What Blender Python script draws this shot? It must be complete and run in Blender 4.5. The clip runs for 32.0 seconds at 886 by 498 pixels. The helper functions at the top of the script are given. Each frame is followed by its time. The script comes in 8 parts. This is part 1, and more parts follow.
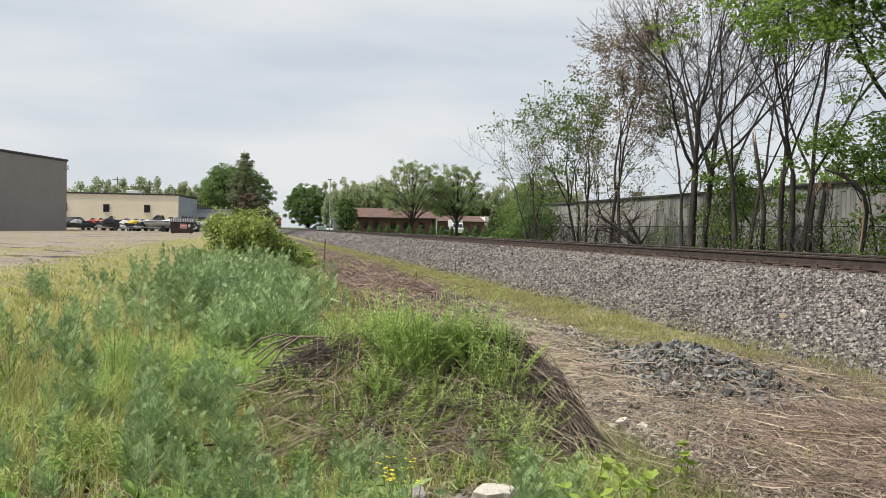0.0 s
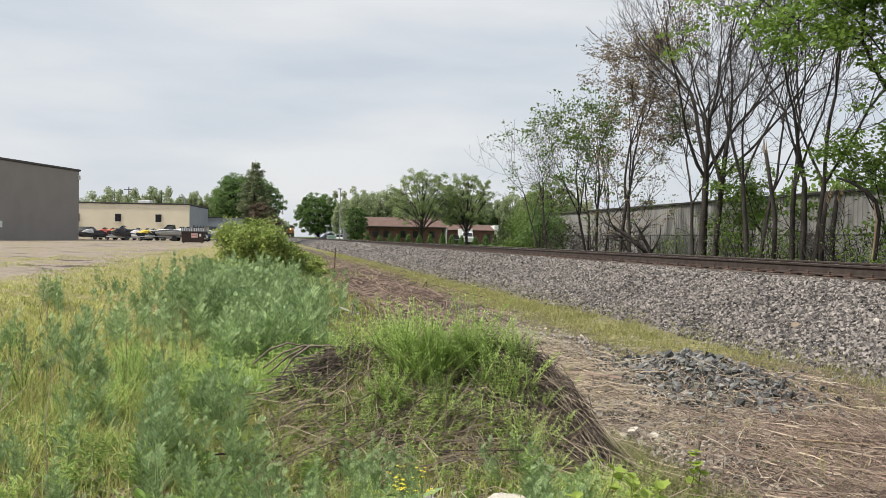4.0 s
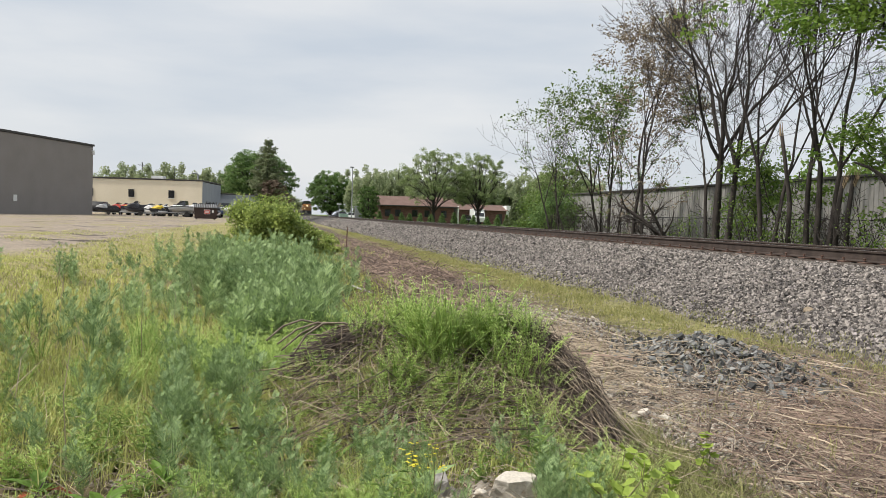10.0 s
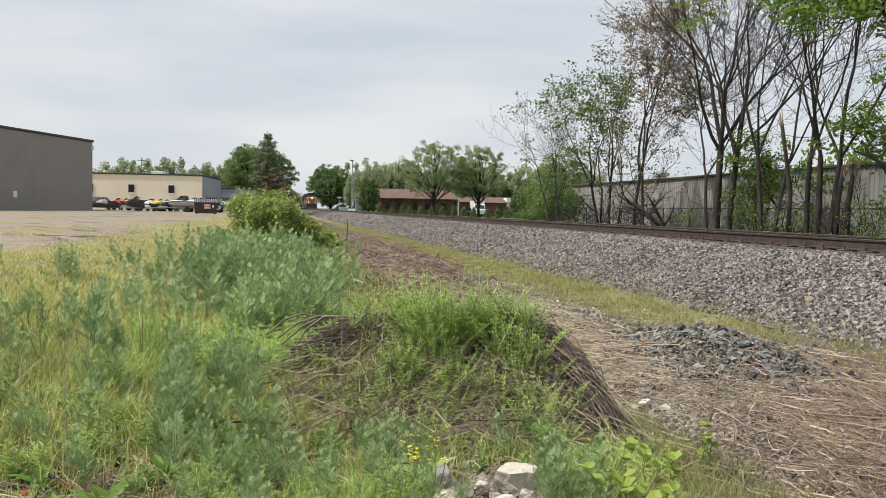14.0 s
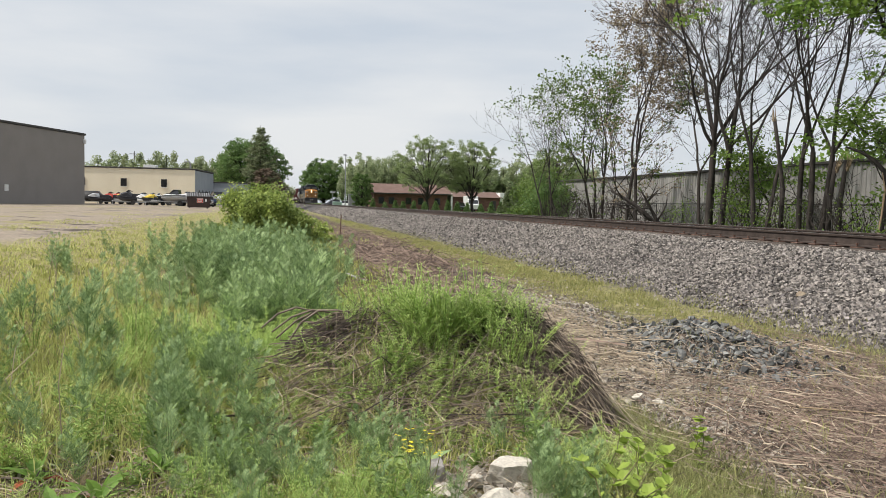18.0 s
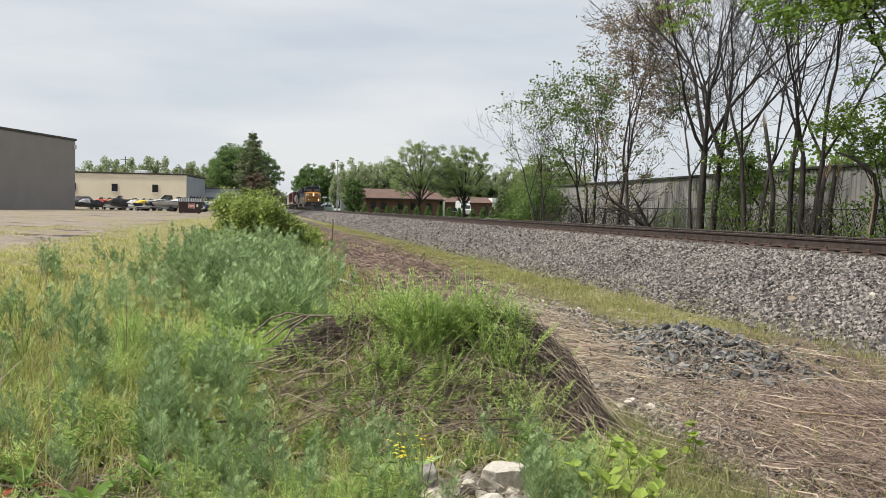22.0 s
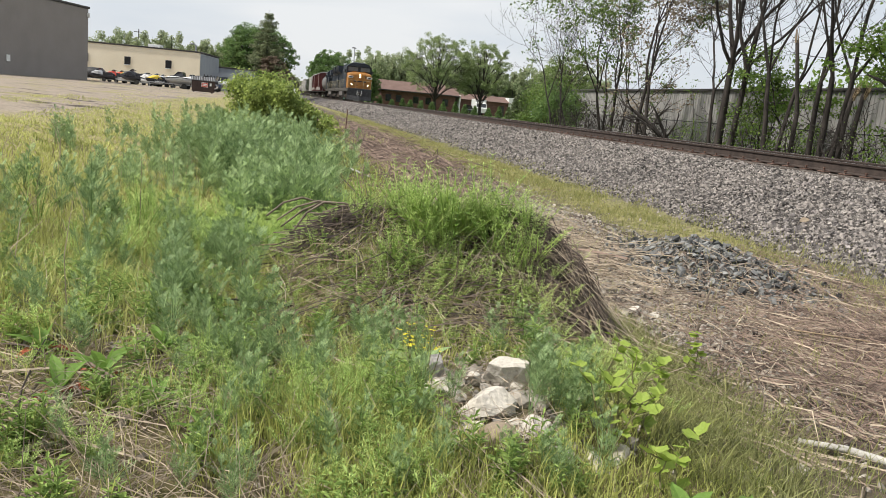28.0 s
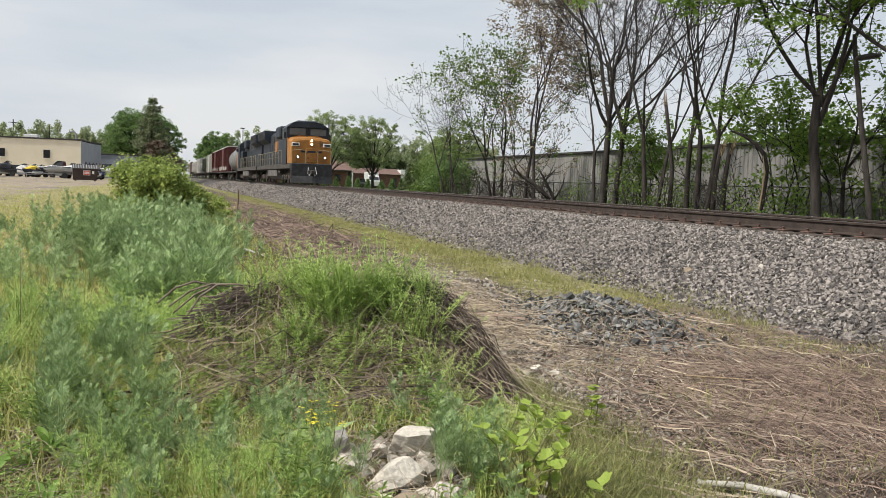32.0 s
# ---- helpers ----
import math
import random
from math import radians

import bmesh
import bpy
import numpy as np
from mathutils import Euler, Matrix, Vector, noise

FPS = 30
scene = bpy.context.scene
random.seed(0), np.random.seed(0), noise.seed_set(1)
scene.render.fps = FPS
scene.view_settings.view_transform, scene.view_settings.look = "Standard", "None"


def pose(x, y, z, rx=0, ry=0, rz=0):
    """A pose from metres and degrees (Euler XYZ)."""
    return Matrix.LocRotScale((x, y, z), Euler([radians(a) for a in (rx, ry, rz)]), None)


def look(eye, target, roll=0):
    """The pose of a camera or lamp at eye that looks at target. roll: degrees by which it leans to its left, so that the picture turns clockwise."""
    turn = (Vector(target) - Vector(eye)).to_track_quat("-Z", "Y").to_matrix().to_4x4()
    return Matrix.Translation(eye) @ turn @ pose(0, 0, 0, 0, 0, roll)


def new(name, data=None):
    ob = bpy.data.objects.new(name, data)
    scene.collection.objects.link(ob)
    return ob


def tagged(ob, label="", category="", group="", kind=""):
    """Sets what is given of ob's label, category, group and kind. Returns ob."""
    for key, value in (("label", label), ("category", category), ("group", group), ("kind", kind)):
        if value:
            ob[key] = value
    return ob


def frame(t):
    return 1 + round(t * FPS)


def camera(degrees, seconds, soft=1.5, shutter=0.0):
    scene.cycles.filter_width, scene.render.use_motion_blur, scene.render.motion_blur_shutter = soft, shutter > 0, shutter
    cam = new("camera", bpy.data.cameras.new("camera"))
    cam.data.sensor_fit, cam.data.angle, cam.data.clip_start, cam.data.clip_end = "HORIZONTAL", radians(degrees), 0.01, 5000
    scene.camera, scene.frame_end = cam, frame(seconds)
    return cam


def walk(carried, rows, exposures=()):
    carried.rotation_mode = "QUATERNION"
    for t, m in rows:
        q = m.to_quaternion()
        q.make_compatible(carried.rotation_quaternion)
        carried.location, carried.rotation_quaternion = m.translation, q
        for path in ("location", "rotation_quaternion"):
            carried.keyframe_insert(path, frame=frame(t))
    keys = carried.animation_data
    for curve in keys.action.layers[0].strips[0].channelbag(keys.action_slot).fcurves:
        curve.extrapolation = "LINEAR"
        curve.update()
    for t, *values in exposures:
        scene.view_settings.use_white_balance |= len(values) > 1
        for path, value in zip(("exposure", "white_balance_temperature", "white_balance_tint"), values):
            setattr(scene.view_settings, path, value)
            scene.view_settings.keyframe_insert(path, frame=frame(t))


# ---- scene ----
cam = camera(57.52, 32.0, soft=0.6)
walk(cam, [
    (0.0, pose(0.029, 0.009, 1.467, 88.634, -0.958, -13.259)),
    (0.5, pose(0.029, 0.008, 1.468, 89.046, -0.876, -13.184)),
    (1.0, pose(0.030, 0.011, 1.471, 89.385, -0.862, -13.117)),
    (1.5, pose(0.029, 0.013, 1.468, 89.566, -0.907, -13.024)),
    (2.0, pose(0.026, 0.009, 1.470, 89.574, -0.963, -12.966)),
    (2.5, pose(0.026, 0.010, 1.468, 89.529, -0.982, -12.884)),
    (4.5, pose(0.027, 0.004, 1.468, 89.064, -0.882, -12.440)),
    (5.0, pose(0.029, 0.014, 1.461, 88.764, -0.991, -12.324)),
    (5.5, pose(0.029, 0.013, 1.461, 88.354, -1.151, -12.222)),
    (6.0, pose(0.022, 0.010, 1.457, 88.062, -1.296, -12.133)),
    (6.5, pose(0.021, 0.012, 1.457, 87.898, -1.486, -12.061)),
    (7.0, pose(0.018, 0.005, 1.460, 87.906, -1.636, -12.055)),
    (7.5, pose(0.011, -0.002, 1.462, 88.019, -1.845, -12.079)),
    (8.0, pose(0.007, -0.003, 1.470, 88.116, -1.962, -12.090)),
    (8.5, pose(0.007, -0.002, 1.471, 88.136, -1.963, -12.017)),
    (9.0, pose(0.007, -0.004, 1.470, 88.053, -1.877, -11.913)),
    (9.5, pose(0.008, -0.003, 1.470, 87.934, -1.765, -11.811)),
    (10.0, pose(0.010, -0.001, 1.467, 87.792, -1.638, -11.734)),
    (10.5, pose(0.012, -0.001, 1.466, 87.692, -1.556, -11.698)),
    (11.0, pose(0.010, -0.001, 1.467, 87.595, -1.479, -11.662)),
    (11.5, pose(0.016, 0.003, 1.464, 87.517, -1.364, -11.634)),
    (12.0, pose(0.021, 0.009, 1.462, 87.445, -1.225, -11.607)),
    (12.5, pose(0.021, 0.006, 1.462, 87.419, -1.101, -11.603)),
    (13.0, pose(0.019, 0.001, 1.463, 87.430, -1.048, -11.604)),
    (13.5, pose(0.017, 0.007, 1.464, 87.394, -1.095, -11.642)),
    (14.0, pose(0.015, -0.000, 1.466, 87.265, -1.119, -11.710)),
    (14.5, pose(0.017, 0.005, 1.462, 87.048, -1.120, -11.792)),
    (16.5, pose(0.013, -0.001, 1.464, 86.711, -1.033, -11.907)),
    (17.0, pose(0.011, -0.001, 1.465, 86.809, -1.149, -11.991)),
    (17.5, pose(0.012, -0.001, 1.465, 86.873, -1.230, -12.093)),
    (18.0, pose(0.008, -0.003, 1.463, 86.910, -1.299, -12.180)),
    (18.5, pose(0.010, -0.004, 1.466, 86.925, -1.255, -12.207)),
    (19.0, pose(0.011, 0.001, 1.463, 86.996, -1.198, -12.194)),
    (19.5, pose(0.010, -0.002, 1.463, 87.084, -1.163, -12.193)),
    (20.0, pose(0.009, -0.003, 1.464, 87.290, -1.121, -12.279)),
    (20.5, pose(0.010, -0.000, 1.463, 87.515, -1.107, -12.412)),
    (21.0, pose(0.010, -0.004, 1.464, 87.641, -1.133, -12.561)),
    (21.5, pose(0.012, 0.004, 1.460, 87.569, -1.207, -12.670)),
    (22.0, pose(0.010, 0.001, 1.461, 87.289, -1.237, -12.739)),
    (22.5, pose(0.014, 0.005, 1.452, 87.024, -1.080, -12.782)),
    (23.0, pose(0.021, 0.002, 1.465, 86.928, -0.723, -12.770)),
    (23.5, pose(0.018, 0.008, 1.465, 87.036, -0.503, -12.832)),
    (24.0, pose(0.017, 0.000, 1.465, 87.334, -0.413, -12.904)),
    (24.5, pose(0.003, -0.004, 1.468, 87.465, -0.552, -13.036)),
    (26.5, pose(-0.005, -0.006, 1.466, 84.073, -1.691, -12.379)),
    (27.0, pose(-0.009, -0.008, 1.467, 82.353, -2.668, -12.007)),
    (27.5, pose(-0.011, 0.014, 1.455, 80.950, -3.873, -11.799)),
    (28.0, pose(-0.021, 0.031, 1.441, 79.984, -5.190, -11.676)),
    (28.5, pose(-0.031, 0.028, 1.439, 79.933, -6.091, -11.930)),
    (29.0, pose(-0.022, 0.024, 1.435, 81.521, -6.178, -12.429)),
    (29.5, pose(-0.019, 0.023, 1.437, 83.272, -5.650, -13.407)),
    (30.0, pose(-0.017, 0.007, 1.439, 84.702, -4.863, -14.563)),
    (30.5, pose(-0.014, 0.015, 1.439, 85.510, -4.008, -15.784)),
    (31.0, pose(-0.018, 0.001, 1.445, 85.707, -3.244, -16.907)),
    (31.5, pose(-0.013, -0.006, 1.444, 85.618, -2.580, -18.107)),
    (32.0, pose(-0.013, -0.018, 1.446, 85.488, -2.073, -19.205)),
], exposures=[(0, 0.0), (26.2, 0.0), (28.3, 0.10), (29.3, 0.10), (30.6, -0.04), (32, -0.02)])

# ---------------------------------------------------------------- light
world = bpy.data.worlds.new("sky")
scene.world = world
world.use_nodes = True
wn, wl = world.node_tree.nodes, world.node_tree.links
sky = wn.new("ShaderNodeTexSky")
sky.sky_type, sky.sun_disc = "NISHITA", False
sky.sun_elevation, sky.sun_rotation = radians(52), radians(-94)
sky.dust_density, sky.air_density = 2.0, 1.0
sky_gain = wn.new("ShaderNodeVectorMath")
sky_gain.operation = "SCALE"
sky_gain.inputs["Scale"].default_value = 0.10
wl.new(sky.outputs[0], sky_gain.inputs[0])
# thin overcast, stretched into flat layers
w_tc = wn.new("ShaderNodeTexCoord")
w_map = wn.new("ShaderNodeMapping")
w_map.inputs["Scale"].default_value = (1.2, 1.2, 5.5)
w_map.inputs["Rotation"].default_value = (0.12, 0.05, 0.4)
wl.new(w_tc.outputs["Generated"], w_map.inputs[0])
w_noise = wn.new("ShaderNodeTexNoise")
w_noise.inputs["Scale"].default_value = 1.7
w_noise.inputs["Detail"].default_value = 6.0
w_noise.inputs["Roughness"].default_value = 0.5
wl.new(w_map.outputs[0], w_noise.inputs["Vector"])
w_ramp = wn.new("ShaderNodeValToRGB")
w_ramp.color_ramp.elements[0].position, w_ramp.color_ramp.elements[0].color = 0.36, (0.63, 0.69, 0.765, 1)
w_ramp.color_ramp.elements[1].position, w_ramp.color_ramp.elements[1].color = 0.64, (0.84, 0.855, 0.87, 1)
wl.new(w_noise.outputs["Fac"], w_ramp.inputs[0])
w_mix = wn.new("ShaderNodeMix")
w_mix.data_type = "RGBA"
w_mix.inputs["Factor"].default_value = 0.90
wl.new(sky_gain.outputs[0], w_mix.inputs["A"])
wl.new(w_ramp.outputs[0], w_mix.inputs["B"])
wl.new(w_mix.outputs["Result"], wn["Background"].inputs["Color"])
wn["Background"].inputs["Strength"].default_value = 1.0

sun = new("sun", bpy.data.lights.new("sun", "SUN"))
sun.data.energy, sun.data.angle, sun.data.color = 5.0, radians(3), (1.0, 0.95, 0.87)
sun.matrix_world = look((-28, -2, 36), (0, 0, 0))

# ---------------------------------------------------------------- mesh helpers
rng = np.random.default_rng(7)


class Geo:
    """Vertices and faces gathered into one mesh."""

    def __init__(self):
        self.v, self.f = [], []

    def add(self, verts, faces):
        n = len(self.v)
        self.v += [tuple(p) for p in verts]
        self.f += [tuple(i + n for i in f) for f in faces]
        return self

    def box(self, a, b, c=0.0, m=None):
        """A box from corner a to corner b, with chamfered edges c wide."""
        a, b = np.minimum(a, b), np.maximum(a, b)
        mid, half = (a + b) / 2, (b - a) / 2
        c = min(c, 0.45 * half.min())
        pts, idx = [], {}
        for sx in (-1, 1):
            for sy in (-1, 1):
                for sz in (-1, 1):
                    s = np.array((sx, sy, sz))
                    if c <= 0:
                        idx[(sx, sy, sz, 0)] = idx[(sx, sy, sz, 1)] = idx[(sx, sy, sz, 2)] = len(pts)
                        pts.append(mid + s * half)
                        continue
                    for k in range(3):
                        inset = np.full(3, c)
                        inset[k] = 0
                        idx[(sx, sy, sz, k)] = len(pts)
                        pts.append(mid + s * (half - inset))
        faces = []
        for k in range(3):
            for s in (-1, 1):
                o = [n for n in range(3) if n != k]
                ring = []
                for p, q in ((-1, -1), (1, -1), (1, 1), (-1, 1)):
                    key = [0, 0, 0]
                    key[k], key[o[0]], key[o[1]] = s, p, q
                    ring.append(idx[(*key, k)])
                faces.append(ring)
        if c > 0:
            for k in range(3):
                o = [n for n in range(3) if n != k]
                for p in (-1, 1):
                    for q in (-1, 1):
                        e = []
                        for s in (-1, 1):
                            key = [0, 0, 0]
                            key[k], key[o[0]], key[o[1]] = s, p, q
                            e.append((idx[(*key, o[0])], idx[(*key, o[1])]))
                        faces.append([e[0][0], e[1][0], e[1][1], e[0][1]])
            for sx in (-1, 1):
                for sy in (-1, 1):
                    for sz in (-1, 1):
                        faces.append([idx[(sx, sy, sz, k)] for k in range(3)])
        pts = np.array(pts)
        for f in faces:
            p = pts[f]
            if np.dot(np.cross(p[1] - p[0], p[2] - p[0]), p.mean(0) - mid) < 0:
                f.reverse()
        if m is not None:
            pts = [m @ Vector(p) for p in pts]
        return self.add(pts, faces)

    def tube(self, points, radii, n=6, caps=True):
        """A tube of n sides along points."""
        pts = [Vector(p) for p in points]
        if np.isscalar(radii):
            radii = [radii] * len(pts)
        start, side = len(self.v), None
        for i, p in enumerate(pts):
            d = (pts[min(i + 1, len(pts) - 1)] - pts[max(i - 1, 0)])
            d = d.normalized() if d.length > 1e-9 else Vector((0, 0, 1))
            if side is None:
                side = d.orthogonal().normalized()
            side = side - d * side.dot(d)
            side = side.normalized() if side.length > 1e-6 else d.orthogonal().normalized()
            other = d.cross(side)
            for k in range(n):
                w = 2 * math.pi * k / n
                self.v.append(tuple(p + (side * math.cos(w) + other * math.sin(w)) * radii[i]))
        for i in range(len(pts) - 1):
            for k in range(n):
                a, b = start + i * n + k, start + i * n + (k + 1) % n
                self.f.append((a, b, b + n, a + n))
        if caps and n > 2:
            self.f.append(tuple(start + k for k in reversed(range(n))))
            self.f.append(tuple(start + (len(pts) - 1) * n + k for k in range(n)))
        return self

    def prism(self, outline, axis, lo, hi):
        """An outline in the plane across the axis (0 x, 1 y, 2 z), drawn out from lo to hi."""
        o = [n for n in range(3) if n != axis]
        pts = []
        for h in (lo, hi):
            for p, q in outline:
                w = [0, 0, 0]
                w[axis], w[o[0]], w[o[1]] = h, p, q
                pts.append(w)
        n = len(outline)
        area = sum(outline[i][0] * outline[(i + 1) % n][1] - outline[(i + 1) % n][0] * outline[i][1] for i in range(n))
        flip = (area > 0) == (axis != 1)
        faces = [[k for k in range(n)], [n + k for k in reversed(range(n))]]
        faces += [[k, n + k, n + (k + 1) % n, (k + 1) % n] for k in range(n)]
        if flip:
            faces = [f[::-1] for f in faces]
        return self.add(pts, faces)

    def loft(self, rings, closed=True, caps=True):
        n, start = len(rings[0]), len(self.v)
        for r in rings:
            self.v += [tuple(p) for p in r]
        for i in range(len(rings) - 1):
            for k in range(n if closed else n - 1):
                a, b = start + i * n + k, start + i * n + (k + 1) % n
                self.f.append((a, b, b + n, a + n))
        if caps and closed:
            self.f.append(tuple(start + k for k in reversed(range(n))))
            self.f.append(tuple(start + (len(rings) - 1) * n + k for k in range(n)))
        return self

    def mesh(self, name, material=None, smooth=False):
        me = bpy.data.meshes.new(name)
        me.from_pydata(self.v, [], self.f)
        if smooth:
            me.polygons.foreach_set("use_smooth", [True] * len(me.polygons))
        if material:
            me.materials.append(material)
        return me


def raw_mesh(name, verts, faces, material, smooth=False):
    """A large mesh from arrays: faces all of one size."""
    me = bpy.data.meshes.new(name)
    nf, k = faces.shape
    me.vertices.add(len(verts))
    me.vertices.foreach_set("co", np.ascontiguousarray(verts, np.float32).ravel())
    me.loops.add(nf * k)
    me.loops.foreach_set("vertex_index", np.ascontiguousarray(faces, np.int32).ravel())
    me.polygons.add(nf)
    me.polygons.foreach_set("loop_start", np.arange(0, nf * k, k, dtype=np.int32))
    if smooth:
        me.polygons.foreach_set("use_smooth", np.ones(nf, bool))
    me.update(calc_edges=True)
    if not smooth:
        me.shade_flat()
    me.materials.append(material)
    return me


def part(name, geo, material, parent, label="", smooth=False):
    """One mesh object under a thing or under a part."""
    ob = new(name, geo if isinstance(geo, bpy.types.Mesh) else geo.mesh(name, material, smooth))
    ob.parent = parent
    return tagged(ob, label)


def thing(name, label, category, group="", at=None, kind=""):
    """An empty at the base of a thing made of parts."""
    ob = new(name)
    ob.empty_display_size = 0.2
    if at is not None:
        ob.matrix_basis = at
    return tagged(ob, label, category, group, kind)


def lone(name, geo, material, label, category, group="", at=None, kind="", smooth=False):
    """A thing that is one mesh."""
    ob = new(name, geo if isinstance(geo, bpy.types.Mesh) else geo.mesh(name, material, smooth))
    if at is not None:
        ob.matrix_basis = at
    return tagged(ob, label, category, group, kind)


# ---------------------------------------------------------------- materials
def surface(name, low, high, scale=3.0, rough=0.8, bump=0.0, bump_scale=40.0, metal=0.0, spots=None, spot_scale=8.0,
            spot_at=0.6, island=0.0, per_object=0.0, stretch=(1, 1, 1), spec=0.4, grain=0.25):
    """A procedural surface: two tones over a broad noise, a fine grain, spots of a third tone, and a fine relief."""
    m = bpy.data.materials.new(name)
    m.use_nodes = True
    n, l = m.node_tree.nodes, m.node_tree.links
    out = n["Principled BSDF"]
    tc = n.new("ShaderNodeTexCoord")
    mp = n.new("ShaderNodeMapping")
    mp.inputs["Scale"].default_value = stretch
    l.new(tc.outputs["Object"], mp.inputs[0])

    def noise_at(s, detail=4.0, r=0.55):
        t = n.new("ShaderNodeTexNoise")
        t.inputs["Scale"].default_value, t.inputs["Detail"].default_value, t.inputs["Roughness"].default_value = s, detail, r
        l.new(mp.outputs[0], t.inputs["Vector"])
        return t

    broad = noise_at(scale)
    ramp = n.new("ShaderNodeMapRange")
    ramp.inputs["From Min"].default_value, ramp.inputs["From Max"].default_value = 0.32, 0.68
    l.new(broad.outputs["Fac"], ramp.inputs["Value"])
    fac = ramp.outputs["Result"]
    for amount, node, socket in ((island, "ShaderNodeNewGeometry", "Random Per Island"), (per_object, "ShaderNodeObjectInfo", "Random")):
        if amount:
            info = n.new(node)
            mx = n.new("ShaderNodeMix")
            mx.inputs["Factor"].default_value = amount
            l.new(fac, mx.inputs["A"])
            l.new(info.outputs[socket], mx.inputs["B"])
            fac = mx.outputs["Result"]
    col = n.new("ShaderNodeMix")
    col.data_type = "RGBA"
    col.inputs["A"].default_value, col.inputs["B"].default_value = (*low, 1), (*high, 1)
    l.new(fac, col.inputs["Factor"])
    colour = col.outputs["Result"]
    if grain:
        fine = noise_at(scale * 14, 3.0, 0.7)
        g = n.new("ShaderNodeMapRange")
        g.inputs["From Min"].default_value, g.inputs["From Max"].default_value = 0.25, 0.75
        g.inputs["To Min"].default_value, g.inputs["To Max"].default_value = 1 - grain, 1 + grain
        l.new(fine.outputs["Fac"], g.inputs["Value"])
        mul = n.new("ShaderNodeVectorMath")
        mul.operation = "SCALE"
        l.new(colour, mul.inputs[0])
        l.new(g.outputs["Result"], mul.inputs["Scale"])
        colour = mul.outputs[0]
    if spots:
        sp = noise_at(spot_scale, 5.0, 0.65)
        sr = n.new("ShaderNodeMapRange")
        sr.inputs["From Min"].default_value, sr.inputs["From Max"].default_value = spot_at, spot_at + 0.08
        l.new(sp.outputs["Fac"], sr.inputs["Value"])
        sm = n.new("ShaderNodeMix")
        sm.data_type = "RGBA"
        sm.inputs["B"].default_value = (*spots, 1)
        l.new(sr.outputs["Result"], sm.inputs["Factor"])
        l.new(colour, sm.inputs["A"])
        colour = sm.outputs["Result"]
    l.new(colour, out.inputs["Base Color"])
    out.inputs["Roughness"].default_value, out.inputs["Metallic"].default_value = rough, metal
    out.inputs["Specular IOR Level"].default_value = spec
    if bump:
        b = n.new("ShaderNodeBump")
        b.inputs["Strength"].default_value, b.inputs["Distance"].default_value = bump, 0.02
        bn = noise_at(bump_scale, 4.0, 0.6)
        l.new(bn.outputs["Fac"], b.inputs["Height"])
        l.new(b.outputs[0], out.inputs["Normal"])
    return m


def leafy(name, low, high, scale=0.6, island=0.6, rough=0.6, glow=0.35):
    """Leaves and blades: tones by leaf and by patch, some light let through."""
    m = surface(name, low, high, scale, rough, island=island, grain=0.15, spec=0.25)
    n, l = m.node_tree.nodes, m.node_tree.links
    out = n["Principled BSDF"]
    tr = n.new("ShaderNodeBsdfTranslucent")
    src = out.inputs["Base Color"].links[0].from_socket
    l.new(src, tr.inputs["Color"])
    mix = n.new("ShaderNodeMixShader")
    mix.inputs["Fac"].default_value = glow
    l.new(out.outputs[0], mix.inputs[1])
    l.new(tr.outputs[0], mix.inputs[2])
    l.new(mix.outputs[0], n["Material Output"].inputs["Surface"])
    return m


def lamp_glow(name, colour, strength):
    m = bpy.data.materials.new(name)
    m.use_nodes = True
    p = m.node_tree.nodes["Principled BSDF"]
    p.inputs["Base Color"].default_value = (*colour, 1)
    p.inputs["Emission Color"].default_value = (*colour, 1)
    p.inputs["Emission Strength"].default_value = strength
    return m


def glass(name, tint, rough=0.05):
    m = bpy.data.materials.new(name)
    m.use_nodes = True
    p = m.node_tree.nodes["Principled BSDF"]
    p.inputs["Base Color"].default_value = (*tint, 1)
    p.inputs["Roughness"].default_value = rough
    p.inputs["Specular IOR Level"].default_value = 0.8
    return m


RAIL_STEEL = surface("rail_steel", (0.038, 0.028, 0.024), (0.075, 0.056, 0.047), 6, 0.75, 0.2, 60, 0.3)
RAIL_TOP = surface("rail_running_face", (0.42, 0.41, 0.40), (0.55, 0.54, 0.52), 4, 0.35, 0, metal=0.8, stretch=(1, 0.1, 1))
TIE_WOOD = surface("creosoted_tie", (0.05, 0.04, 0.034), (0.15, 0.12, 0.10), 5, 0.9, 0.6, 50, per_object=0.5, stretch=(0.3, 3, 3))
RUST = surface("rusted_plate", (0.09, 0.05, 0.038), (0.16, 0.095, 0.07), 9, 0.85, 0.3)
BALLAST = surface("ballast_stone", (0.022, 0.02, 0.020), (0.39, 0.35, 0.318), 0.8, 0.85, 0.4, 60, island=0.85, grain=0.3)
DARK_BALLAST = surface("dark_ballast_stone", (0.012, 0.014, 0.015), (0.25, 0.25, 0.24), 0.8, 0.8, 0.4, 60, island=0.8, grain=0.3)
BARK = surface("bark", (0.02, 0.017, 0.015), (0.06, 0.05, 0.044), 3, 0.95, 0.8, 30, stretch=(3, 3, 0.6))
PALE_WOOD = surface("torn_wood", (0.24, 0.17, 0.10), (0.40, 0.31, 0.20), 5, 0.85, 0.4, 40, stretch=(4, 4, 0.5))
GREY_WALL = surface("taupe_painted_block", (0.235, 0.216, 0.203), (0.262, 0.24, 0.226), 0.5, 0.85, 0.15, 12, grain=0.06)
TAN_WALL = surface("cream_painted_block", (0.74, 0.66, 0.51), (0.80, 0.72, 0.565), 0.4, 0.85, 0.1, 10, grain=0.05)
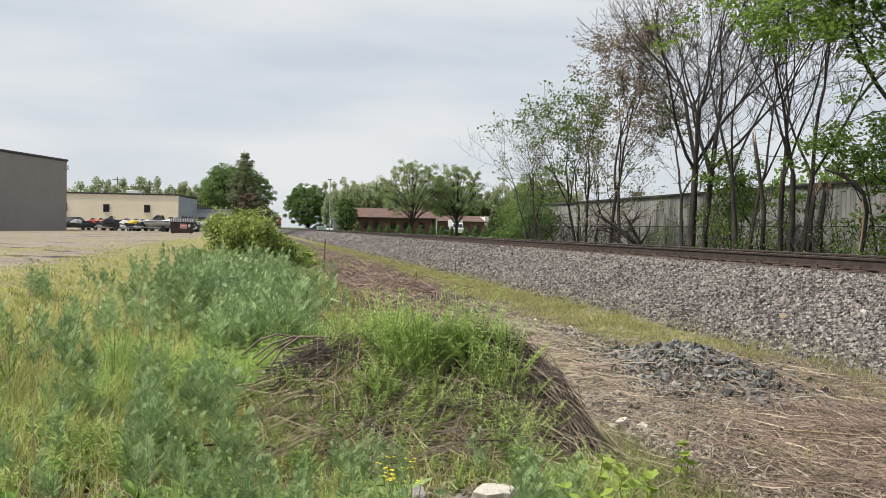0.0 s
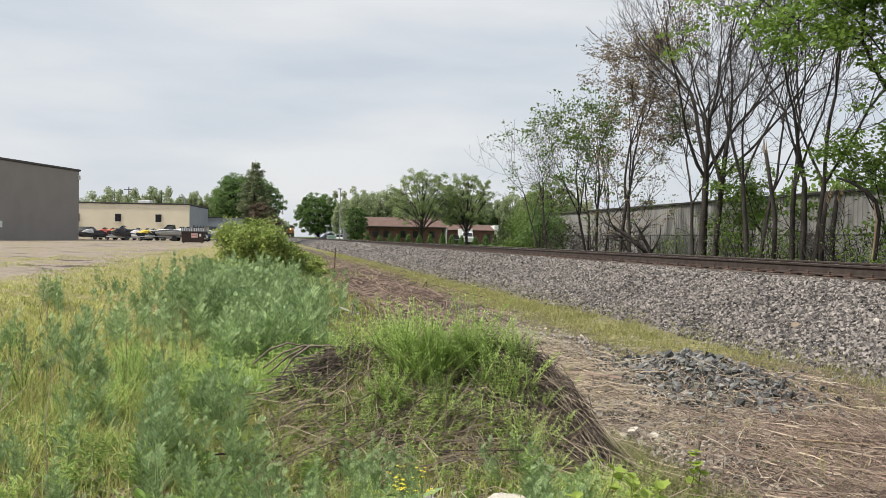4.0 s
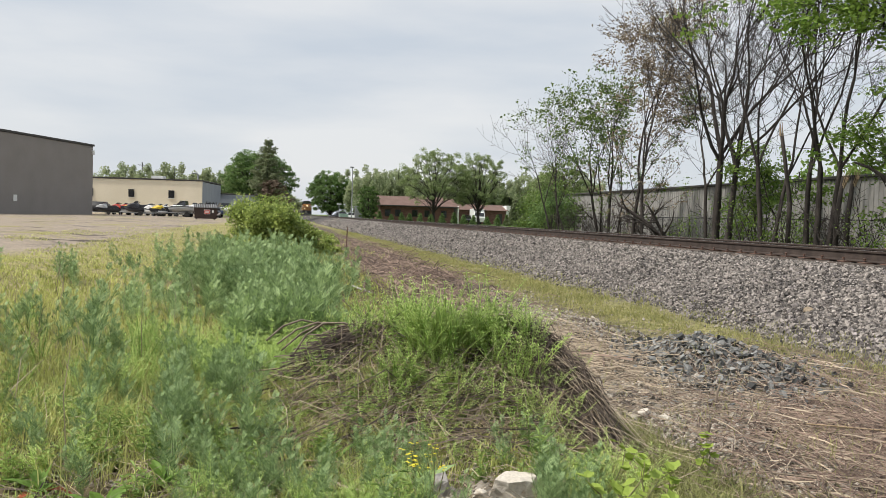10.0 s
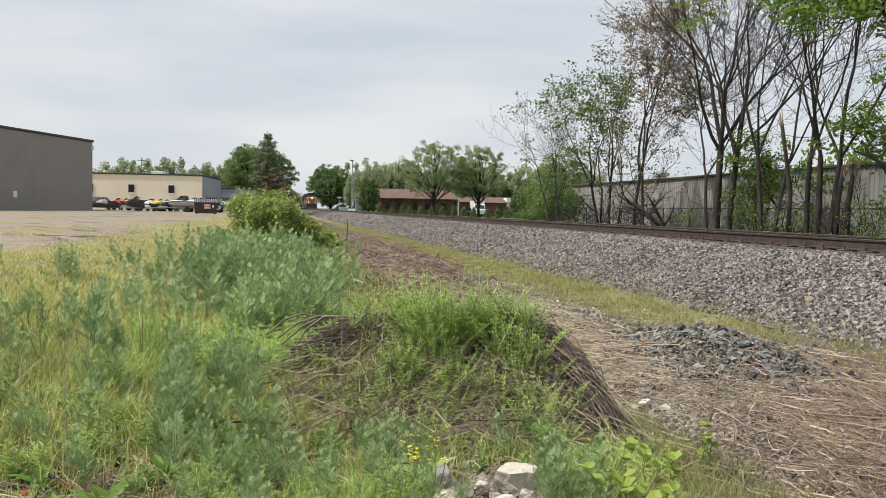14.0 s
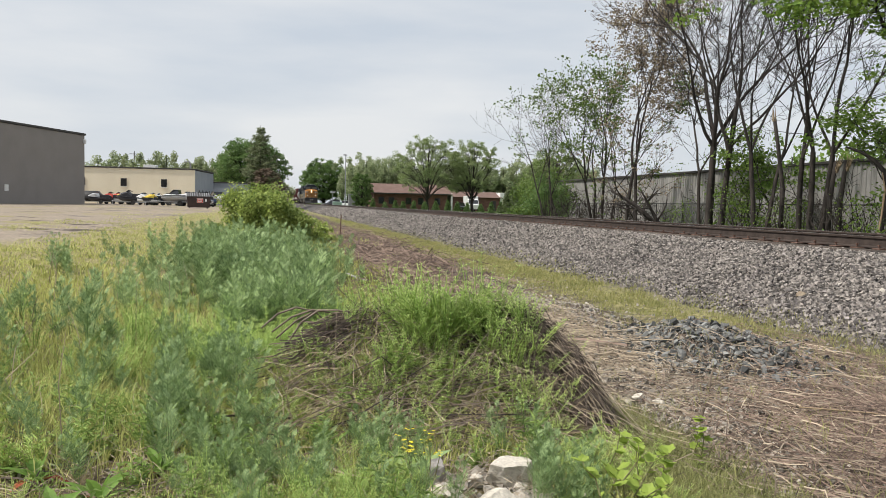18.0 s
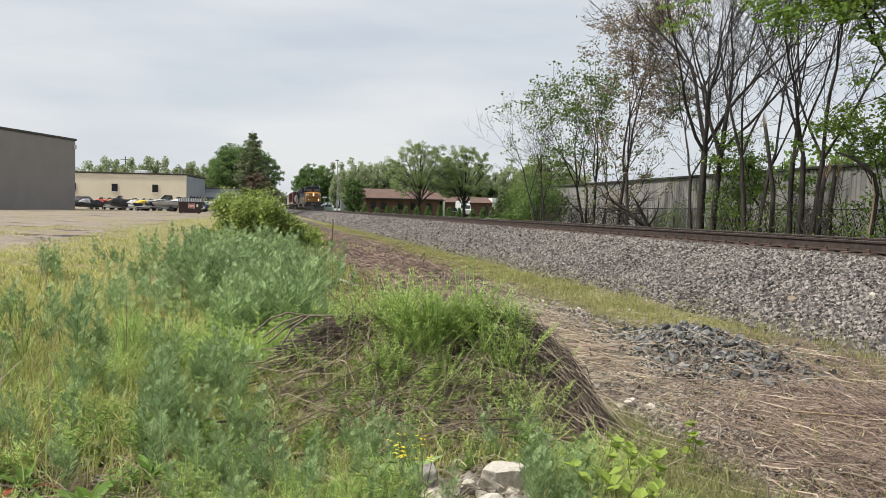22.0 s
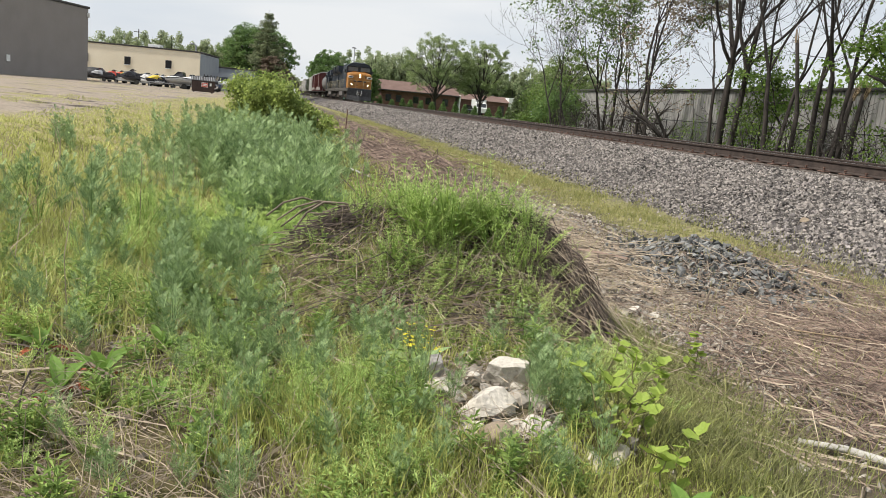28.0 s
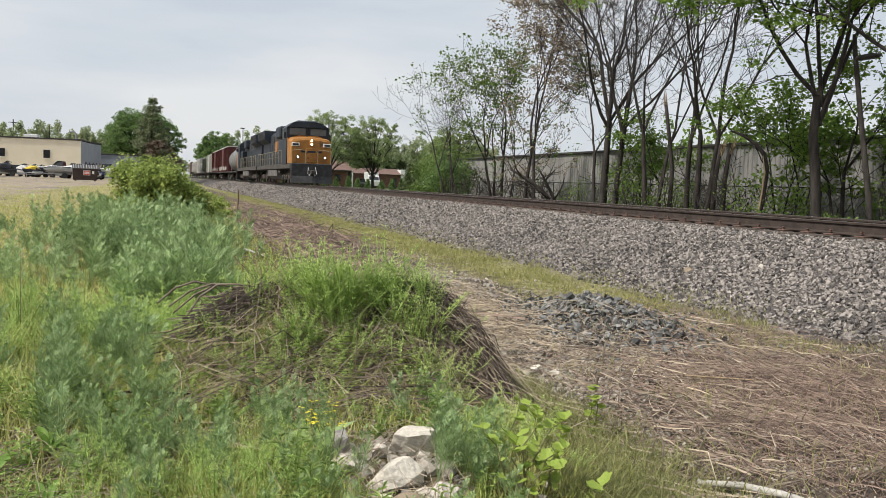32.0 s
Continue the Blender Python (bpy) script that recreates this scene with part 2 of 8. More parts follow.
BLUE_WALL = surface("grey_blue_siding", (0.26, 0.29, 0.33), (0.31, 0.34, 0.38), 0.5, 0.6, 0.05, 10, grain=0.05)
BRICK = surface("brown_brick", (0.11, 0.055, 0.045), (0.19, 0.10, 0.08), 1.2, 0.9, 0.4, 14, stretch=(1, 1, 3), grain=0.3)
SHINGLE = surface("brown_shingle", (0.12, 0.075, 0.062), (0.17, 0.11, 0.092), 0.8, 0.9, 0.5, 10, grain=0.2)
DARK_TRIM = surface("dark_trim", (0.035, 0.032, 0.03), (0.06, 0.055, 0.05), 2, 0.6)
WHITE = surface("white_paint", (0.70, 0.70, 0.68), (0.80, 0.80, 0.78), 1.5, 0.5, grain=0.05)
SHED_METAL = surface("weathered_ribbed_siding", (0.23, 0.225, 0.214), (0.345, 0.335, 0.32), 0.35, 0.6, 0.1, 8, spots=(0.17, 0.155, 0.14),
                     spot_scale=1.4, spot_at=0.62, stretch=(2, 2, 0.5), per_object=0.35, grain=0.12)
CONCRETE = surface("concrete", (0.36, 0.34, 0.31), (0.46, 0.44, 0.40), 1.5, 0.9, 0.3, 30)
BLACK_METAL = surface("black_metal", (0.018, 0.018, 0.02), (0.04, 0.04, 0.042), 4, 0.6, 0.1)
GALV = surface("galvanised_steel", (0.26, 0.27, 0.28), (0.36, 0.37, 0.38), 6, 0.5, metal=0.5)
DRY_WOOD = surface("weathered_stick", (0.13, 0.10, 0.08), (0.27, 0.22, 0.17), 6, 0.9, 0.3, 40)
WINDOW = glass("dark_window", (0.02, 0.022, 0.025))

# ---------------------------------------------------------------- ground
TRACK_X, RAIL_Z, NEAR_RAIL, FAR_RAIL = 10.2, 1.13, 9.46, 10.96
X_KEYS = [-400, -8, -3.4, -1.0, 0.8, 2.3, 3.5, 5.7, 6.1, 8.35, 8.95, 11.45, 12.0, 14.4, 24, 32, 400]
Z_KEYS = [0.72, 0.72, 0.66, 0.36, 0.26, 0.10, 0.08, 0.14, 0.17, 0.83, 0.885, 0.905, 0.87, 0.10, 0.10, 0.50, 0.55]


def lumps(x, y, s, seed=0.0):
    """Smooth bumps about s metres across, from -1 to 1."""
    a = np.sin(x * 6.3 / s + 1.7 * np.sin(y * 3.1 / s + seed) + seed) * np.sin(y * 5.1 / s + 1.3 * np.sin(x * 4.3 / s + seed * 2))
    b = np.sin(x * 11.9 / s + y * 7.3 / s + seed * 3) * np.sin(y * 13.1 / s - x * 5.7 / s + seed)
    return 0.65 * a + 0.35 * b


def height(x, y):
    x, y = np.asarray(x, float), np.asarray(y, float)
    z = np.interp(x, X_KEYS, Z_KEYS)
    far = np.clip((y - 25) / 40, 0, 1)
    low = (x > -4) & (x < 6.0)
    z = np.where(low, z + far * 0.25 * np.clip((6.0 - x) / 3, 0, 1) * np.clip((x + 4) / 3, 0, 1), z)
    beyond = np.clip((y - 60) / 40, 0, 1) * ((x > 12.0) & (x < 33))
    z = z + beyond * np.clip(0.5 - z, 0, 1)
    # the brush heap, its stony foot and the small pile of ballast
    z = z + 0.46 * np.exp(-(((x - 0.75) / 0.62) ** 2 + ((y - 4.55) / 0.55) ** 2))
    z = z + 0.36 * np.exp(-(((x - 1.45) / 0.45) ** 2 + ((y - 4.55) / 0.55) ** 2))
    z = z + 0.13 * np.exp(-(((x - 0.42) / 0.27) ** 2 + ((y - 4.72) / 0.28) ** 2))
    z = z + 0.10 * np.exp(-(((x - 1.5) / 0.25) ** 2 + ((y - 4.45) / 0.3) ** 2)) + 0.17 * np.exp(-(((x - 1.74) / 0.18) ** 2 + ((y - 4.25) / 0.28) ** 2))
    z = z + 0.10 * np.exp(-(((x - 0.8) / 0.8) ** 2 + ((y - 3.0) / 0.9) ** 2))
    z = z + 0.25 * np.exp(-(((x - 4.08) / 0.6) ** 2 + ((y - 6.9) / 0.85) ** 2))
    z = z + 0.16 * np.exp(-(((x - 3.4) / 0.8) ** 2 + ((y - 9.6) / 1.6) ** 2))
    soil = (x < 6.2) | (x > 14.2)
    z = z + np.where(soil, 0.035 * lumps(x, y, 2.3) + 0.02 * lumps(x, y, 0.7, 2.0), 0.012 * lumps(x, y, 1.1, 4.0))
    return z


def steps(dense_lo, dense_hi, step, far, grow=1.16):
    out, v, s = list(np.arange(dense_lo, dense_hi + 1e-6, step)), dense_hi, step
    while v < far:
        s *= grow
        v += s
        out.append(v)
    v, s = dense_lo, step
    while v > -far:
        s *= grow
        v -= s
        out.insert(0, v)
    return np.array(out)


gx, gy = steps(-5, 15, 0.12, 2600), steps(0, 24, 0.14, 2600)
GX, GY = np.meshgrid(gx, gy)
GZ = height(GX, GY)
idx = np.arange(GX.size).reshape(GX.shape)
quads = np.stack([idx[:-1, :-1], idx[:-1, 1:], idx[1:, 1:], idx[1:, :-1]], -1).reshape(-1, 4)

GROUND = bpy.data.materials.new("ground_soil")
GROUND.use_nodes = True
gn, gl = GROUND.node_tree.nodes, GROUND.node_tree.links
g_out = gn["Principled BSDF"]
g_out.inputs["Roughness"].default_value = 0.95
g_out.inputs["Specular IOR Level"].default_value = 0.2
g_geo = gn.new("ShaderNodeNewGeometry")
g_sep = gn.new("ShaderNodeSeparateXYZ")
gl.new(g_geo.outputs["Position"], g_sep.inputs[0])


def g_noise(scale, detail=5.0, rough=0.6):
    t = gn.new("ShaderNodeTexNoise")
    t.inputs["Scale"].default_value, t.inputs["Detail"].default_value, t.inputs["Roughness"].default_value = scale, detail, rough
    gl.new(g_geo.outputs["Position"], t.inputs["Vector"])
    return t.outputs["Fac"]


def g_math(op, a, b):
    t = gn.new("ShaderNodeMath")
    t.operation = op
    for s, v in zip(t.inputs, (a, b)):
        if isinstance(v, (int, float)):
            s.default_value = v
        else:
            gl.new(v, s)
    return t.outputs[0]


def g_range(v, lo, hi, to_lo=0.0, to_hi=1.0):
    t = gn.new("ShaderNodeMapRange")
    gl.new(v, t.inputs["Value"])
    for k, w in (("From Min", lo), ("From Max", hi), ("To Min", to_lo), ("To Max", to_hi)):
        t.inputs[k].default_value = w
    return t.outputs["Result"]


def g_mix(fac, a, b):
    t = gn.new("ShaderNodeMix")
    t.data_type = "RGBA"
    gl.new(fac, t.inputs["Factor"])
    for k, v in (("A", a), ("B", b)):
        if isinstance(v, tuple):
            t.inputs[k].default_value = (*v, 1)
        else:
            gl.new(v, t.inputs[k])
    return t.outputs["Result"]


patch, mid_n, fine_n, speck = g_noise(0.5), g_noise(2.6), g_noise(14), g_noise(60, 3.0, 0.7)
soil = g_mix(g_range(mid_n, 0.3, 0.7), (0.06, 0.045, 0.037), (0.145, 0.113, 0.09))
# soil and litter under grass, toned down for shade between the blades
turf = g_mix(g_range(patch, 0.35, 0.65), (0.075, 0.075, 0.032), (0.19, 0.16, 0.07))
turf = g_mix(g_range(fine_n, 0.35, 0.65), turf, (0.13, 0.10, 0.065))
yard = g_mix(g_range(mid_n, 0.3, 0.7), (0.23, 0.19, 0.15), (0.33, 0.278, 0.222))
yard = g_mix(g_range(g_noise(0.16, 6.0, 0.7), 0.55, 0.60), yard, (0.19, 0.165, 0.14))
ruts = gn.new("ShaderNodeMapping")
ruts.inputs["Scale"].default_value = (0.14, 0.5, 1)
gl.new(g_geo.outputs["Position"], ruts.inputs[0])
wet = gn.new("ShaderNodeTexNoise")
wet.inputs["Scale"].default_value, wet.inputs["Detail"].default_value, wet.inputs["Roughness"].default_value = 1.0, 6.0, 0.68
gl.new(ruts.outputs[0], wet.inputs["Vector"])
yard = g_mix(g_range(wet.outputs["Fac"], 0.575, 0.61), yard, (0.085, 0.07, 0.06))
yard = g_mix(g_range(patch, 0.54, 0.62), yard, (0.26, 0.235, 0.11))
# bed under the loose ballast, darkened to paint shaded gaps between stones
stones = g_mix(g_range(speck, 0.35, 0.65), (0.03, 0.028, 0.028), (0.15, 0.135, 0.13))
wob = g_math("MULTIPLY", g_math("SUBTRACT", mid_n, 0.5), 1.8)
gxw, gyw = g_math("ADD", g_sep.outputs["X"], wob), g_math("ADD", g_sep.outputs["Y"], g_math("MULTIPLY", wob, 2.0))
c = g_mix(g_range(gxw, 1.9, 2.6), turf, soil)
dry = g_math("MULTIPLY", g_range(gxw, -0.6, -1.8), g_range(gyw, 5.0, 9.5))
c = g_mix(dry, c, g_mix(g_range(fine_n, 0.35, 0.65), (0.20, 0.19, 0.085), (0.34, 0.29, 0.155)))
in_yard = g_math("MULTIPLY", g_range(gxw, -3.4, -4.0), g_range(gyw, 13.5, 16.0))
c = g_mix(in_yard, c, yard)
# ground beneath the heap painted darker, as shade between its sticks
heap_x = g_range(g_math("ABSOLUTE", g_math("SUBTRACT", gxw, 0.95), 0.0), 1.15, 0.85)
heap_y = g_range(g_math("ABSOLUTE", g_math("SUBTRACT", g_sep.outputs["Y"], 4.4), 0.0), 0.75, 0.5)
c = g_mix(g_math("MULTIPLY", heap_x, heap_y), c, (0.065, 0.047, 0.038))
on_bed = g_math("MULTIPLY", g_range(gxw, 5.5, 6.2), g_range(gxw, 14.6, 13.8))
strip = g_math("MULTIPLY", g_range(gxw, 4.1, 4.9), g_range(gyw, 6.5, 9.0))
c = g_mix(strip, c, g_mix(g_range(fine_n, 0.35, 0.65), (0.145, 0.145, 0.06), (0.30, 0.265, 0.13)))
c = g_mix(on_bed, c, stones)
right_side = g_range(gxw, 13.8, 14.6)
c = g_mix(right_side, c, (0.10, 0.095, 0.05))
lawn = g_math("MULTIPLY", g_range(gxw, 13.5, 15.5), g_range(gyw, 50, 60))
c = g_mix(lawn, c, (0.085, 0.125, 0.035))
tone = gn.new("ShaderNodeVectorMath")
tone.operation = "SCALE"
gl.new(c, tone.inputs[0])
gl.new(g_range(fine_n, 0.2, 0.8, 0.72, 1.25), tone.inputs["Scale"])
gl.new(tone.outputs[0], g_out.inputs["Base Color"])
g_b = gn.new("ShaderNodeBump")
g_b.inputs["Strength"].default_value, g_b.inputs["Distance"].default_value = 0.7, 0.03
gl.new(g_math("ADD", fine_n, g_math("MULTIPLY", speck, 0.6)), g_b.inputs["Height"])
gl.new(g_b.outputs[0], g_out.inputs["Normal"])

ground = new("ground", raw_mesh("ground", np.stack([GX, GY, GZ], -1).reshape(-1, 3), quads, GROUND, True))
tagged(ground, "uneven soil with turf, gravel yard and raised railway bed", "ground", kind="structure")

# ---------------------------------------------------------------- track
track = thing("railway_track", "rusty steel rails on old wooden ties in grey ballast", "railway track", kind="structure")
PROFILE = [(-0.070, 0.0), (0.070, 0.0), (0.070, 0.012), (0.012, 0.032), (0.009, 0.135), (0.034, 0.150), (0.036, 0.178), (0.028, 0.186),
           (-0.028, 0.186), (-0.036, 0.178), (-0.034, 0.150), (-0.009, 0.135), (-0.012, 0.032), (-0.070, 0.012)]
rail_geo = Geo().prism(PROFILE, 1, -60, 420)
rail_me = rail_geo.mesh("rail", RAIL_STEEL)
rail_me.materials.append(RAIL_TOP)
for p in rail_me.polygons:
    if p.normal.z > 0.9 and p.center.z > 0.18:
        p.material_index = 1
for x in (NEAR_RAIL, FAR_RAIL):
    r = part("rail", rail_me, None, track, "rusty rail with a polished head")
    r.location = (x, 0, RAIL_Z - 0.186)
tie_me = Geo().box((-1.3, -0.115, -0.17), (1.3, 0.115, 0), 0.012).mesh("tie", TIE_WOOD)
plate_me = Geo().box((-0.19, -0.09, 0), (0.19, 0.09, 0.018), 0.005).mesh("tie_plate", RUST)
spike_geo = Geo().box((-0.014, -0.014, 0), (0.014, 0.014, 0.03), 0.003)
spike_geo.box((-0.022, -0.018, 0.028), (0.022, 0.018, 0.045), 0.005)
spike_me = spike_geo.mesh("spike", RUST)
for i in range(190):
    y = -6 + i * 0.51 + rng.uniform(-0.03, 0.03)
    t = part("tie", tie_me, None, track)
    t.matrix_basis = pose(TRACK_X + rng.uniform(-0.03, 0.03), y, RAIL_Z - 0.204 + rng.uniform(-0.006, 0.0), 0, 0, rng.uniform(-1.2, 1.2))
    if y < 50:
        for x in (NEAR_RAIL, FAR_RAIL):
            part("tie_plate", plate_me, None, track).matrix_basis = pose(x, y, RAIL_Z - 0.204)
        for dx, dy in ((-0.088, 0.05), (0.088, -0.05)):
            part("spike", spike_me, None, track).matrix_basis = pose(NEAR_RAIL + dx, y + dy, RAIL_Z - 0.188 + rng.uniform(0, 0.02))

# ---------------------------------------------------------------- buildings
def grey_hall():
    """Taupe block hall, seen along its long wall, which runs slightly askew to the track."""
    hall = thing("warehouse", "taupe painted block warehouse with a flat dark roof edge", "warehouse", at=pose(-19.7, 95.0, 0, 0, 0, -18.5))
    part("wall", Geo().box((-30, -46, 0.3), (0, 0, 8.2), 0.03), GREY_WALL, hall)
    part("roof", Geo().box((-30.1, -46.1, 8.2), (0.12, 0.12, 8.42), 0.03), DARK_TRIM, hall, "dark metal roof edge")
    part("floodlight", Geo().box((0.0, -0.35, 7.3), (0.28, -0.1, 7.75), 0.04), WHITE, hall, "white floodlight")
    part("meter_box", Geo().box((0.0, -13.6, 1.9), (0.12, -13.1, 2.5), 0.02), WHITE, hall, "small white meter box")
    lamp = Geo().box((0, -17.3, 3.2), (0.35, -16.7, 3.5), 0.05)
    part("wall_lamp", lamp, WHITE, hall, "white wall lamp")


def cream_block():
    b = thing("workshop", "flat-roofed cream block workshop with a grey-blue side", "workshop", at=pose(-10.45, 122.0, 0, 0, 0, -6))
    # the long front along -x, the side along +y
    part("front_wall", Geo().box((-40, 0, 0.3), (0, 0.3, 5.75), 0.02), TAN_WALL, b)
    part("side_wall", Geo().box((-0.3, 0.302, 0.3), (-0.002, 15.5, 5.70), 0.02), BLUE_WALL, b, "grey-blue side wall")
    part("back_wall", Geo().box((-40, 15.2, 0.3), (-0.3, 15.5, 5.70), 0.02), BLUE_WALL, b)
    part("roof", Geo().box((-40.1, -0.12, 5.752), (0.1, 15.6, 5.95), 0.02), DARK_TRIM, b, "dark roof coping")
    part("vent_pipe", Geo().tube([(-23.5, 3, 5.9), (-23.5, 3, 7.1), (-23.5, 3, 7.4)], [0.14, 0.14, 0.2], 8), DARK_TRIM, b)
    part("duct", Geo().tube([(-1.2, 3, 5.9), (-1.2, 3, 6.8), (-1.5, 3, 7.1), (-2.0, 3, 7.0)], 0.13, 8), GALV, b, "bent roof duct")
    part("roof_unit", Geo().box((-8.2, 4, 5.95), (-6.4, 5.6, 6.5), 0.05), WHITE, b, "white rooftop unit")
    for x in (-9.9, -4.3, -15.6, -21.3):
        w = part("window", Geo().box((x - 0.42, -0.06, 3.2), (x + 0.42, -0.012, 4.32), 0.01), DARK_TRIM, b)
        part("pane", Geo().box((x - 0.34, -0.075, 3.28), (x + 0.34, -0.064, 4.24)), WINDOW, w)
        part("sill", Geo().box((x - 0.47, -0.11, 3.12), (x + 0.47, -0.012, 3.195), 0.01), WHITE, w)
    for y in (3.5, 6.2, 8.9, 11.6, 14.2):
        part("window", Geo().box((0.0, y - 0.35, 1.6), (0.05, y + 0.35, 2.9), 0.01), DARK_TRIM, b)
    annex = thing("annex", "low grey-blue lean-to annex", "annex", at=pose(-8.5, 138.2, 0, 0, 0, -6))
    part("wall", Geo().box((-8, 0, 0.3), (5.0, 12, 4.3), 0.02), BLUE_WALL, annex)
    part("roof", Geo().box((-8, -0.1, 4.302), (5.6, 12.1, 4.5), 0.02), DARK_TRIM, annex)


def brick_house():
    h = thing("brick_building", "long brown brick building with a hipped shingle roof", "building", at=pose(0, 140, 0))
    part("wall", Geo().box((17.9, 0, 0.3), (31.0, 8.5, 3.4), 0.01), BRICK, h)
    part("roof", Geo().add([(17.4, -0.6, 3.42), (31.9, -0.6, 3.42), (31.9, 9.1, 3.42), (17.4, 9.1, 3.42), (17.4, 4.2, 5.15), (31.9, 4.2, 5.15),
                            (17.4, -0.6, 3.3), (31.9, -0.6, 3.3), (31.9, 9.1, 3.3), (17.4, 9.1, 3.3)],
                           [(0, 1, 5, 4), (2, 3, 4, 5), (1, 2, 5), (3, 0, 4), (6, 9, 8, 7), (0, 6, 7, 1), (1, 7, 8, 2), (2, 8, 9, 3), (3, 9, 6, 0)]), SHINGLE, h)
    part("gable", Geo().prism([(-0.4, 0.4), (8.9, 0.4), (8.9, 3.5), (4.2, 5.0), (-0.4, 3.5)], 0, 31.6, 31.85), WHITE, h, "whitewashed gable end")
    part("fascia", Geo().box((17.4, -0.64, 3.26), (31.6, -0.605, 3.46)), DARK_TRIM, h)
    for x in (19.2, 21.0, 24.0, 26.2, 29.2):
        w = part("window", Geo().box((x - 0.5, -0.05, 1.5), (x + 0.5, -0.002, 2.7)), DARK_TRIM, h)
        part("pane", Geo().box((x - 0.42, -0.07, 1.58), (x + 0.42, -0.052, 2.62)), WINDOW, w)
    k = thing("brick_annex", "low brick building with a shallow brown roof", "building", at=pose(0, 148, 0))
    part("wall", Geo().box((33.0, 0, 0.3), (43.0, 7, 3.1), 0.01), BRICK, k)
    part("roof", Geo().add([(32.6, -0.6, 3.12), (43.3, -0.6, 3.12), (43.3, 7.6, 3.12), (32.6, 7.6, 3.12), (32.6, 3.4, 4.2), (43.3, 3.4, 4.2)],
                           [(0, 1, 5, 4), (2, 3, 4, 5), (1, 2, 5), (3, 0, 4), (0, 3, 2, 1)]), SHINGLE, k)
    part("end_wall", Geo().box((43.005, -0.1, 0.3), (44.4, 7.2, 4.1), 0.02), WHITE, k, "white end wall")
    part("door", Geo().box((41.2, -0.06, 0.5), (42.2, -0.002, 2.5), 0.01), DARK_TRIM, k)
    part("sign", Geo().box((36.8, -0.08, 2.35), (39.2, -0.03, 2.65), 0.01), SHINGLE, k, "dark sign board")


def metal_shed():
    """Long ribbed metal shed behind the trees, with its fence."""
    s = thing("metal_shed", "long pale grey ribbed metal shed with rust stains", "shed")
    panel = Geo()
    for k in range(4):
        y0 = k * 0.25
        panel.add([(0, y0, 0), (0, y0 + 0.16, 0), (-0.035, y0 + 0.18, 0), (-0.035, y0 + 0.23, 0), (0, y0 + 0.25, 0),
                   (0, y0, 3.32), (0, y0 + 0.16, 3.32), (-0.035, y0 + 0.18, 3.32), (-0.035, y0 + 0.23, 3.32), (0, y0 + 0.25, 3.32)],
                  [(0, 5, 6, 1), (1, 6, 7, 2), (2, 7, 8, 3), (3, 8, 9, 4)])
    panel_me = panel.mesh("panel", SHED_METAL)
    for i in range(58):
        part("panel", panel_me, None, s).matrix_basis = pose(22.0 + rng.uniform(-0.008, 0.008), 2.0 + i, 0.14)
    part("body", Geo().box((22.06, 2, 0.05), (36, 60, 3.45), 0.01), SHED_METAL, s)
    part("roof", Geo().box((21.85, 1.9, 3.462), (36.1, 60.1, 3.58), 0.02), DARK_TRIM, s, "dark eave trim")
    f = thing("chain_link_fence", "old chain-link fence on steel posts", "fence")
    part("top_rail", Geo().tube([(20.5, 4, 1.8), (20.5, 58, 1.83)], 0.024, 6), BLACK_METAL, f)
    post_me = Geo().tube([(0, 0, 0), (0, 0, 1.75)], 0.03, 6).mesh("post", BLACK_METAL)
    for i in range(20):
        part("post", post_me, None, f).matrix_basis = pose(20.5, 4.5 + i * 2.75, 0.08, rng.uniform(-2, 2), rng.uniform(-2, 2))
    wires = Geo()
    for i in range(int(54 / 0.14)):
        y = 4 + i * 0.14
        for d in (-1, 1):
            wires.tube([(20.48, y, 0.15), (20.48, y + d * 1.62 * 0.5, 1.78)], 0.0035, 3, False)
    part("mesh", wires, BLACK_METAL, f, "rusted wire mesh")


grey_hall()
cream_block()
brick_house()
metal_shed()

# ---------------------------------------------------------------- trees
LEAF_FRESH = leafy("fresh_spring_leaf", (0.07, 0.145, 0.025), (0.25, 0.35, 0.08), 0.5, glow=0.4)
LEAF_DEEP = leafy("deep_green_leaf", (0.07, 0.14, 0.045), (0.24, 0.345, 0.115), 0.4, glow=0.42)
LEAF_YOUNG = leafy("young_tree_leaf", (0.05, 0.10, 0.02), (0.21, 0.29, 0.07), 0.5, glow=0.35)
LEAF_MAPLE = leafy("maple_leaf", (0.09, 0.18, 0.03), (0.29, 0.41, 0.08), 0.5, glow=0.45)
LEAF_STREET = leafy("pale_street_leaf", (0.13, 0.19, 0.07), (0.42, 0.49, 0.23), 0.4, glow=0.45)
LEAF_BUD = leafy("pale_reddish_bud", (0.17, 0.12, 0.09), (0.40, 0.34, 0.22), 0.6)
# far leaves: aerial haze is put into the colour as a paler green
LEAF_FAR = leafy("haze_tinted_leaf", (0.22, 0.28, 0.15), (0.46, 0.50, 0.30), 0.12, glow=0.5)
NEEDLE = leafy("blue_green_needle", (0.11, 0.145, 0.075), (0.30, 0.33, 0.18), 0.5, glow=0.3)
LEAF_SHRUB = leafy("bush_leaf", (0.055, 0.12, 0.022), (0.56, 0.64, 0.19), 1.6, glow=0.33)
DEAD_LEAF = leafy("dead_brown_leaf", (0.13, 0.10, 0.075), (0.30, 0.23, 0.17), 0.8)


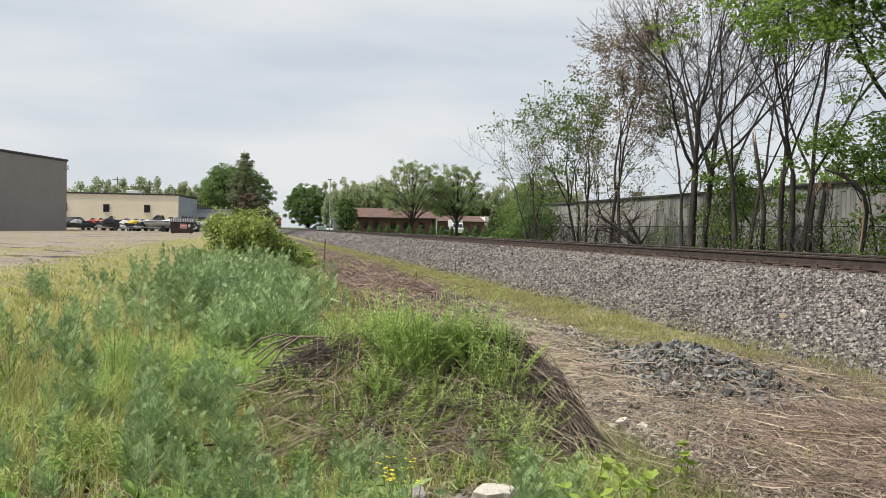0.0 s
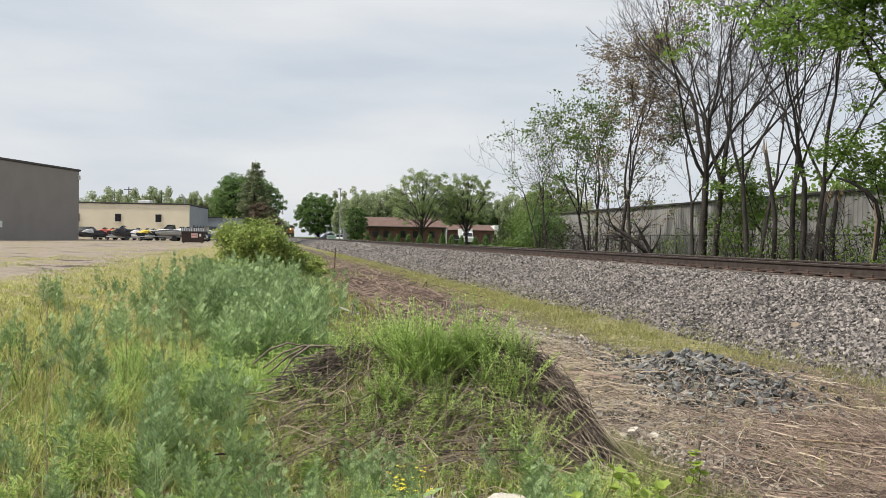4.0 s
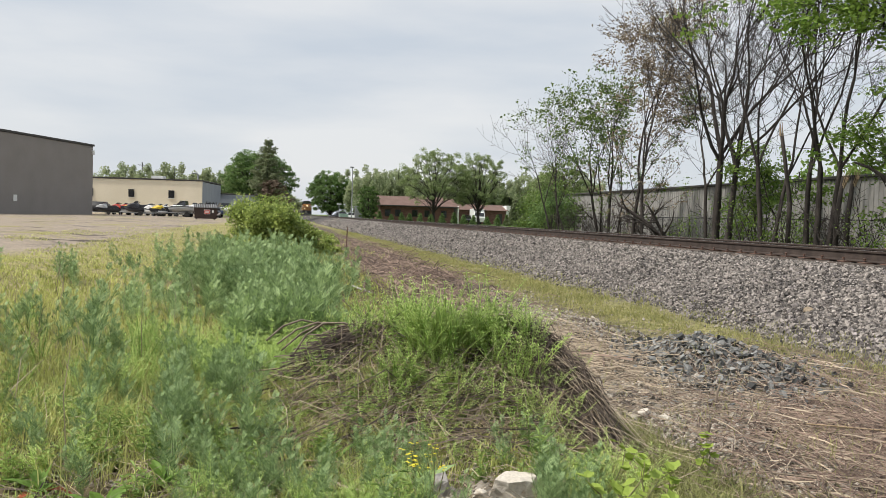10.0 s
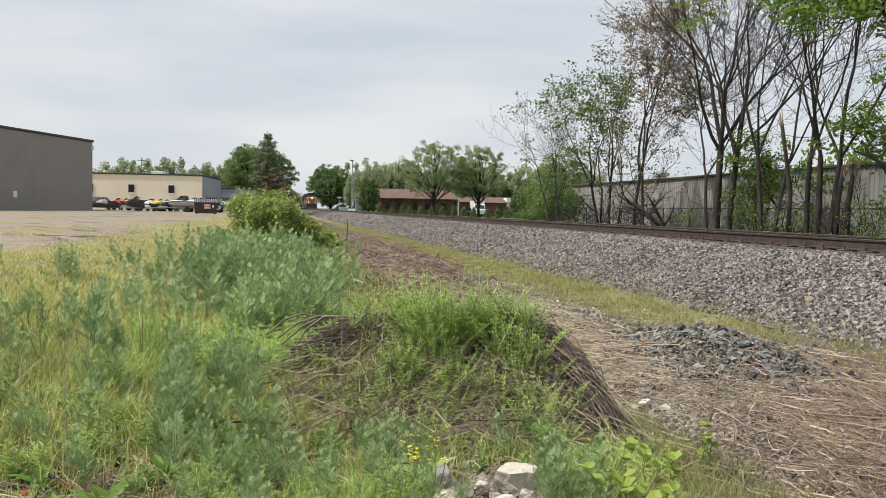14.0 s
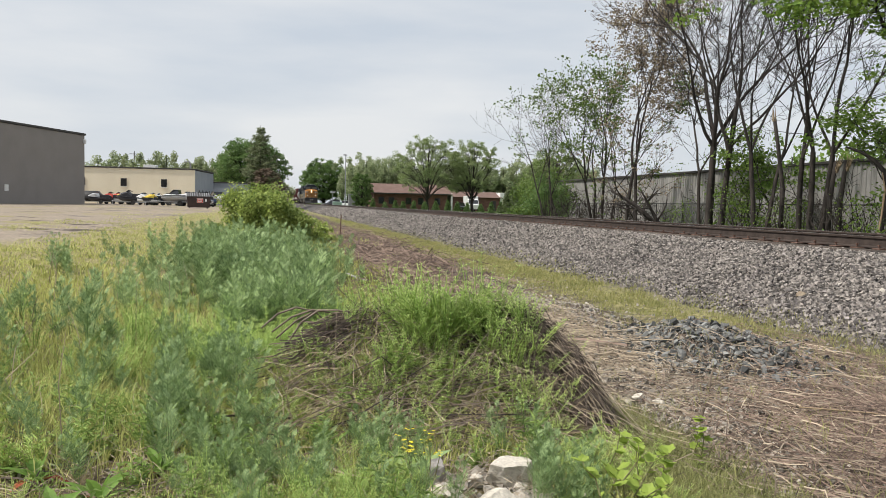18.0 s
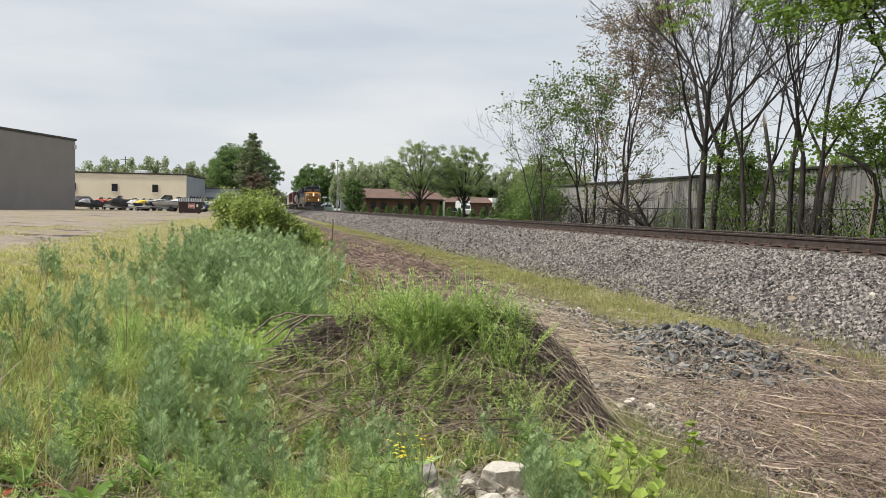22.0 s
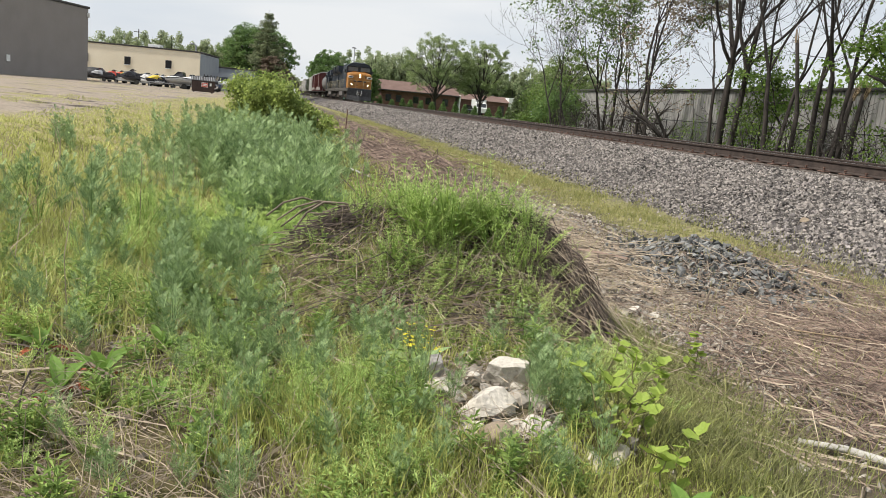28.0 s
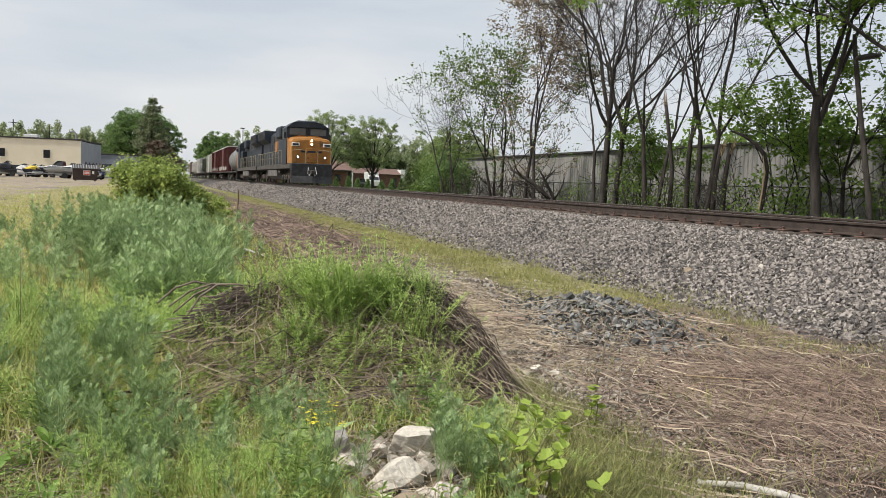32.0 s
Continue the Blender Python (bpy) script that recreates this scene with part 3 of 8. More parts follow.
def leaf_cloud(name, places, size, material, up=0.3, long=1.5, seed=0, flat=1.0):
    """Many small leaves, each a bent diamond, at the places given; a low flat lays them level."""
    r = np.random.default_rng(seed)
    p = np.asarray(places, float)
    n = len(p)
    a = r.normal(size=(n, 3))
    a[:, 2] *= flat
    a /= np.linalg.norm(a, axis=1)[:, None]
    b = r.normal(size=(n, 3))
    b[:, 2] *= up
    b -= a * (a * b).sum(1)[:, None]
    b /= np.linalg.norm(b, axis=1)[:, None] + 1e-9
    nrm = np.cross(a, b)
    s = size * r.uniform(0.6, 1.35, n)[:, None]
    v = np.stack([p - a * s * long / 2, p + b * s / 2 + nrm * s * 0.15, p + a * s * long / 2, p - b * s / 2 + nrm * s * 0.15], 1)
    f = np.arange(4 * n).reshape(n, 4)
    tri = np.concatenate([f[:, [0, 1, 2]], f[:, [0, 2, 3]]])
    return raw_mesh(name, v.reshape(-1, 3), tri, material)


def limb(geo, tips, r, p, d, length, radius, level, o):
    """One limb and all that grows from it."""
    n = max(3, min(9, int(length / o["seg"]) + 2))
    pts, rad, dirs = [p], [radius], [d]
    for i in range(n):
        j = Vector(r.normal(0, o["bend"], 3))
        d = (d + j * (0.5 if level == 0 else 1) + Vector((0, 0, o["rise"] * (1 if level else 0.3)))).normalized()
        p = p + d * (length / n)
        pts.append(p)
        rad.append(max(o["thin"], radius * (1 - (1 - o["tip"]) * (i + 1) / n)))
        dirs.append(d)
    geo.tube(pts, rad, 7 if level == 0 else 5 if level == 1 else 3, level < 2)
    if level >= o["levels"]:
        tips += [(pts[k], dirs[k]) for k in range(max(1, n // 2), n + 1)]
        return
    kids = o["kids"][level]
    lo = o["from"][level]
    turn = r.uniform(0, 6.28)
    for k in range(kids):
        f = lo + (1 - lo) * (k + r.uniform(0.2, 0.8)) / kids
        s = min(n - 1, int(f * n))
        base = pts[s].lerp(pts[s + 1], f * n - s)
        turn += 2.4 + r.uniform(-0.5, 0.5)
        side = dirs[s].orthogonal().normalized()
        side.rotate(Matrix.Rotation(turn, 3, dirs[s]))
        w = math.radians(r.uniform(*o["angle"]))
        away = (dirs[s] * math.cos(w) + side * math.sin(w)).normalized()
        size = length * o["ratio"][level] * (1.15 - 0.55 * f) * r.uniform(0.7, 1.2)
        limb(geo, tips, r, base, away, size, max(o["thin"], rad[s] * o["thick"]), level + 1, o)


def tree(name, label, x, y, stems, leaves=None, per_tip=2, leaf=0.09, spread=0.12, seed=1, bark=None, category="tree", **kw):
    """stems: (dx, dy, lean x, lean y, length, radius, start height) each; leaves: a material, or None for a bare tree."""
    o = dict(seg=0.7, bend=0.075, rise=0.05, tip=0.22, thin=0.0055, levels=3, kids=(11, 7, 5), ratio=(0.42, 0.5, 0.5), angle=(24, 52), thick=0.5)
    o["from"] = (0.3, 0.2, 0.15)
    o["from"] = kw.pop("start", o["from"])
    o.update(kw)
    r = np.random.default_rng(seed)
    ob = thing(name, label, category, "trees", at=pose(x, y, float(height(x, y)) - 0.05))
    tips = []
    for dx, dy, lx, ly, length, radius, *up in stems:
        geo = Geo()
        limb(geo, tips, r, Vector((dx, dy, up[0] if up else 0)), Vector((lx, ly, 1)).normalized(), length, radius * 0.78, 0, o)
        part("trunk", geo, bark or BARK, ob, smooth=True)
    if leaves and tips:
        at = []
        for p, d in tips:
            for _ in range(per_tip):
                at.append(np.array(p) + r.normal(0, spread, 3))
        part("crown", leaf_cloud("crown", at, leaf, leaves, seed=seed), None, ob)
    return ob


def fork(geo, tips, r, p, d, length, radius, level, o):
    """One reach of a limb, its side twigs, and the two or three reaches that it forks into."""
    pts, rad = [p], [radius]
    for i in range(4):
        d = (d + Vector(r.normal(0, o["bend"] * (0.5 if level == 0 else 1), 3)) + Vector((0, 0, o["rise"] * (level > 0)))).normalized()
        p = p + d * (length / 4)
        pts.append(p)
        rad.append(max(o["thin"], radius * (1 - 0.065 * (i + 1))))
    geo.tube(pts, rad, (8, 6, 5, 4, 3)[min(level, 4)], False)

    def aside(w):
        side = d.orthogonal().normalized()
        side.rotate(Matrix.Rotation(r.uniform(0, 6.28), 3, d))
        w = math.radians(w)
        return (d * math.cos(w) + side * math.sin(w)).normalized()

    if level >= o["levels"]:
        tips += [(pts[2], d), (pts[4], d)]
        return
    for k in range(o["twigs"] if level else o["low"]):
        at = pts[1 + int(r.integers(0, 3))]
        fork(geo, tips, r, at, aside(r.uniform(40, 70)), length * r.uniform(0.35, 0.6), max(o["thin"], rad[2] * 0.3), max(level + 2, o["levels"] - 2), o)
    kids = 3 if r.uniform() < o["triple"] else 2
    for k in range(kids):
        w = r.uniform(5, 17) if k == 0 else r.uniform(*o["angle"])
        fork(geo, tips, r, p, aside(w), length * o["ratio"] * r.uniform(0.82, 1.15), max(o["thin"], rad[4] * (0.82 if k == 0 else 0.62)), level + 1, o)


def forked_tree(name, label, x, y, stems, leaves=None, sprays=0.7, per=8, leaf=0.08, spread=0.2, seed=1, flat=0.4, category="tree", **kw):
    """A tree of forking stems: (dx, dy, lean x, lean y, first reach, radius, start height) each; its leaves hang in level sprays at the tips."""
    o = dict(bend=0.075, rise=0.035, thin=0.0065, levels=6, twigs=2, low=0, triple=0.3, angle=(24, 44), ratio=0.76)
    o.update(kw)
    r = np.random.default_rng(seed)
    ob = thing(name, label, category, "trees", at=pose(x, y, float(height(x, y)) - 0.05))
    tips = []
    for dx, dy, lx, ly, length, radius, *up in stems:
        geo = Geo()
        fork(geo, tips, r, Vector((dx, dy, up[0] if up else 0)), Vector((lx, ly, 1)).normalized(), length, radius, 0, o)
        part("trunk", geo, BARK, ob, smooth=True)
    if leaves:
        t = np.array([q[0] for q in tips])
        t = t[r.uniform(0, 1, len(t)) < sprays]
        at = np.repeat(t, per, 0)
        at = at + np.clip(r.normal(0, 1, at.shape), -1.7, 1.7) * np.array((spread, spread, spread * flat))
        part("crown", leaf_cloud("crown", at, leaf, leaves, seed=seed, flat=flat + 0.2), None, ob)
    return ob


# the row of trees between the track and the shed
forked_tree("bare_tree", "slender leaning tree with fine bare twigs", 17.0, 48.0, [(0, 0, -0.20, 0.1, 2.5, 0.07), (0.5, 0.2, -0.06, 0, 2.8, 0.07), (0.9, -0.4, -0.34, 0.1, 2.3, 0.06)],
            LEAF_BUD, 0.5, 1, 0.05, 0.08, 11, levels=5)
forked_tree("young_tree", "young tree in fresh green leaf", 17.0, 40.4, [(0, 0, -0.16, 0.1, 2.8, 0.09), (0.4, 0, 0.03, 0, 3.0, 0.09), (0.2, 0.3, -0.08, 0.1, 2.6, 0.07), (0.7, -0.3, 0.08, 0.0, 2.5, 0.06)],
            LEAF_YOUNG, 0.6, 8, 0.10, 0.19, 12, levels=5, twigs=1, low=2)
forked_tree("budding_tree", "tall thin tree with pale opening buds", 17.0, 36.6, [(0, 0, -0.04, 0, 3.3, 0.10), (0.3, -0.5, 0.02, 0, 3.4, 0.10)],
            LEAF_BUD, 1.0, 4, 0.085, 0.14, 13, low=4, angle=(20, 38))
forked_tree("bare_tree", "large bare tree with several dark stems", 16.7, 28.5, [(0, 0, -0.02, 0.02, 3.9, 0.15), (0.25, 0.25, 0.01, 0.03, 4.2, 0.15), (0.45, -0.2, 0.04, 0, 3.9, 0.13), (0.15, -0.55, 0.07, -0.05, 3.6, 0.11), (-0.1, 0.3, -0.10, 0.04, 2.9, 0.08)],
            None, seed=24, levels=6, twigs=2, ratio=0.73, angle=(18, 40), rise=0.05)
forked_tree("bare_tree", "tall bare tree with dark upright stems", 17.3, 26.4, [(0, 0, 0.02, 0, 3.6, 0.10), (0.1, -0.5, 0.06, 0, 3.2, 0.08)], None, seed=15, ratio=0.74, levels=6, twigs=1, angle=(18, 38))
forked_tree("bare_tree", "slim bare tree leaning over the shed", 17.0, 23.4, [(0, 0, -0.04, 0, 3.2, 0.10), (0.1, -0.4, 0.03, 0, 3.4, 0.11), (0.2, -0.7, 0.13, -0.04, 3.3, 0.11)], None, seed=17, ratio=0.75, levels=6, twigs=2, angle=(18, 38))
FULL = dict(flat=0.26, levels=5, twigs=2, ratio=0.74, angle=(28, 56), bend=0.12, rise=0.0)
forked_tree("maple_tree", "forked tree in full fresh green leaf", 17.0, 17.64, [(0, 0, 0.02, 0.0, 4.2, 0.15), (0, 0, -0.24, 0.26, 2.3, 0.06, 3.4), (0, 0, 0.10, -0.45, 2.6, 0.07, 3.6), (0, 0, -0.1, 0.08, 2.9, 0.06, 3.9), (0, 0, 0.30, 0.0, 3.0, 0.06, 3.9)],
            LEAF_MAPLE, 0.48, 20, 0.10, 0.27, 18, **FULL)
forked_tree("maple_tree", "tall tree in fresh green leaf by the shed", 17.4, 14.2, [(0, 0, 0.0, 0.0, 4.2, 0.13), (0, 0, 0.1, 0.6, 2.6, 0.07, 4.4)], LEAF_MAPLE, 0.42, 18, 0.10, 0.26, 19, **FULL)
forked_tree("maple_tree", "leafy tree behind the shed eave", 19.2, 18.8, [(0, 0, 0.02, 0.0, 2.2, 0.07), (0.1, 0.2, -0.1, 0.3, 2.0, 0.05)], LEAF_MAPLE, 0.7, 20, 0.09, 0.24, 20, flat=0.35, levels=4, twigs=1, low=2)


# green young trees behind the row, against the shed
for k, (x, y, h) in enumerate(((18.8, 27.5, 4.4), (19.2, 29.5, 4.6), (19.3, 21.6, 5.0), (18.8, 20.2, 4.4), (19.4, 17.6, 5.0), (18.4, 14.2, 4.6))):
    forked_tree("green_sapling", "young sapling in fresh leaf by the fence", x, y, [(0, 0, -0.06, 0.05, h * 0.42, 0.045), (0.1, 0.1, 0.15, -0.15, h * 0.34, 0.035)], LEAF_FRESH, 0.8, 22, 0.095, 0.22, 700 + k, flat=0.35, category="sapling", levels=3, twigs=2, low=1, ratio=0.7, angle=(28, 55))


def snag():
    s = thing("dead_snag", "broken dead tree trunk with a pale splintered top", "dead tree", at=pose(17.0, 24.4, 0.05))
    part("trunk", Geo().tube([(0, 0, 0), (0.05, 0, 2.2), (-0.12, 0.1, 3.6), (-0.3, 0.12, 4.6)], [0.085, 0.075, 0.065, 0.06], 8), BARK, s, smooth=True)
    for k in range(5):
        w = k * 1.25
        g = Geo().tube([(-0.3 + 0.045 * math.cos(w), 0.12 + 0.045 * math.sin(w), 4.5), (-0.33 + 0.05 * math.cos(w), 0.12 + 0.05 * math.sin(w), 4.85 + 0.12 * (k % 3))], [0.025, 0.004], 4)
        part("splinter", g, PALE_WOOD, s)


def stump_pair():
    s = thing("broken_saplings", "pair of snapped saplings with splintered pale tops", "dead tree", at=pose(17.0, 22.0, 0.08))
    for dx, dy, h in ((0, 0, 3.0), (0.1, -0.35, 3.05)):
        part("trunk", Geo().tube([(dx, dy, 0), (dx + 0.03, dy, h * 0.6), (dx + 0.12, dy - 0.08, h)], [0.09, 0.08, 0.06], 7), BARK, s, smooth=True)
        for k in range(6):
            w = k * 1.1
            g = Geo().tube([(dx + 0.12 + 0.04 * math.cos(w), dy - 0.08 + 0.04 * math.sin(w), h - 0.35), (dx + 0.2 + 0.10 * math.cos(w), dy - 0.2 + 0.08 * math.sin(w), h + 0.1 + 0.12 * (k % 3))], [0.022, 0.003], 4)
            part("splinter", g, PALE_WOOD, s)


def peeled_tree():
    s = thing("peeling_tree", "bent broken tree with bark stripped to yellow wood", "dead tree", at=pose(17.0, 20.0, 0.08))
    part("trunk", Geo().tube([(0, 0, 0), (0.1, -0.06, 0.7), (0.17, -0.12, 1.5), (0.2, -0.16, 2.2), (0.13, -0.08, 2.65), (-0.02, 0.12, 2.95), (-0.25, 0.4, 3.2), (-0.5, 0.7, 3.35)], [0.09, 0.08, 0.075, 0.075, 0.07, 0.06, 0.045, 0.03], 8), BARK, s, smooth=True)
    part("bare_wood", Geo().tube([(-0.08, -0.02, 0.02), (0.02, -0.08, 0.7), (0.09, -0.14, 1.4), (0.12, -0.18, 2.1), (0.06, -0.12, 2.6)], [0.02, 0.035, 0.03, 0.03, 0.012], 6), PALE_WOOD, s, "stripped yellow wood", smooth=True)


def fallen_limbs():
    """The torn branch at the foot of the big bare tree, and loose limbs on the fence."""
    r = np.random.default_rng(5)
    s = thing("torn_branch", "torn dead branch leaning against a tree foot", "branch", at=pose(16.4, 30.6, 0.1))
    o = dict(seg=0.4, bend=0.16, rise=0.03, tip=0.3, thin=0.008, levels=2, kids=(7, 4), ratio=(0.5, 0.5), angle=(30, 70), thick=0.55)
    o["from"] = (0.2, 0.2)
    g = Geo()
    limb(g, [], r, Vector((0, 0, 0)), Vector((-0.75, 0.5, 0.9)).normalized(), 3.4, 0.15, 0, o)
    limb(g, [], r, Vector((0.1, 0.1, 0)), Vector((-0.5, 0.2, 0.6)).normalized(), 2.6, 0.12, 0, o)
    part("limb", g, BARK, s, smooth=True)
    for k in range(80):
        y = r.uniform(14, 50)
        g = Geo()
        limb(g, [], r, Vector((0, 0, 0)), Vector((r.normal(0, 0.4), r.normal(0, 0.5), 0.8)).normalized(), r.uniform(0.9, 2.8), r.uniform(0.015, 0.035), 0, o)
        lone("bare_sapling", g, BARK, "bare grey sapling by the chain-link fence", "sapling", "saplings", at=pose(r.uniform(16, 20), y, 0.08), smooth=True)


snag()
stump_pair()
peeled_tree()
fallen_limbs()


def shrub(name, label, x, y, wide, high, leaves, n, leaf, seed, z=None, deep=None, category="shrub", group="shrubs", loose=1.0):
    """A shrub: stems from the foot and leaves in uneven clumps."""
    r = np.random.default_rng(seed)
    s = thing(name, label, category, group, at=pose(x, y, float(height(x, y)) - 0.03 if z is None else z))
    deep = deep or wide
    clumps = []
    g = Geo()
    for k in range(max(7, int(n / 110))):
        w, q = r.uniform(0, 6.28), math.sqrt(r.uniform(0.02, 1))
        h = high * (1 - 0.72 * q * q) * r.uniform(0.4, 1.0)
        c = np.array((q * math.cos(w) * wide / 2, q * math.sin(w) * deep / 2, h))
        clumps.append(c)
        stem = [(c[0] * 0.15, c[1] * 0.15, 0), (c[0] * 0.6, c[1] * 0.6, c[2] * 0.6), tuple(c)]
        if category == "bush":
            part("stem", Geo().tube(stem, [0.025, 0.016, 0.005], 4, False), BARK, s)
        else:
            g.tube(stem, [0.025, 0.016, 0.005], 4, False)
    if g.v:
        part("stem_tangle", g, BARK, s)
    cl = np.array(clumps)[r.integers(0, len(clumps), n)]
    at = cl + np.clip(r.normal(0, 1, (n, 3)), -1.6, 1.6) * np.array((wide, deep, high * 0.6)) * 0.085 * loose
    at[:, 2] = np.abs(at[:, 2])
    part("leaves", leaf_cloud("leaves", at, leaf, leaves, seed=seed), None, s)
    return s


# understorey along the fence
for k, (y, x, w, h, n) in enumerate(((19.6, 17.4, 2.2, 2.4, 1500), (21.2, 17.6, 1.8, 2.0, 900), (18.6, 16.2, 1.6, 1.2, 700), (27.0, 17.8, 2.2, 3.6, 1300), (25.3, 17.6, 1.6, 2.6, 700),
                                     (29.0, 18.6, 2.4, 4.2, 1500), (16.6, 17.2, 1.6, 1.5, 800), (14.8, 17.6, 2.0, 2.0, 900), (33.5, 18.6, 1.8, 3.4, 800), (23.6, 17.3, 1.4, 2.0, 400))):
    shrub("sapling_bush", "leafy green sapling growing along the fence", x, y, w * 1.25, h, LEAF_FRESH, int(n * 0.6), 0.065, 100 + k, loose=1.8)
for k, (x, y, w, h, n) in enumerate(((17.8, 50, 3.0, 4.2, 1700), (19, 54, 4.0, 5.4, 1900), (17.2, 53, 2.5, 1.6, 1100), (20.8, 60, 3.5, 3.6, 1600), (17.6, 58, 2.6, 1.0, 900), (22, 64, 5, 5.2, 2000), (18.8, 66, 2.6, 0.8, 700))):
    shrub("roadside_bush", "dense green bush beside the railway", x, y, w, h, LEAF_YOUNG if k % 3 else LEAF_DEEP, n * 2, 0.10, 130 + k, loose=1.2)


def big_tree(name, label, x, y, high, wide, trunk, leaves, n, leaf, seed, limbs=9, category="tree", open_crown=0.0, foot=0.2, low=1.75):
    """A broad leafy tree: forked trunk, limbs to rounded lobes, each lobe of many tufts of leaves with gaps between."""
    r = np.random.default_rng(seed)
    s = thing(name, label, category, "trees", at=pose(x, y, float(height(x, y)) - 0.05))
    g, tufts = Geo(), []
    fork_z = high * foot
    g.tube([(0, 0, 0), (0.05, 0, fork_z * 0.5), (0, 0.05, fork_z)], [trunk * 1.2, trunk, trunk * 0.95], 8)
    g.tube([(0, 0.05, fork_z), (wide * 0.02, 0, high * 0.5), (0, wide * 0.02, high * 0.85)], [trunk * 0.8, trunk * 0.5, 0.04], 6, False)
    mid, tall = high * (1 + foot) / 2, high * (1 - foot) / 2
    for k in range(limbs * 2):
        w = 2.4 * k + r.uniform(-0.3, 0.3)
        u = 1 - low * (k + 0.5) / (limbs * 2)
        q = math.sqrt(max(0.05, 1 - u * u))
        size = wide * r.uniform(0.13, 0.19)
        c = np.array((math.cos(w) * q * (wide / 2 - size * 0.9), math.sin(w) * q * (wide / 2 - size * 0.9), mid + u * (tall - size * 0.8)))
        leave = fork_z * 0.9 + max(0.0, c[2] - fork_z) * r.uniform(0.0, 0.5)
        m = np.array((c[0] * 0.5, c[1] * 0.5, leave + (c[2] - leave) * 0.6))
        g.tube([(0, 0, leave), tuple(m), tuple(c)], [trunk * 0.3, trunk * 0.17, 0.03], 5, False)
        for j in range(16):
            d = r.normal(size=3)
            d /= np.linalg.norm(d)
            if d[2] < -0.5:
                continue
            t = c + d * size * r.uniform(0.55, 1.05)
            g.tube([tuple(m + (c - m) * r.uniform(0.4, 1)), tuple(t)], [trunk * 0.09, 0.012], 3, False)
            if r.uniform() > open_crown:
                tufts.append((t, size * r.uniform(0.22, 0.36)))
    part("trunk", g, BARK, s, smooth=True)
    pick = r.integers(0, len(tufts), n)
    c, sz = np.array([t[0] for t in tufts])[pick], np.array([t[1] for t in tufts])[pick]
    d = r.normal(size=(n, 3))
    d /= np.linalg.norm(d, axis=1)[:, None]
    at = c + d * (sz * r.uniform(0, 1, n) ** 0.5)[:, None] * np.array((1.15, 1.15, 0.8))
    part("crown", leaf_cloud("crown", at, leaf, leaves, seed=seed, flat=0.7), None, s)
    return s


# broad trees before the brick buildings, round trees by the crossing
big_tree("shade_tree", "broad street tree in young green leaf", 24.4, 125, 12.0, 12.0, 0.26, LEAF_STREET, 16000, 0.14, 201, 17, open_crown=0.5, foot=0.12)
big_tree("shade_tree", "broad street tree in young green leaf", 31.8, 125.5, 11.6, 10.0, 0.26, LEAF_STREET, 16000, 0.14, 202, 16, open_crown=0.45, foot=0.12)
big_tree("shade_tree", "leafy street tree beyond the brick annex", 40.5, 112, 9.6, 9.0, 0.25, LEAF_STREET, 13000, 0.15, 203, 13, open_crown=0.4, foot=0.1)
big_tree("round_tree", "dense round green tree by the crossing", 17.6, 270, 15.4, 16.0, 0.4, LEAF_DEEP, 40000, 0.27, 204, 22, foot=0.0, low=1.95)
big_tree("round_tree", "small round green tree beside the cabinet", 15.2, 135, 6.2, 4.2, 0.14, LEAF_DEEP, 11000, 0.15, 205, 14, foot=0.0, low=1.95)
big_tree("round_tree", "large dark green tree behind the workshop", -3.2, 158, 12.9, 14.5, 0.45, LEAF_DEEP, 34000, 0.21, 206, 22, foot=0.04, low=1.95)
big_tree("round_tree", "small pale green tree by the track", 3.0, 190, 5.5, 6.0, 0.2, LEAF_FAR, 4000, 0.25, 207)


def conifer(name, label, x, y, high, wide, n, leaf, seed, mat=None, category="conifer", power=0.8, tier=0.035, base=0.08):
    """A conifer: whorls of level boughs along the stem, needles in flat fans on each bough."""
    r = np.random.default_rng(seed)
    s = thing(name, label, category, "trees", at=pose(x, y, float(height(x, y)) - 0.05))
    g, at = Geo(), []
    g.tube([(0, 0, 0), (0, 0, high)], [wide * 0.025, 0.02], 6)
    boughs, z = [], high * base
    while z < high * 0.98:
        f = 1 - z / high
        w0 = r.uniform(0, 6.28)
        for j in range(6):
            w = w0 + j * 1.047 + r.uniform(-0.3, 0.3)
            L = wide / 2 * (f ** power) * r.uniform(0.4, 1.15) + 0.1
            boughs.append((z, w, L))
        z += high * tier * r.uniform(0.7, 1.3)
    total = sum(b[2] for b in boughs)
    for z, w, L in boughs:
        e = np.array((math.cos(w) * L, math.sin(w) * L, z + 0.12 * L))
        g.tube([(0, 0, z), tuple(e)], [0.04, 0.008], 3, False)
        m = max(4, int(n * L / total))
        q = r.uniform(0.12, 1, m)[:, None] ** 0.6
        side = np.array((-math.sin(w), math.cos(w), 0)) * L * 0.26
        at.append(np.array((0, 0, z)) * (1 - q) + e * q + side * r.uniform(-1, 1, (m, 1)) * (1.15 - 0.7 * q) + np.clip(r.normal(0, 1, (m, 3)), -1.5, 1.5) * np.array((0.06, 0.06, 0.06)) * (0.6 + wide / 4))
    part("trunk", g, BARK, s)
    part("needles", leaf_cloud("needles", np.concatenate(at), leaf, mat or NEEDLE, long=2.6, seed=seed, flat=0.5), None, s)
    return s


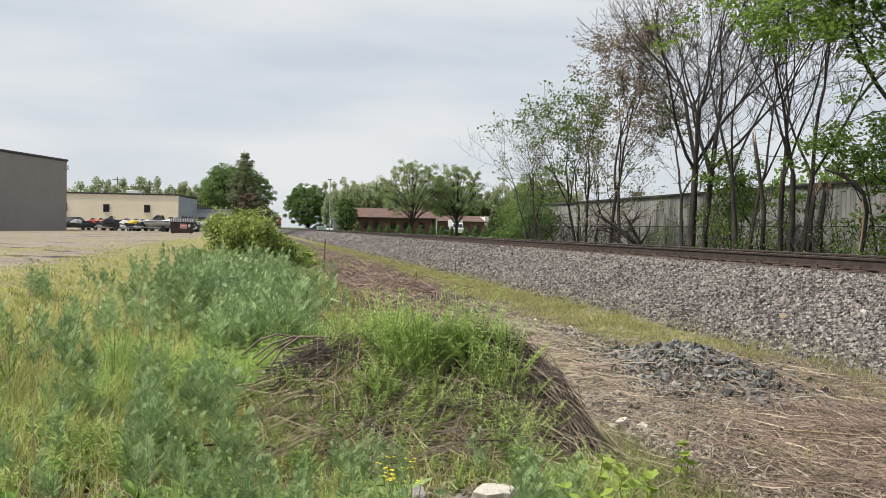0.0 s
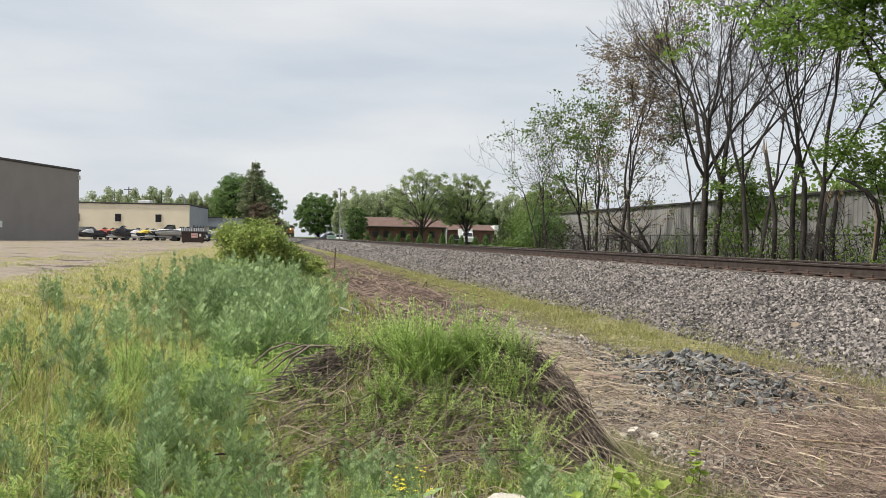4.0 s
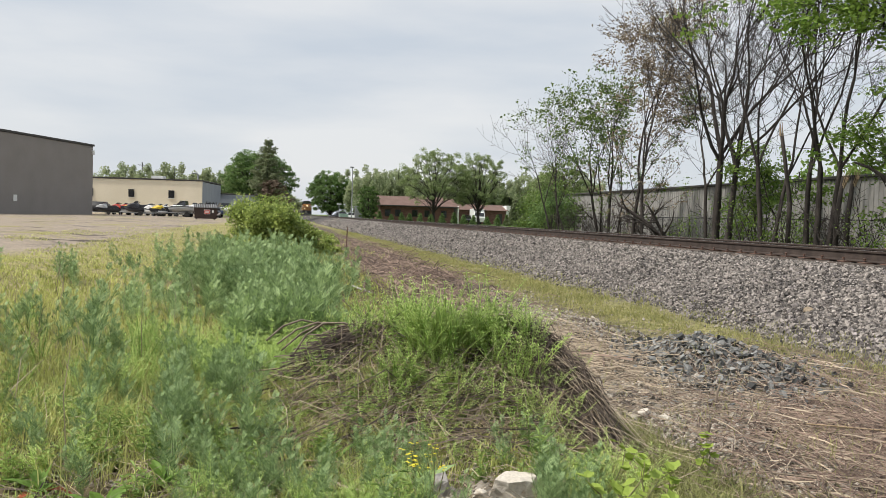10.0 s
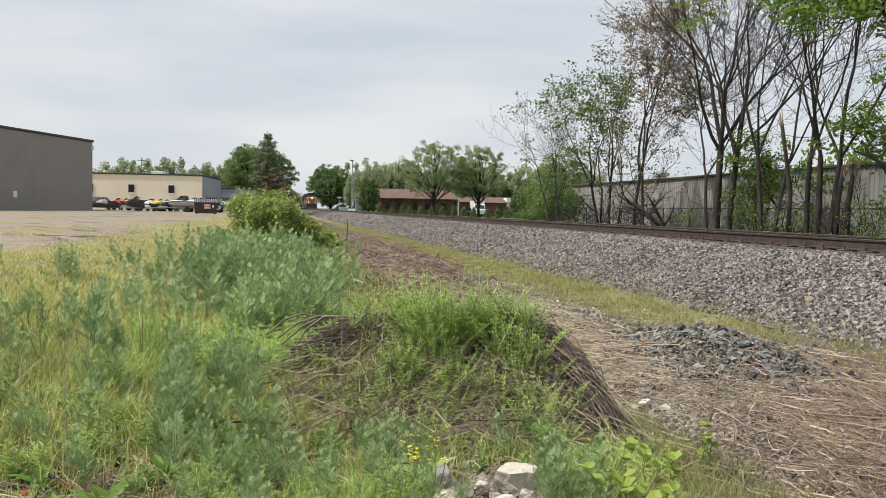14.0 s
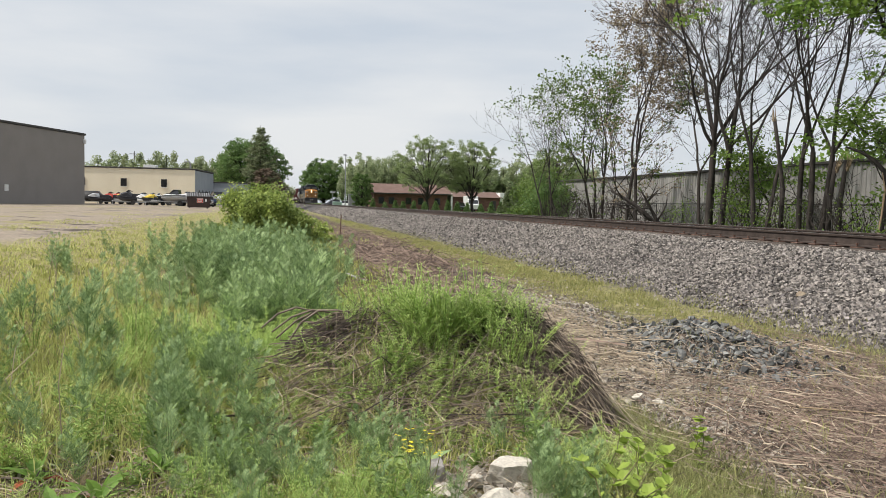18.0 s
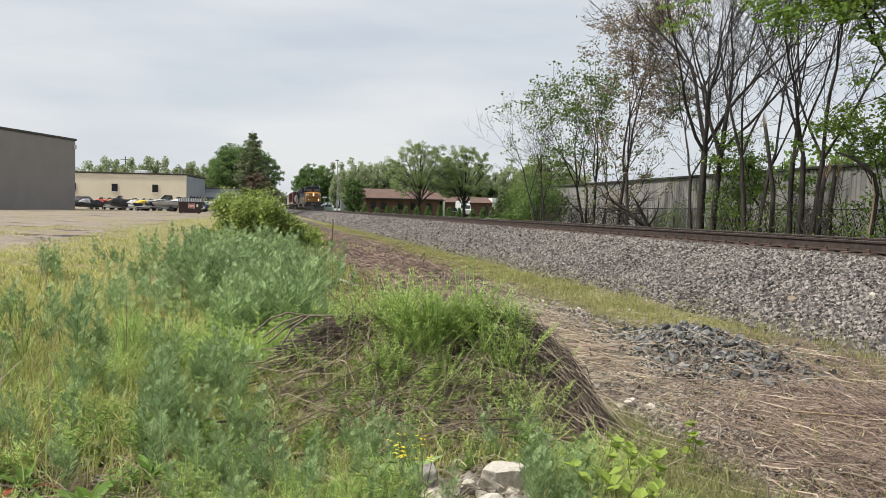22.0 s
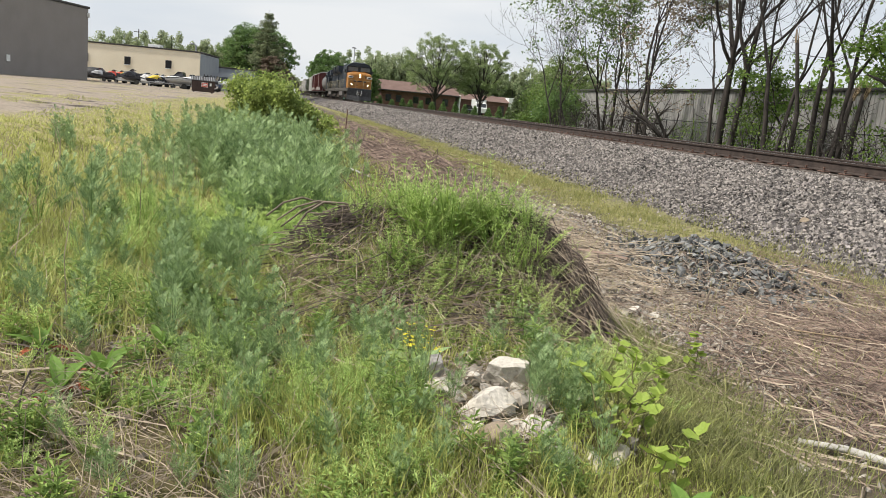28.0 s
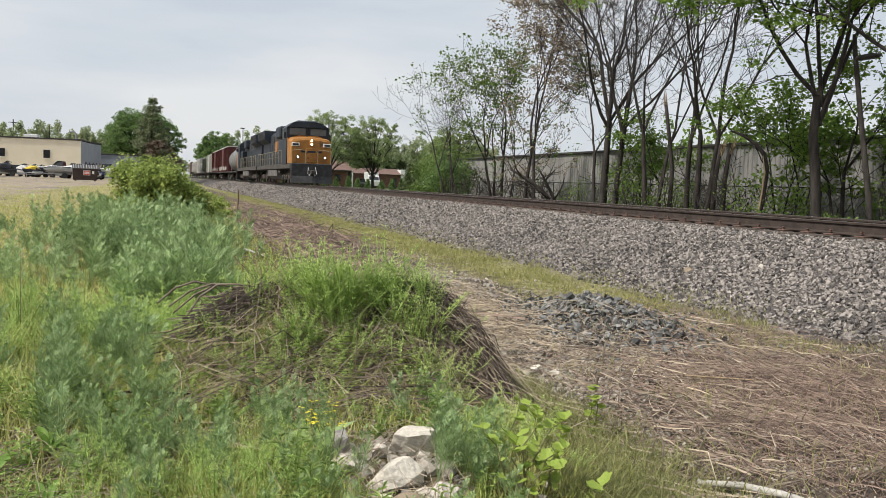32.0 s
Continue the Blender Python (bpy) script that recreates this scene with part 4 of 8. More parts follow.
conifer("pine_tree", "tall thin pine with a browning lower crown", -1.5, 147, 14.4, 10.5, 8500, 0.16, 211, None, "conifer", 0.78, 0.055, 0.3)
conifer("pine_tree", "browning pine boughs beside a taller pine", -0.6, 145.5, 6.6, 8.5, 7000, 0.17, 214, DEAD_LEAF, "conifer", 0.35, 0.07, 0.15)
conifer("spruce_tree", "small dense blue-green spruce", 33.3, 110, 4.0, 3.2, 3500, 0.14, 212)
for k in range(13):
    x = 15.0 + 1.45 * k + rng.uniform(-0.2, 0.2)
    y = 118 - 0.6 * k
    conifer("arborvitae", "clipped low evergreen in a row before the building", x, y, rng.uniform(1.3, 1.8), 1.2, 900, 0.09, 230 + k, LEAF_DEEP, "evergreen shrub")


def woods(name, label, boxes, leaf, mat, seed):
    """Far woods: crowns of leaves with an uneven skyline, and stems under them."""
    r = np.random.default_rng(seed)
    at, g = [], Geo()
    for x0, x1, y, lo, hi, n in boxes:
        count = max(3, int(abs(x1 - x0) / 1.2))
        for k in range(count):
            x = x0 + (x1 - x0) * (k + r.uniform(0, 1)) / count
            h, w = r.uniform(lo, hi), r.uniform(3.0, 5.5)
            yy = y + r.uniform(-4, 4)
            m = n // count
            c = np.array((x, yy, h * 0.55))
            blobs = c + np.clip(r.normal(0, 1, (26, 3)), -2.1, 2.1) * np.array((w * 0.5, w * 0.5, h * 0.19))
            d = r.normal(size=(m, 3))
            d *= (r.uniform(0, 1, m) ** 0.45 / np.linalg.norm(d, axis=1))[:, None]
            at.append(blobs[r.integers(0, 26, m)] + d * np.array((w * 0.19, w * 0.19, h * 0.10)))
            g.tube([(x, yy, 0.2), (x + r.uniform(-0.5, 0.5), yy, h * 0.9)], [0.2, 0.04], 4, False)
    at = np.concatenate(at)
    at[:, 2] = np.maximum(at[:, 2], 0.7)
    ob = new(name, leaf_cloud(name, at, leaf, mat, seed=seed))
    tagged(ob, label, "woods", kind="stuff")
    st = part("stems", g, BARK, ob)
    return ob


# the haze over these woods is only in their pale leaf colour
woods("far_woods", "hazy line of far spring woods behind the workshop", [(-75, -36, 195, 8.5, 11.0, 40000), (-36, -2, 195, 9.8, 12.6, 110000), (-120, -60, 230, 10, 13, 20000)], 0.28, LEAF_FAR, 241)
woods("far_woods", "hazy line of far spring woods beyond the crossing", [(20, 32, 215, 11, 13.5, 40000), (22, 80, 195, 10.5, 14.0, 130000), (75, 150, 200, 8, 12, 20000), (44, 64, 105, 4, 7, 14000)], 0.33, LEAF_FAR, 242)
woods("near_woods", "leafy woods behind the metal shed", [(38, 42, 20, 6, 10.0, 3000), (38, 44, 28, 6, 9.5, 3000), (38, 44, 36, 5, 8.5, 3000), (38, 46, 46, 6, 8, 3000), (38, 46, 58, 6, 8, 3000)], 0.28, LEAF_FRESH, 243)

# ---------------------------------------------------------------- stones
def stone_array(places, sizes, seed, flat=0.75):
    """Angular stones: jittered cuboids with random turns."""
    r = np.random.default_rng(seed)
    p, s = np.asarray(places, float), np.asarray(sizes, float)
    n = len(p)
    corner = np.array([(x, y, z) for x in (-1, 1) for y in (-1, 1) for z in (-1, 1)], float)
    v = corner[None] * r.uniform(0.35, 1.0, (n, 8, 3)) + r.normal(0, 0.17, (n, 8, 3))
    v *= (s[:, None] * np.stack([r.uniform(0.7, 1.2, n), r.uniform(0.55, 1.0, n), flat * r.uniform(0.6, 1.0, n)], 1))[:, None] * 0.5
    q = r.normal(size=(n, 4))
    q /= np.linalg.norm(q, axis=1)[:, None]
    w, x, y, z = q.T
    rot = np.stack([1 - 2 * (y * y + z * z), 2 * (x * y - z * w), 2 * (x * z + y * w), 2 * (x * y + z * w), 1 - 2 * (x * x + z * z), 2 * (y * z - x * w),
                    2 * (x * z - y * w), 2 * (y * z + x * w), 1 - 2 * (x * x + y * y)], 1).reshape(n, 3, 3)
    v = np.einsum("nij,nkj->nki", rot, v) + p[:, None]
    f = np.array([(0, 1, 3, 2), (4, 6, 7, 5), (0, 4, 5, 1), (2, 3, 7, 6), (0, 2, 6, 4), (1, 5, 7, 3)])
    return v.reshape(-1, 3), (f[None] + 8 * np.arange(n)[:, None, None]).reshape(-1, 4)


def strew(name, label, places, sizes, mat, seed, category="stones"):
    v, f = stone_array(places, sizes, seed)
    return tagged(new(name, raw_mesh(name, v, f, mat)), label, category, kind="stuff")


def on_ground(x, y, up=0.0):
    return np.stack([x, y, height(x, y) + up], 1)


def ballast():
    r = np.random.default_rng(31)
    xs, ys, ss = [], [], []
    for y0, y1, per_m2, size in ((-10, 1, 200, 0.07), (1, 14, 900, 0.046), (14, 24, 560, 0.052), (24, 40, 270, 0.068), (40, 62, 150, 0.085), (62, 120, 60, 0.13)):
        n = int((y1 - y0) * 2.9 * per_m2)
        xs.append(r.uniform(5.75, 8.95, n))
        ys.append(r.uniform(y0, y1, n))
        ss.append(size * r.uniform(0.6, 1.45, n))
        # between and behind the rails, seen low over the head
        n = int((y1 - y0) * 3.0 * per_m2 * 0.25)
        xs.append(r.uniform(8.95, 12.2, n))
        ys.append(r.uniform(y0, y1, n))
        ss.append(size * r.uniform(0.6, 1.3, n))
    x, y, s = np.concatenate(xs), np.concatenate(ys), np.concatenate(ss)
    # the foot of the slope thins out into the strip of grass
    keep = (x > 5.95 + 0.35 * lumps(x, y, 2.1, 1.0) + r.uniform(-0.35, 0.3, len(x)))
    x, y, s = x[keep], y[keep], s[keep]
    p = on_ground(x, y, 0.0)
    p[:, 2] += s * r.uniform(-0.1, 0.35, len(s))
    p[:, 2] = np.where((x > 8.9), np.minimum(p[:, 2], RAIL_Z - 0.235), p[:, 2])
    strew("ballast", "grey crushed stone ballast on the railway bank", p, s, BALLAST, 32, "ballast")
    # single stones on the slope passed nearest
    n = 260
    x, y = r.uniform(6.1, 8.4, n), r.uniform(5.5, 12.0, n)
    v, f = stone_array(np.zeros((8, 3)), np.full(8, 0.060), 33)
    kinds = []
    for k in range(8):
        me = raw_mesh("ballast_stone", v[8 * k:8 * k + 8], f[6 * k:6 * k + 6] - 8 * k, BALLAST_ONE)
        kinds.append(me)
    for k in range(n):
        ob = part("ballast_stone", kinds[k % 8], None, track)
        ob.matrix_basis = pose(x[k], y[k], float(height(x[k], y[k])) + 0.03, *r.uniform(0, 360, 3)) @ Matrix.Scale(r.uniform(0.7, 1.4), 4)


BALLAST_ONE = surface("ballast_stone_single", (0.03, 0.028, 0.029), (0.36, 0.32, 0.305), 0.8, 0.85, 0.4, 60, per_object=0.85, grain=0.3)
DARK_ONE = surface("dark_stone_single", (0.016, 0.018, 0.019), (0.27, 0.272, 0.262), 0.8, 0.75, 0.4, 60, per_object=0.85, grain=0.3)
PEBBLE = surface("limestone_pebble", (0.10, 0.088, 0.075), (0.50, 0.455, 0.39), 1.5, 0.9, 0.3, 60, island=0.8)
LIMESTONE = surface("pale_limestone", (0.42, 0.38, 0.325), (0.66, 0.61, 0.53), 5, 0.9, 0.7, 25, spots=(0.30, 0.24, 0.18), spot_scale=9, spot_at=0.6, per_object=0.3)
FIELDSTONE = surface("brown_fieldstone", (0.20, 0.155, 0.11), (0.30, 0.24, 0.17), 7, 0.8, 0.3, 30)
GREY_ROCK = surface("grey_rock", (0.20, 0.19, 0.18), (0.33, 0.31, 0.29), 7, 0.85, 0.4, 30)
ballast()


def ballast_pile():
    r = np.random.default_rng(41)
    pile = thing("ballast_pile", "small pile of dark grey crushed stone", "stone pile")
    v, f = stone_array(np.zeros((10, 3)), np.full(10, 0.062), 42)
    kinds = [raw_mesh("stone", v[8 * k:8 * k + 8], f[6 * k:6 * k + 6] - 8 * k, DARK_ONE) for k in range(10)]
    n = 0
    while n < 290:
        x, y = r.normal(4.12, 0.46), r.normal(6.9, 0.72)
        if ((x - 4.12) / 0.95) ** 2 + ((y - 6.9) / 1.4) ** 2 > 1:
            continue
        part("stone", kinds[n % 10], None, pile).matrix_basis = pose(x, y, float(height(x, y)) + r.uniform(0.01, 0.05), *r.uniform(0, 360, 3)) @ Matrix.Scale(r.uniform(0.7, 1.5), 4)
        n += 1
    m = 1900
    x, y = r.normal(4.12, 0.5, m), r.normal(6.9, 0.78, m)
    s = 0.052 * r.uniform(0.6, 1.3, m)
    vv, ff = stone_array(on_ground(x, y, 0.01), s, 43)
    tagged(part("rubble", raw_mesh("rubble", vv, ff, DARK_BALLAST), None, pile), kind="stuff")


ballast_pile()


def pebbles():
    r = np.random.default_rng(51)
    sets = []
    for cx, cy, sx, sy, n, size in ((3.5, 10.0, 0.45, 1.9, 2600, 0.035), (3.0, 6.0, 0.5, 0.8, 700, 0.05), (0.95, 3.0, 0.35, 0.4, 500, 0.035), (2.9, 5.2, 0.6, 0.9, 2200, 0.034), (3.6, 5.6, 0.6, 0.9, 1500, 0.03), (2.5, 3.8, 0.5, 0.6, 1200, 0.028), (3.8, 3.6, 0.8, 0.6, 1500, 0.024), (4.8, 4.6, 0.6, 0.8, 900, 0.026),
                                    (4.3, 12, 0.8, 4, 700, 0.04), (-0.7, 2.9, 0.7, 0.6, 350, 0.025), (2.2, 3.2, 0.6, 0.6, 400, 0.03), (4.6, 5.6, 0.6, 1.4, 700, 0.03)):
        sets.append((r.normal(cx, sx, n), r.normal(cy, sy, n), size * r.uniform(0.4, 1.5, n)))
    x, y, s = (np.concatenate(k) for k in zip(*sets))
    keep = (x < 5.9) & (y > 1.5)
    x, y, s = x[keep], y[keep], s[keep]
    strew("pebbles", "scattered pale limestone pebbles on bare soil", on_ground(x, y, 0.004), s, PEBBLE, 52, "pebbles")


pebbles()


def rock(x, y, size, mat, label, seed, squash=0.65, turn=0.0, round_it=0.0, up=0.0):
    """A single rock: faceted by cutting planes, or water-worn."""
    r = np.random.default_rng(seed)
    bm = bmesh.new()
    bmesh.ops.create_icosphere(bm, subdivisions=3, radius=1.0)
    planes = [(Vector(r.normal(size=3)).normalized(), r.uniform(0.42, 0.74)) for _ in range(13)]
    for v in bm.verts:
        p = v.co.copy()
        if not round_it:
            for n, d in planes:
                k = p.dot(n)
                if k > d:
                    p -= n * (k - d)
        p *= 1 + 0.10 * noise.noise(v.co * 2.2 + Vector((seed, 0, 0))) + 0.05 * noise.noise(v.co * 6.0 + Vector((0, seed, 0)))
        v.co = Vector((p.x * size[0], p.y * size[1], p.z * size[2]))
    me = bpy.data.meshes.new("rock")
    bm.to_mesh(me)
    bm.free()
    me.materials.append(mat)
    if round_it:
        me.polygons.foreach_set("use_smooth", [True] * len(me.polygons))
    return lone("rock", me, None, label, "rock", "rocks at the heap", at=pose(x, y, float(height(x, y)) + up, r.uniform(-12, 12), r.uniform(-12, 12), turn))


# ---------------------------------------------------------------- sticks and straw
STICK_DARK = surface("dark_twig", (0.014, 0.011, 0.010), (0.17, 0.13, 0.105), 1.0, 0.9, island=0.8)
STICK_MID = surface("brown_stalk", (0.02, 0.014, 0.011), (0.34, 0.26, 0.17), 1.0, 0.9, island=0.85)
STRAW = surface("dry_reed", (0.11, 0.082, 0.06), (0.52, 0.43, 0.32), 1.0, 0.85, island=0.85)
STRAW_RED = surface("reddish_dead_stalk", (0.045, 0.03, 0.025), (0.33, 0.24, 0.19), 1.0, 0.9, island=0.85)


TWIG_ONE = surface("single_twig", (0.02, 0.016, 0.014), (0.16, 0.12, 0.10), 1.0, 0.9, per_object=0.85)
REED_ONE = surface("single_reed", (0.16, 0.12, 0.085), (0.54, 0.45, 0.335), 1.0, 0.85, per_object=0.85)


def sticks(name, label, x, y, length, width, turn, mat, seed, lift=0.02, tilt=0.12, arch=0.05, category="dead stalks", hug=True):
    """Many thin stalks lying over the ground: three-sided, bent once."""
    r = np.random.default_rng(seed)
    n = len(x)
    L = np.asarray(length)
    d = np.stack([np.cos(turn), np.sin(turn)], 1)
    a = np.stack([x - d[:, 0] * L / 2, y - d[:, 1] * L / 2], 1)
    b = np.stack([x + d[:, 0] * L / 2, y + d[:, 1] * L / 2], 1)
    m = np.stack([x, y], 1) + r.normal(0, 0.06, (n, 2)) * L[:, None]
    up = lift + np.abs(r.normal(0, 0.02, n))
    t = r.normal(0, tilt, n) * L
    pts = []
    for q, e in ((a, -np.abs(t) * 0.2), (m, np.abs(r.normal(0, arch, n)) * L), (b, t)):
        z = height(q[:, 0], q[:, 1]) if hug else height(x, y)
        pts.append(np.column_stack([q, np.maximum(z + up + e, z + 0.004)]))
    w = np.asarray(width)[:, None]
    side = np.column_stack([-d[:, 1], d[:, 0], np.zeros(n)])
    top = np.tile((0, 0, 1.0), (n, 1))
    rings = []
    for k, p in enumerate(pts):
        s = w * (1.0, 0.85, 0.4)[k]
        rings += [p + side * s * 0.5, p - side * s * 0.5, p + top * s * 0.75]
    v = np.stack(rings, 1).reshape(-1, 3)
    base = 9 * np.arange(n)[:, None]
    f = np.concatenate([base + np.array(q) for q in ((0, 1, 4, 3), (1, 2, 5, 4), (2, 0, 3, 5), (3, 4, 7, 6), (4, 5, 8, 7), (5, 3, 6, 8))])
    return tagged(new(name, raw_mesh(name, v, f, mat)), label, category, kind="stuff")


def stalk_parts(name, parent, mat, n, rows, long, thick, turn, seed):
    """Single stalks laid on the ground: objects on a few shared meshes."""
    r = np.random.default_rng(seed)
    kinds = []
    for k in range(6):
        b = r.normal(0, 0.05)
        kinds.append(Geo().tube([(-0.5, 0, 0), (-0.1, b, 0.02), (0.25, b * 0.6, 0.015), (0.5, 0, 0)], [thick, thick * 0.9, thick * 0.7, thick * 0.35], 4).mesh(name, mat))
    for k in range(n):
        cx, cy, sx, sy, lift = rows[k % len(rows)]
        x, y = r.normal(cx, sx), r.normal(cy, sy)
        L, a = r.uniform(*long), r.normal(*turn)
        c, s = math.cos(a) * L / 2, math.sin(a) * L / 2
        za, zb, zm = float(height(x - c, y - s)), float(height(x + c, y + s)), float(height(x, y))
        z = max((za + zb) / 2, zm) + 0.015 + r.uniform(0, lift)
        pitch = math.degrees(math.atan2(za - zb, L)) * 0.8 + r.normal(0, 3)
        m = pose(x, y, z, r.uniform(0, 360) * 0, pitch, math.degrees(a))
        part(name, kinds[k % 6], None, parent).matrix_basis = m @ Matrix.Diagonal((L, L, L, 1))


def litter():
    r = np.random.default_rng(61)
    heap = thing("brush_heap", "heap of dead dark twigs and stalks", "brush heap")
    stalk_parts("twig", heap, TWIG_ONE, 280, ((0.46, 4.66, 0.10, 0.09, 0.07), (0.38, 4.6, 0.12, 0.10, 0.05), (1.66, 4.3, 0.12, 0.22, 0.05), (0.85, 4.02, 0.35, 0.14, 0.04)), (0.15, 0.36), 0.011, (0.1, 0.8), 67)
    reeds = thing("reed_litter", "fallen pale reeds on bare soil", "dead reeds")
    stalk_parts("reed", reeds, REED_ONE, 290, ((3.15, 7.7, 0.3, 0.8, 0.04), (2.9, 6.6, 0.3, 0.5, 0.03), (3.4, 6.3, 0.35, 0.5, 0.04), (4.0, 5.2, 0.6, 0.5, 0.03), (3.2, 4.6, 0.5, 0.5, 0.02)), (0.15, 0.52), 0.0095, (-0.6, 1.4), 68)

    def spots(*rows):
        out = [(r.normal(cx, sx, n), r.normal(cy, sy, n)) for cx, cy, sx, sy, n in rows]
        return (np.concatenate(k) for k in zip(*out))

    # brush heap: dark twigs on its back and both flanks, matted stalks across its front
    x, y = spots((0.44, 4.64, 0.12, 0.12, 300), (0.3, 4.52, 0.11, 0.10, 80))
    n = len(x)
    sticks("brush_twigs", "heap of dark dead twigs and stalks", x, y, r.uniform(0.15, 0.5, n), r.uniform(0.004, 0.010, n), r.normal(0.4, 0.85, n), STICK_DARK, 62, 0.03, 0.22, 0.06, "twigs", hug=False)
    x, y = spots((1.56, 4.34, 0.15, 0.20, 850), (1.62, 4.08, 0.10, 0.12, 220), (-0.6, 2.75, 0.4, 0.3, 30))
    n = len(x)
    sticks("flank_twigs", "tangle of dark dead twigs on the flank of the heap", x, y, r.uniform(0.12, 0.45, n), r.uniform(0.003, 0.009, n), np.where(r.uniform(0, 1, n) < 0.3, r.uniform(0, 3.14, n), r.normal(-1.1, 0.45, n)), STICK_DARK, 61, 0.03, 0.16, 0.10, "twigs")
    x, y = spots((0.9, 3.98, 0.36, 0.18, 420), (0.4, 4.2, 0.25, 0.13, 70))
    n = len(x)
    sticks("matted_stalks", "matted brown stalks across the front of the heap", x, y, r.uniform(0.15, 0.6, n), r.uniform(0.003, 0.008, n), r.normal(0.05, 0.45, n), STICK_MID, 69, 0.03, 0.16, 0.10, "dead stalks")
    x, y = spots((0.95, 3.95, 0.32, 0.15, 120))
    n = len(x)
    sticks("front_twigs", "dark dead stalks lying across the front of the heap", x, y, r.uniform(0.2, 0.6, n), r.uniform(0.004, 0.009, n), r.normal(0.0, 0.3, n), STICK_DARK, 56, 0.06, 0.10, 0.08, "twigs")
    x, y = spots((0.9, 4.0, 0.45, 0.2, 320), (0.3, 4.45, 0.3, 0.2, 140), (1.65, 4.2, 0.2, 0.3, 160))
    n = len(x)
    sticks("pale_stalks", "pale dry stalks over the brush heap", x, y, r.uniform(0.15, 0.6, n), r.uniform(0.003, 0.006, n), np.where(x > 1.3, r.normal(-0.9, 0.5, n), r.uniform(0, 3.14, n)), STRAW, 63, 0.05, 0.15, 0.09)
    for k in range(7):
        a = r.uniform(-0.5, 0.9)
        L = r.uniform(0.3, 0.55)
        lone("arching_branch", Geo().tube([(-L / 2, 0, 0), (-L / 4, 0.02, 0.08), (0, 0.0, 0.12), (L / 4, -0.03, 0.10), (L / 2, -0.02, 0.02)], [0.005, 0.006, 0.007, 0.005, 0.003], 6), DRY_WOOD,
             "dark crooked branch arching over the heap", "branch", "heap branches", at=pose(0.45 + r.normal(0, 0.12), 4.72 + r.normal(0, 0.1), float(height(0.45, 4.72)) + 0.0, 0, r.uniform(-14, 6), math.degrees(a)), smooth=True)
    # flattened reeds between the heap and the ballast
    x, y = spots((3.1, 8.0, 0.3, 0.8, 600), (2.8, 7.0, 0.3, 0.6, 250), (3.9, 4.9, 0.6, 0.6, 200), (3.3, 3.9, 0.5, 0.45, 110), (-0.6, 2.7, 0.4, 0.3, 50), (0.1, 3.4, 0.4, 0.3, 100), (4.8, 5.0, 0.45, 0.8, 110), (4.7, 6.6, 0.4, 0.8, 160), (2.3, 3.1, 0.4, 0.4, 110))
    n = len(x)
    sticks("flattened_reeds", "mat of flattened pale dry reeds", x, y, r.uniform(0.08, 0.46, n), r.uniform(0.003, 0.011, n), np.where(r.uniform(0, 1, n) < 0.4, r.normal(-1.05, 0.45, n), r.uniform(0, 3.14, n)), STRAW, 64, 0.012, 0.04, 0.03)
    x, y = spots((3.2, 7.4, 0.4, 1.0, 1500), (3.2, 5.8, 0.5, 0.8, 1500), (3.2, 11.5, 0.5, 2.0, 1800), (3.0, 3.6, 0.6, 0.5, 700))
    n = len(x)
    sticks("straw_chips", "short broken bits of straw and stalk", x, y, r.uniform(0.03, 0.16, n), r.uniform(0.002, 0.0055, n), r.uniform(0, 3.14, n), STRAW, 59, 0.006, 0.10, 0.04)
    x, y = spots((3.9, 4.7, 0.7, 0.7, 1700), (4.6, 4.2, 0.6, 0.6, 1500), (3.2, 3.4, 0.6, 0.5, 800), (5.0, 6.2, 0.4, 1.2, 800))
    n = len(x)
    sticks("stalk_chips", "short broken reddish bits of stalk", x, y, r.uniform(0.05, 0.26, n), r.uniform(0.003, 0.008, n), r.uniform(0, 3.14, n), STRAW_RED, 58, 0.008, 0.2, 0.08)
    x, y = spots((3.6, 26, 0.9, 5.0, 500), (3.8, 38, 1.0, 7.0, 400), (4.1, 4.6, 0.5, 0.5, 700), (3.7, 4.1, 0.6, 0.5, 450), (3.0, 3.6, 0.5, 0.4, 200), (3.7, 3.4, 0.6, 0.4, 450), (4.7, 4.3, 0.6, 0.5, 420), (3.0, 18.5, 0.6, 3.0, 900), (2.6, 15, 0.5, 2.0, 350), (3.4, 5.4, 0.6, 0.7, 140), (4.9, 5.6, 0.5, 0.9, 220))
    n = len(x)
    sticks("reddish_stalks", "tangle of reddish dead stalks", x, y, r.uniform(0.08, 0.4, n), np.where(y > 12, 0.012, 0.005) * r.uniform(0.6, 1.2, n), r.uniform(0, 3.14, n), STRAW_RED, 65, 0.015, 0.12, 0.06)
    x, y = spots((2.7, 17, 0.5, 2.6, 420), (3.3, 22, 0.6, 3.5, 380), (3.4, 32, 0.7, 6.0, 380), (2.6, 12.5, 0.4, 1.8, 160))
    n = len(x)
    sticks("verge_brush", "dead brush and stalks strewn along the verge", x, y, r.uniform(0.2, 0.9, n), r.uniform(0.012, 0.03, n), r.uniform(0, 3.14, n), STRAW_RED, 57, 0.03, 0.18, 0.10, "dead brush")
    # a small heap of broken sticks farther along
    x, y = spots((3.25, 18.1, 0.35, 0.5, 160))
    sticks("stick_pile", "small pile of broken pale sticks", x, y, r.uniform(0.3, 1.0, 160), r.uniform(0.01, 0.025, 160), r.uniform(0, 3.14, 160), STRAW_RED, 66, 0.06, 0.2, 0.1, "sticks")


litter()

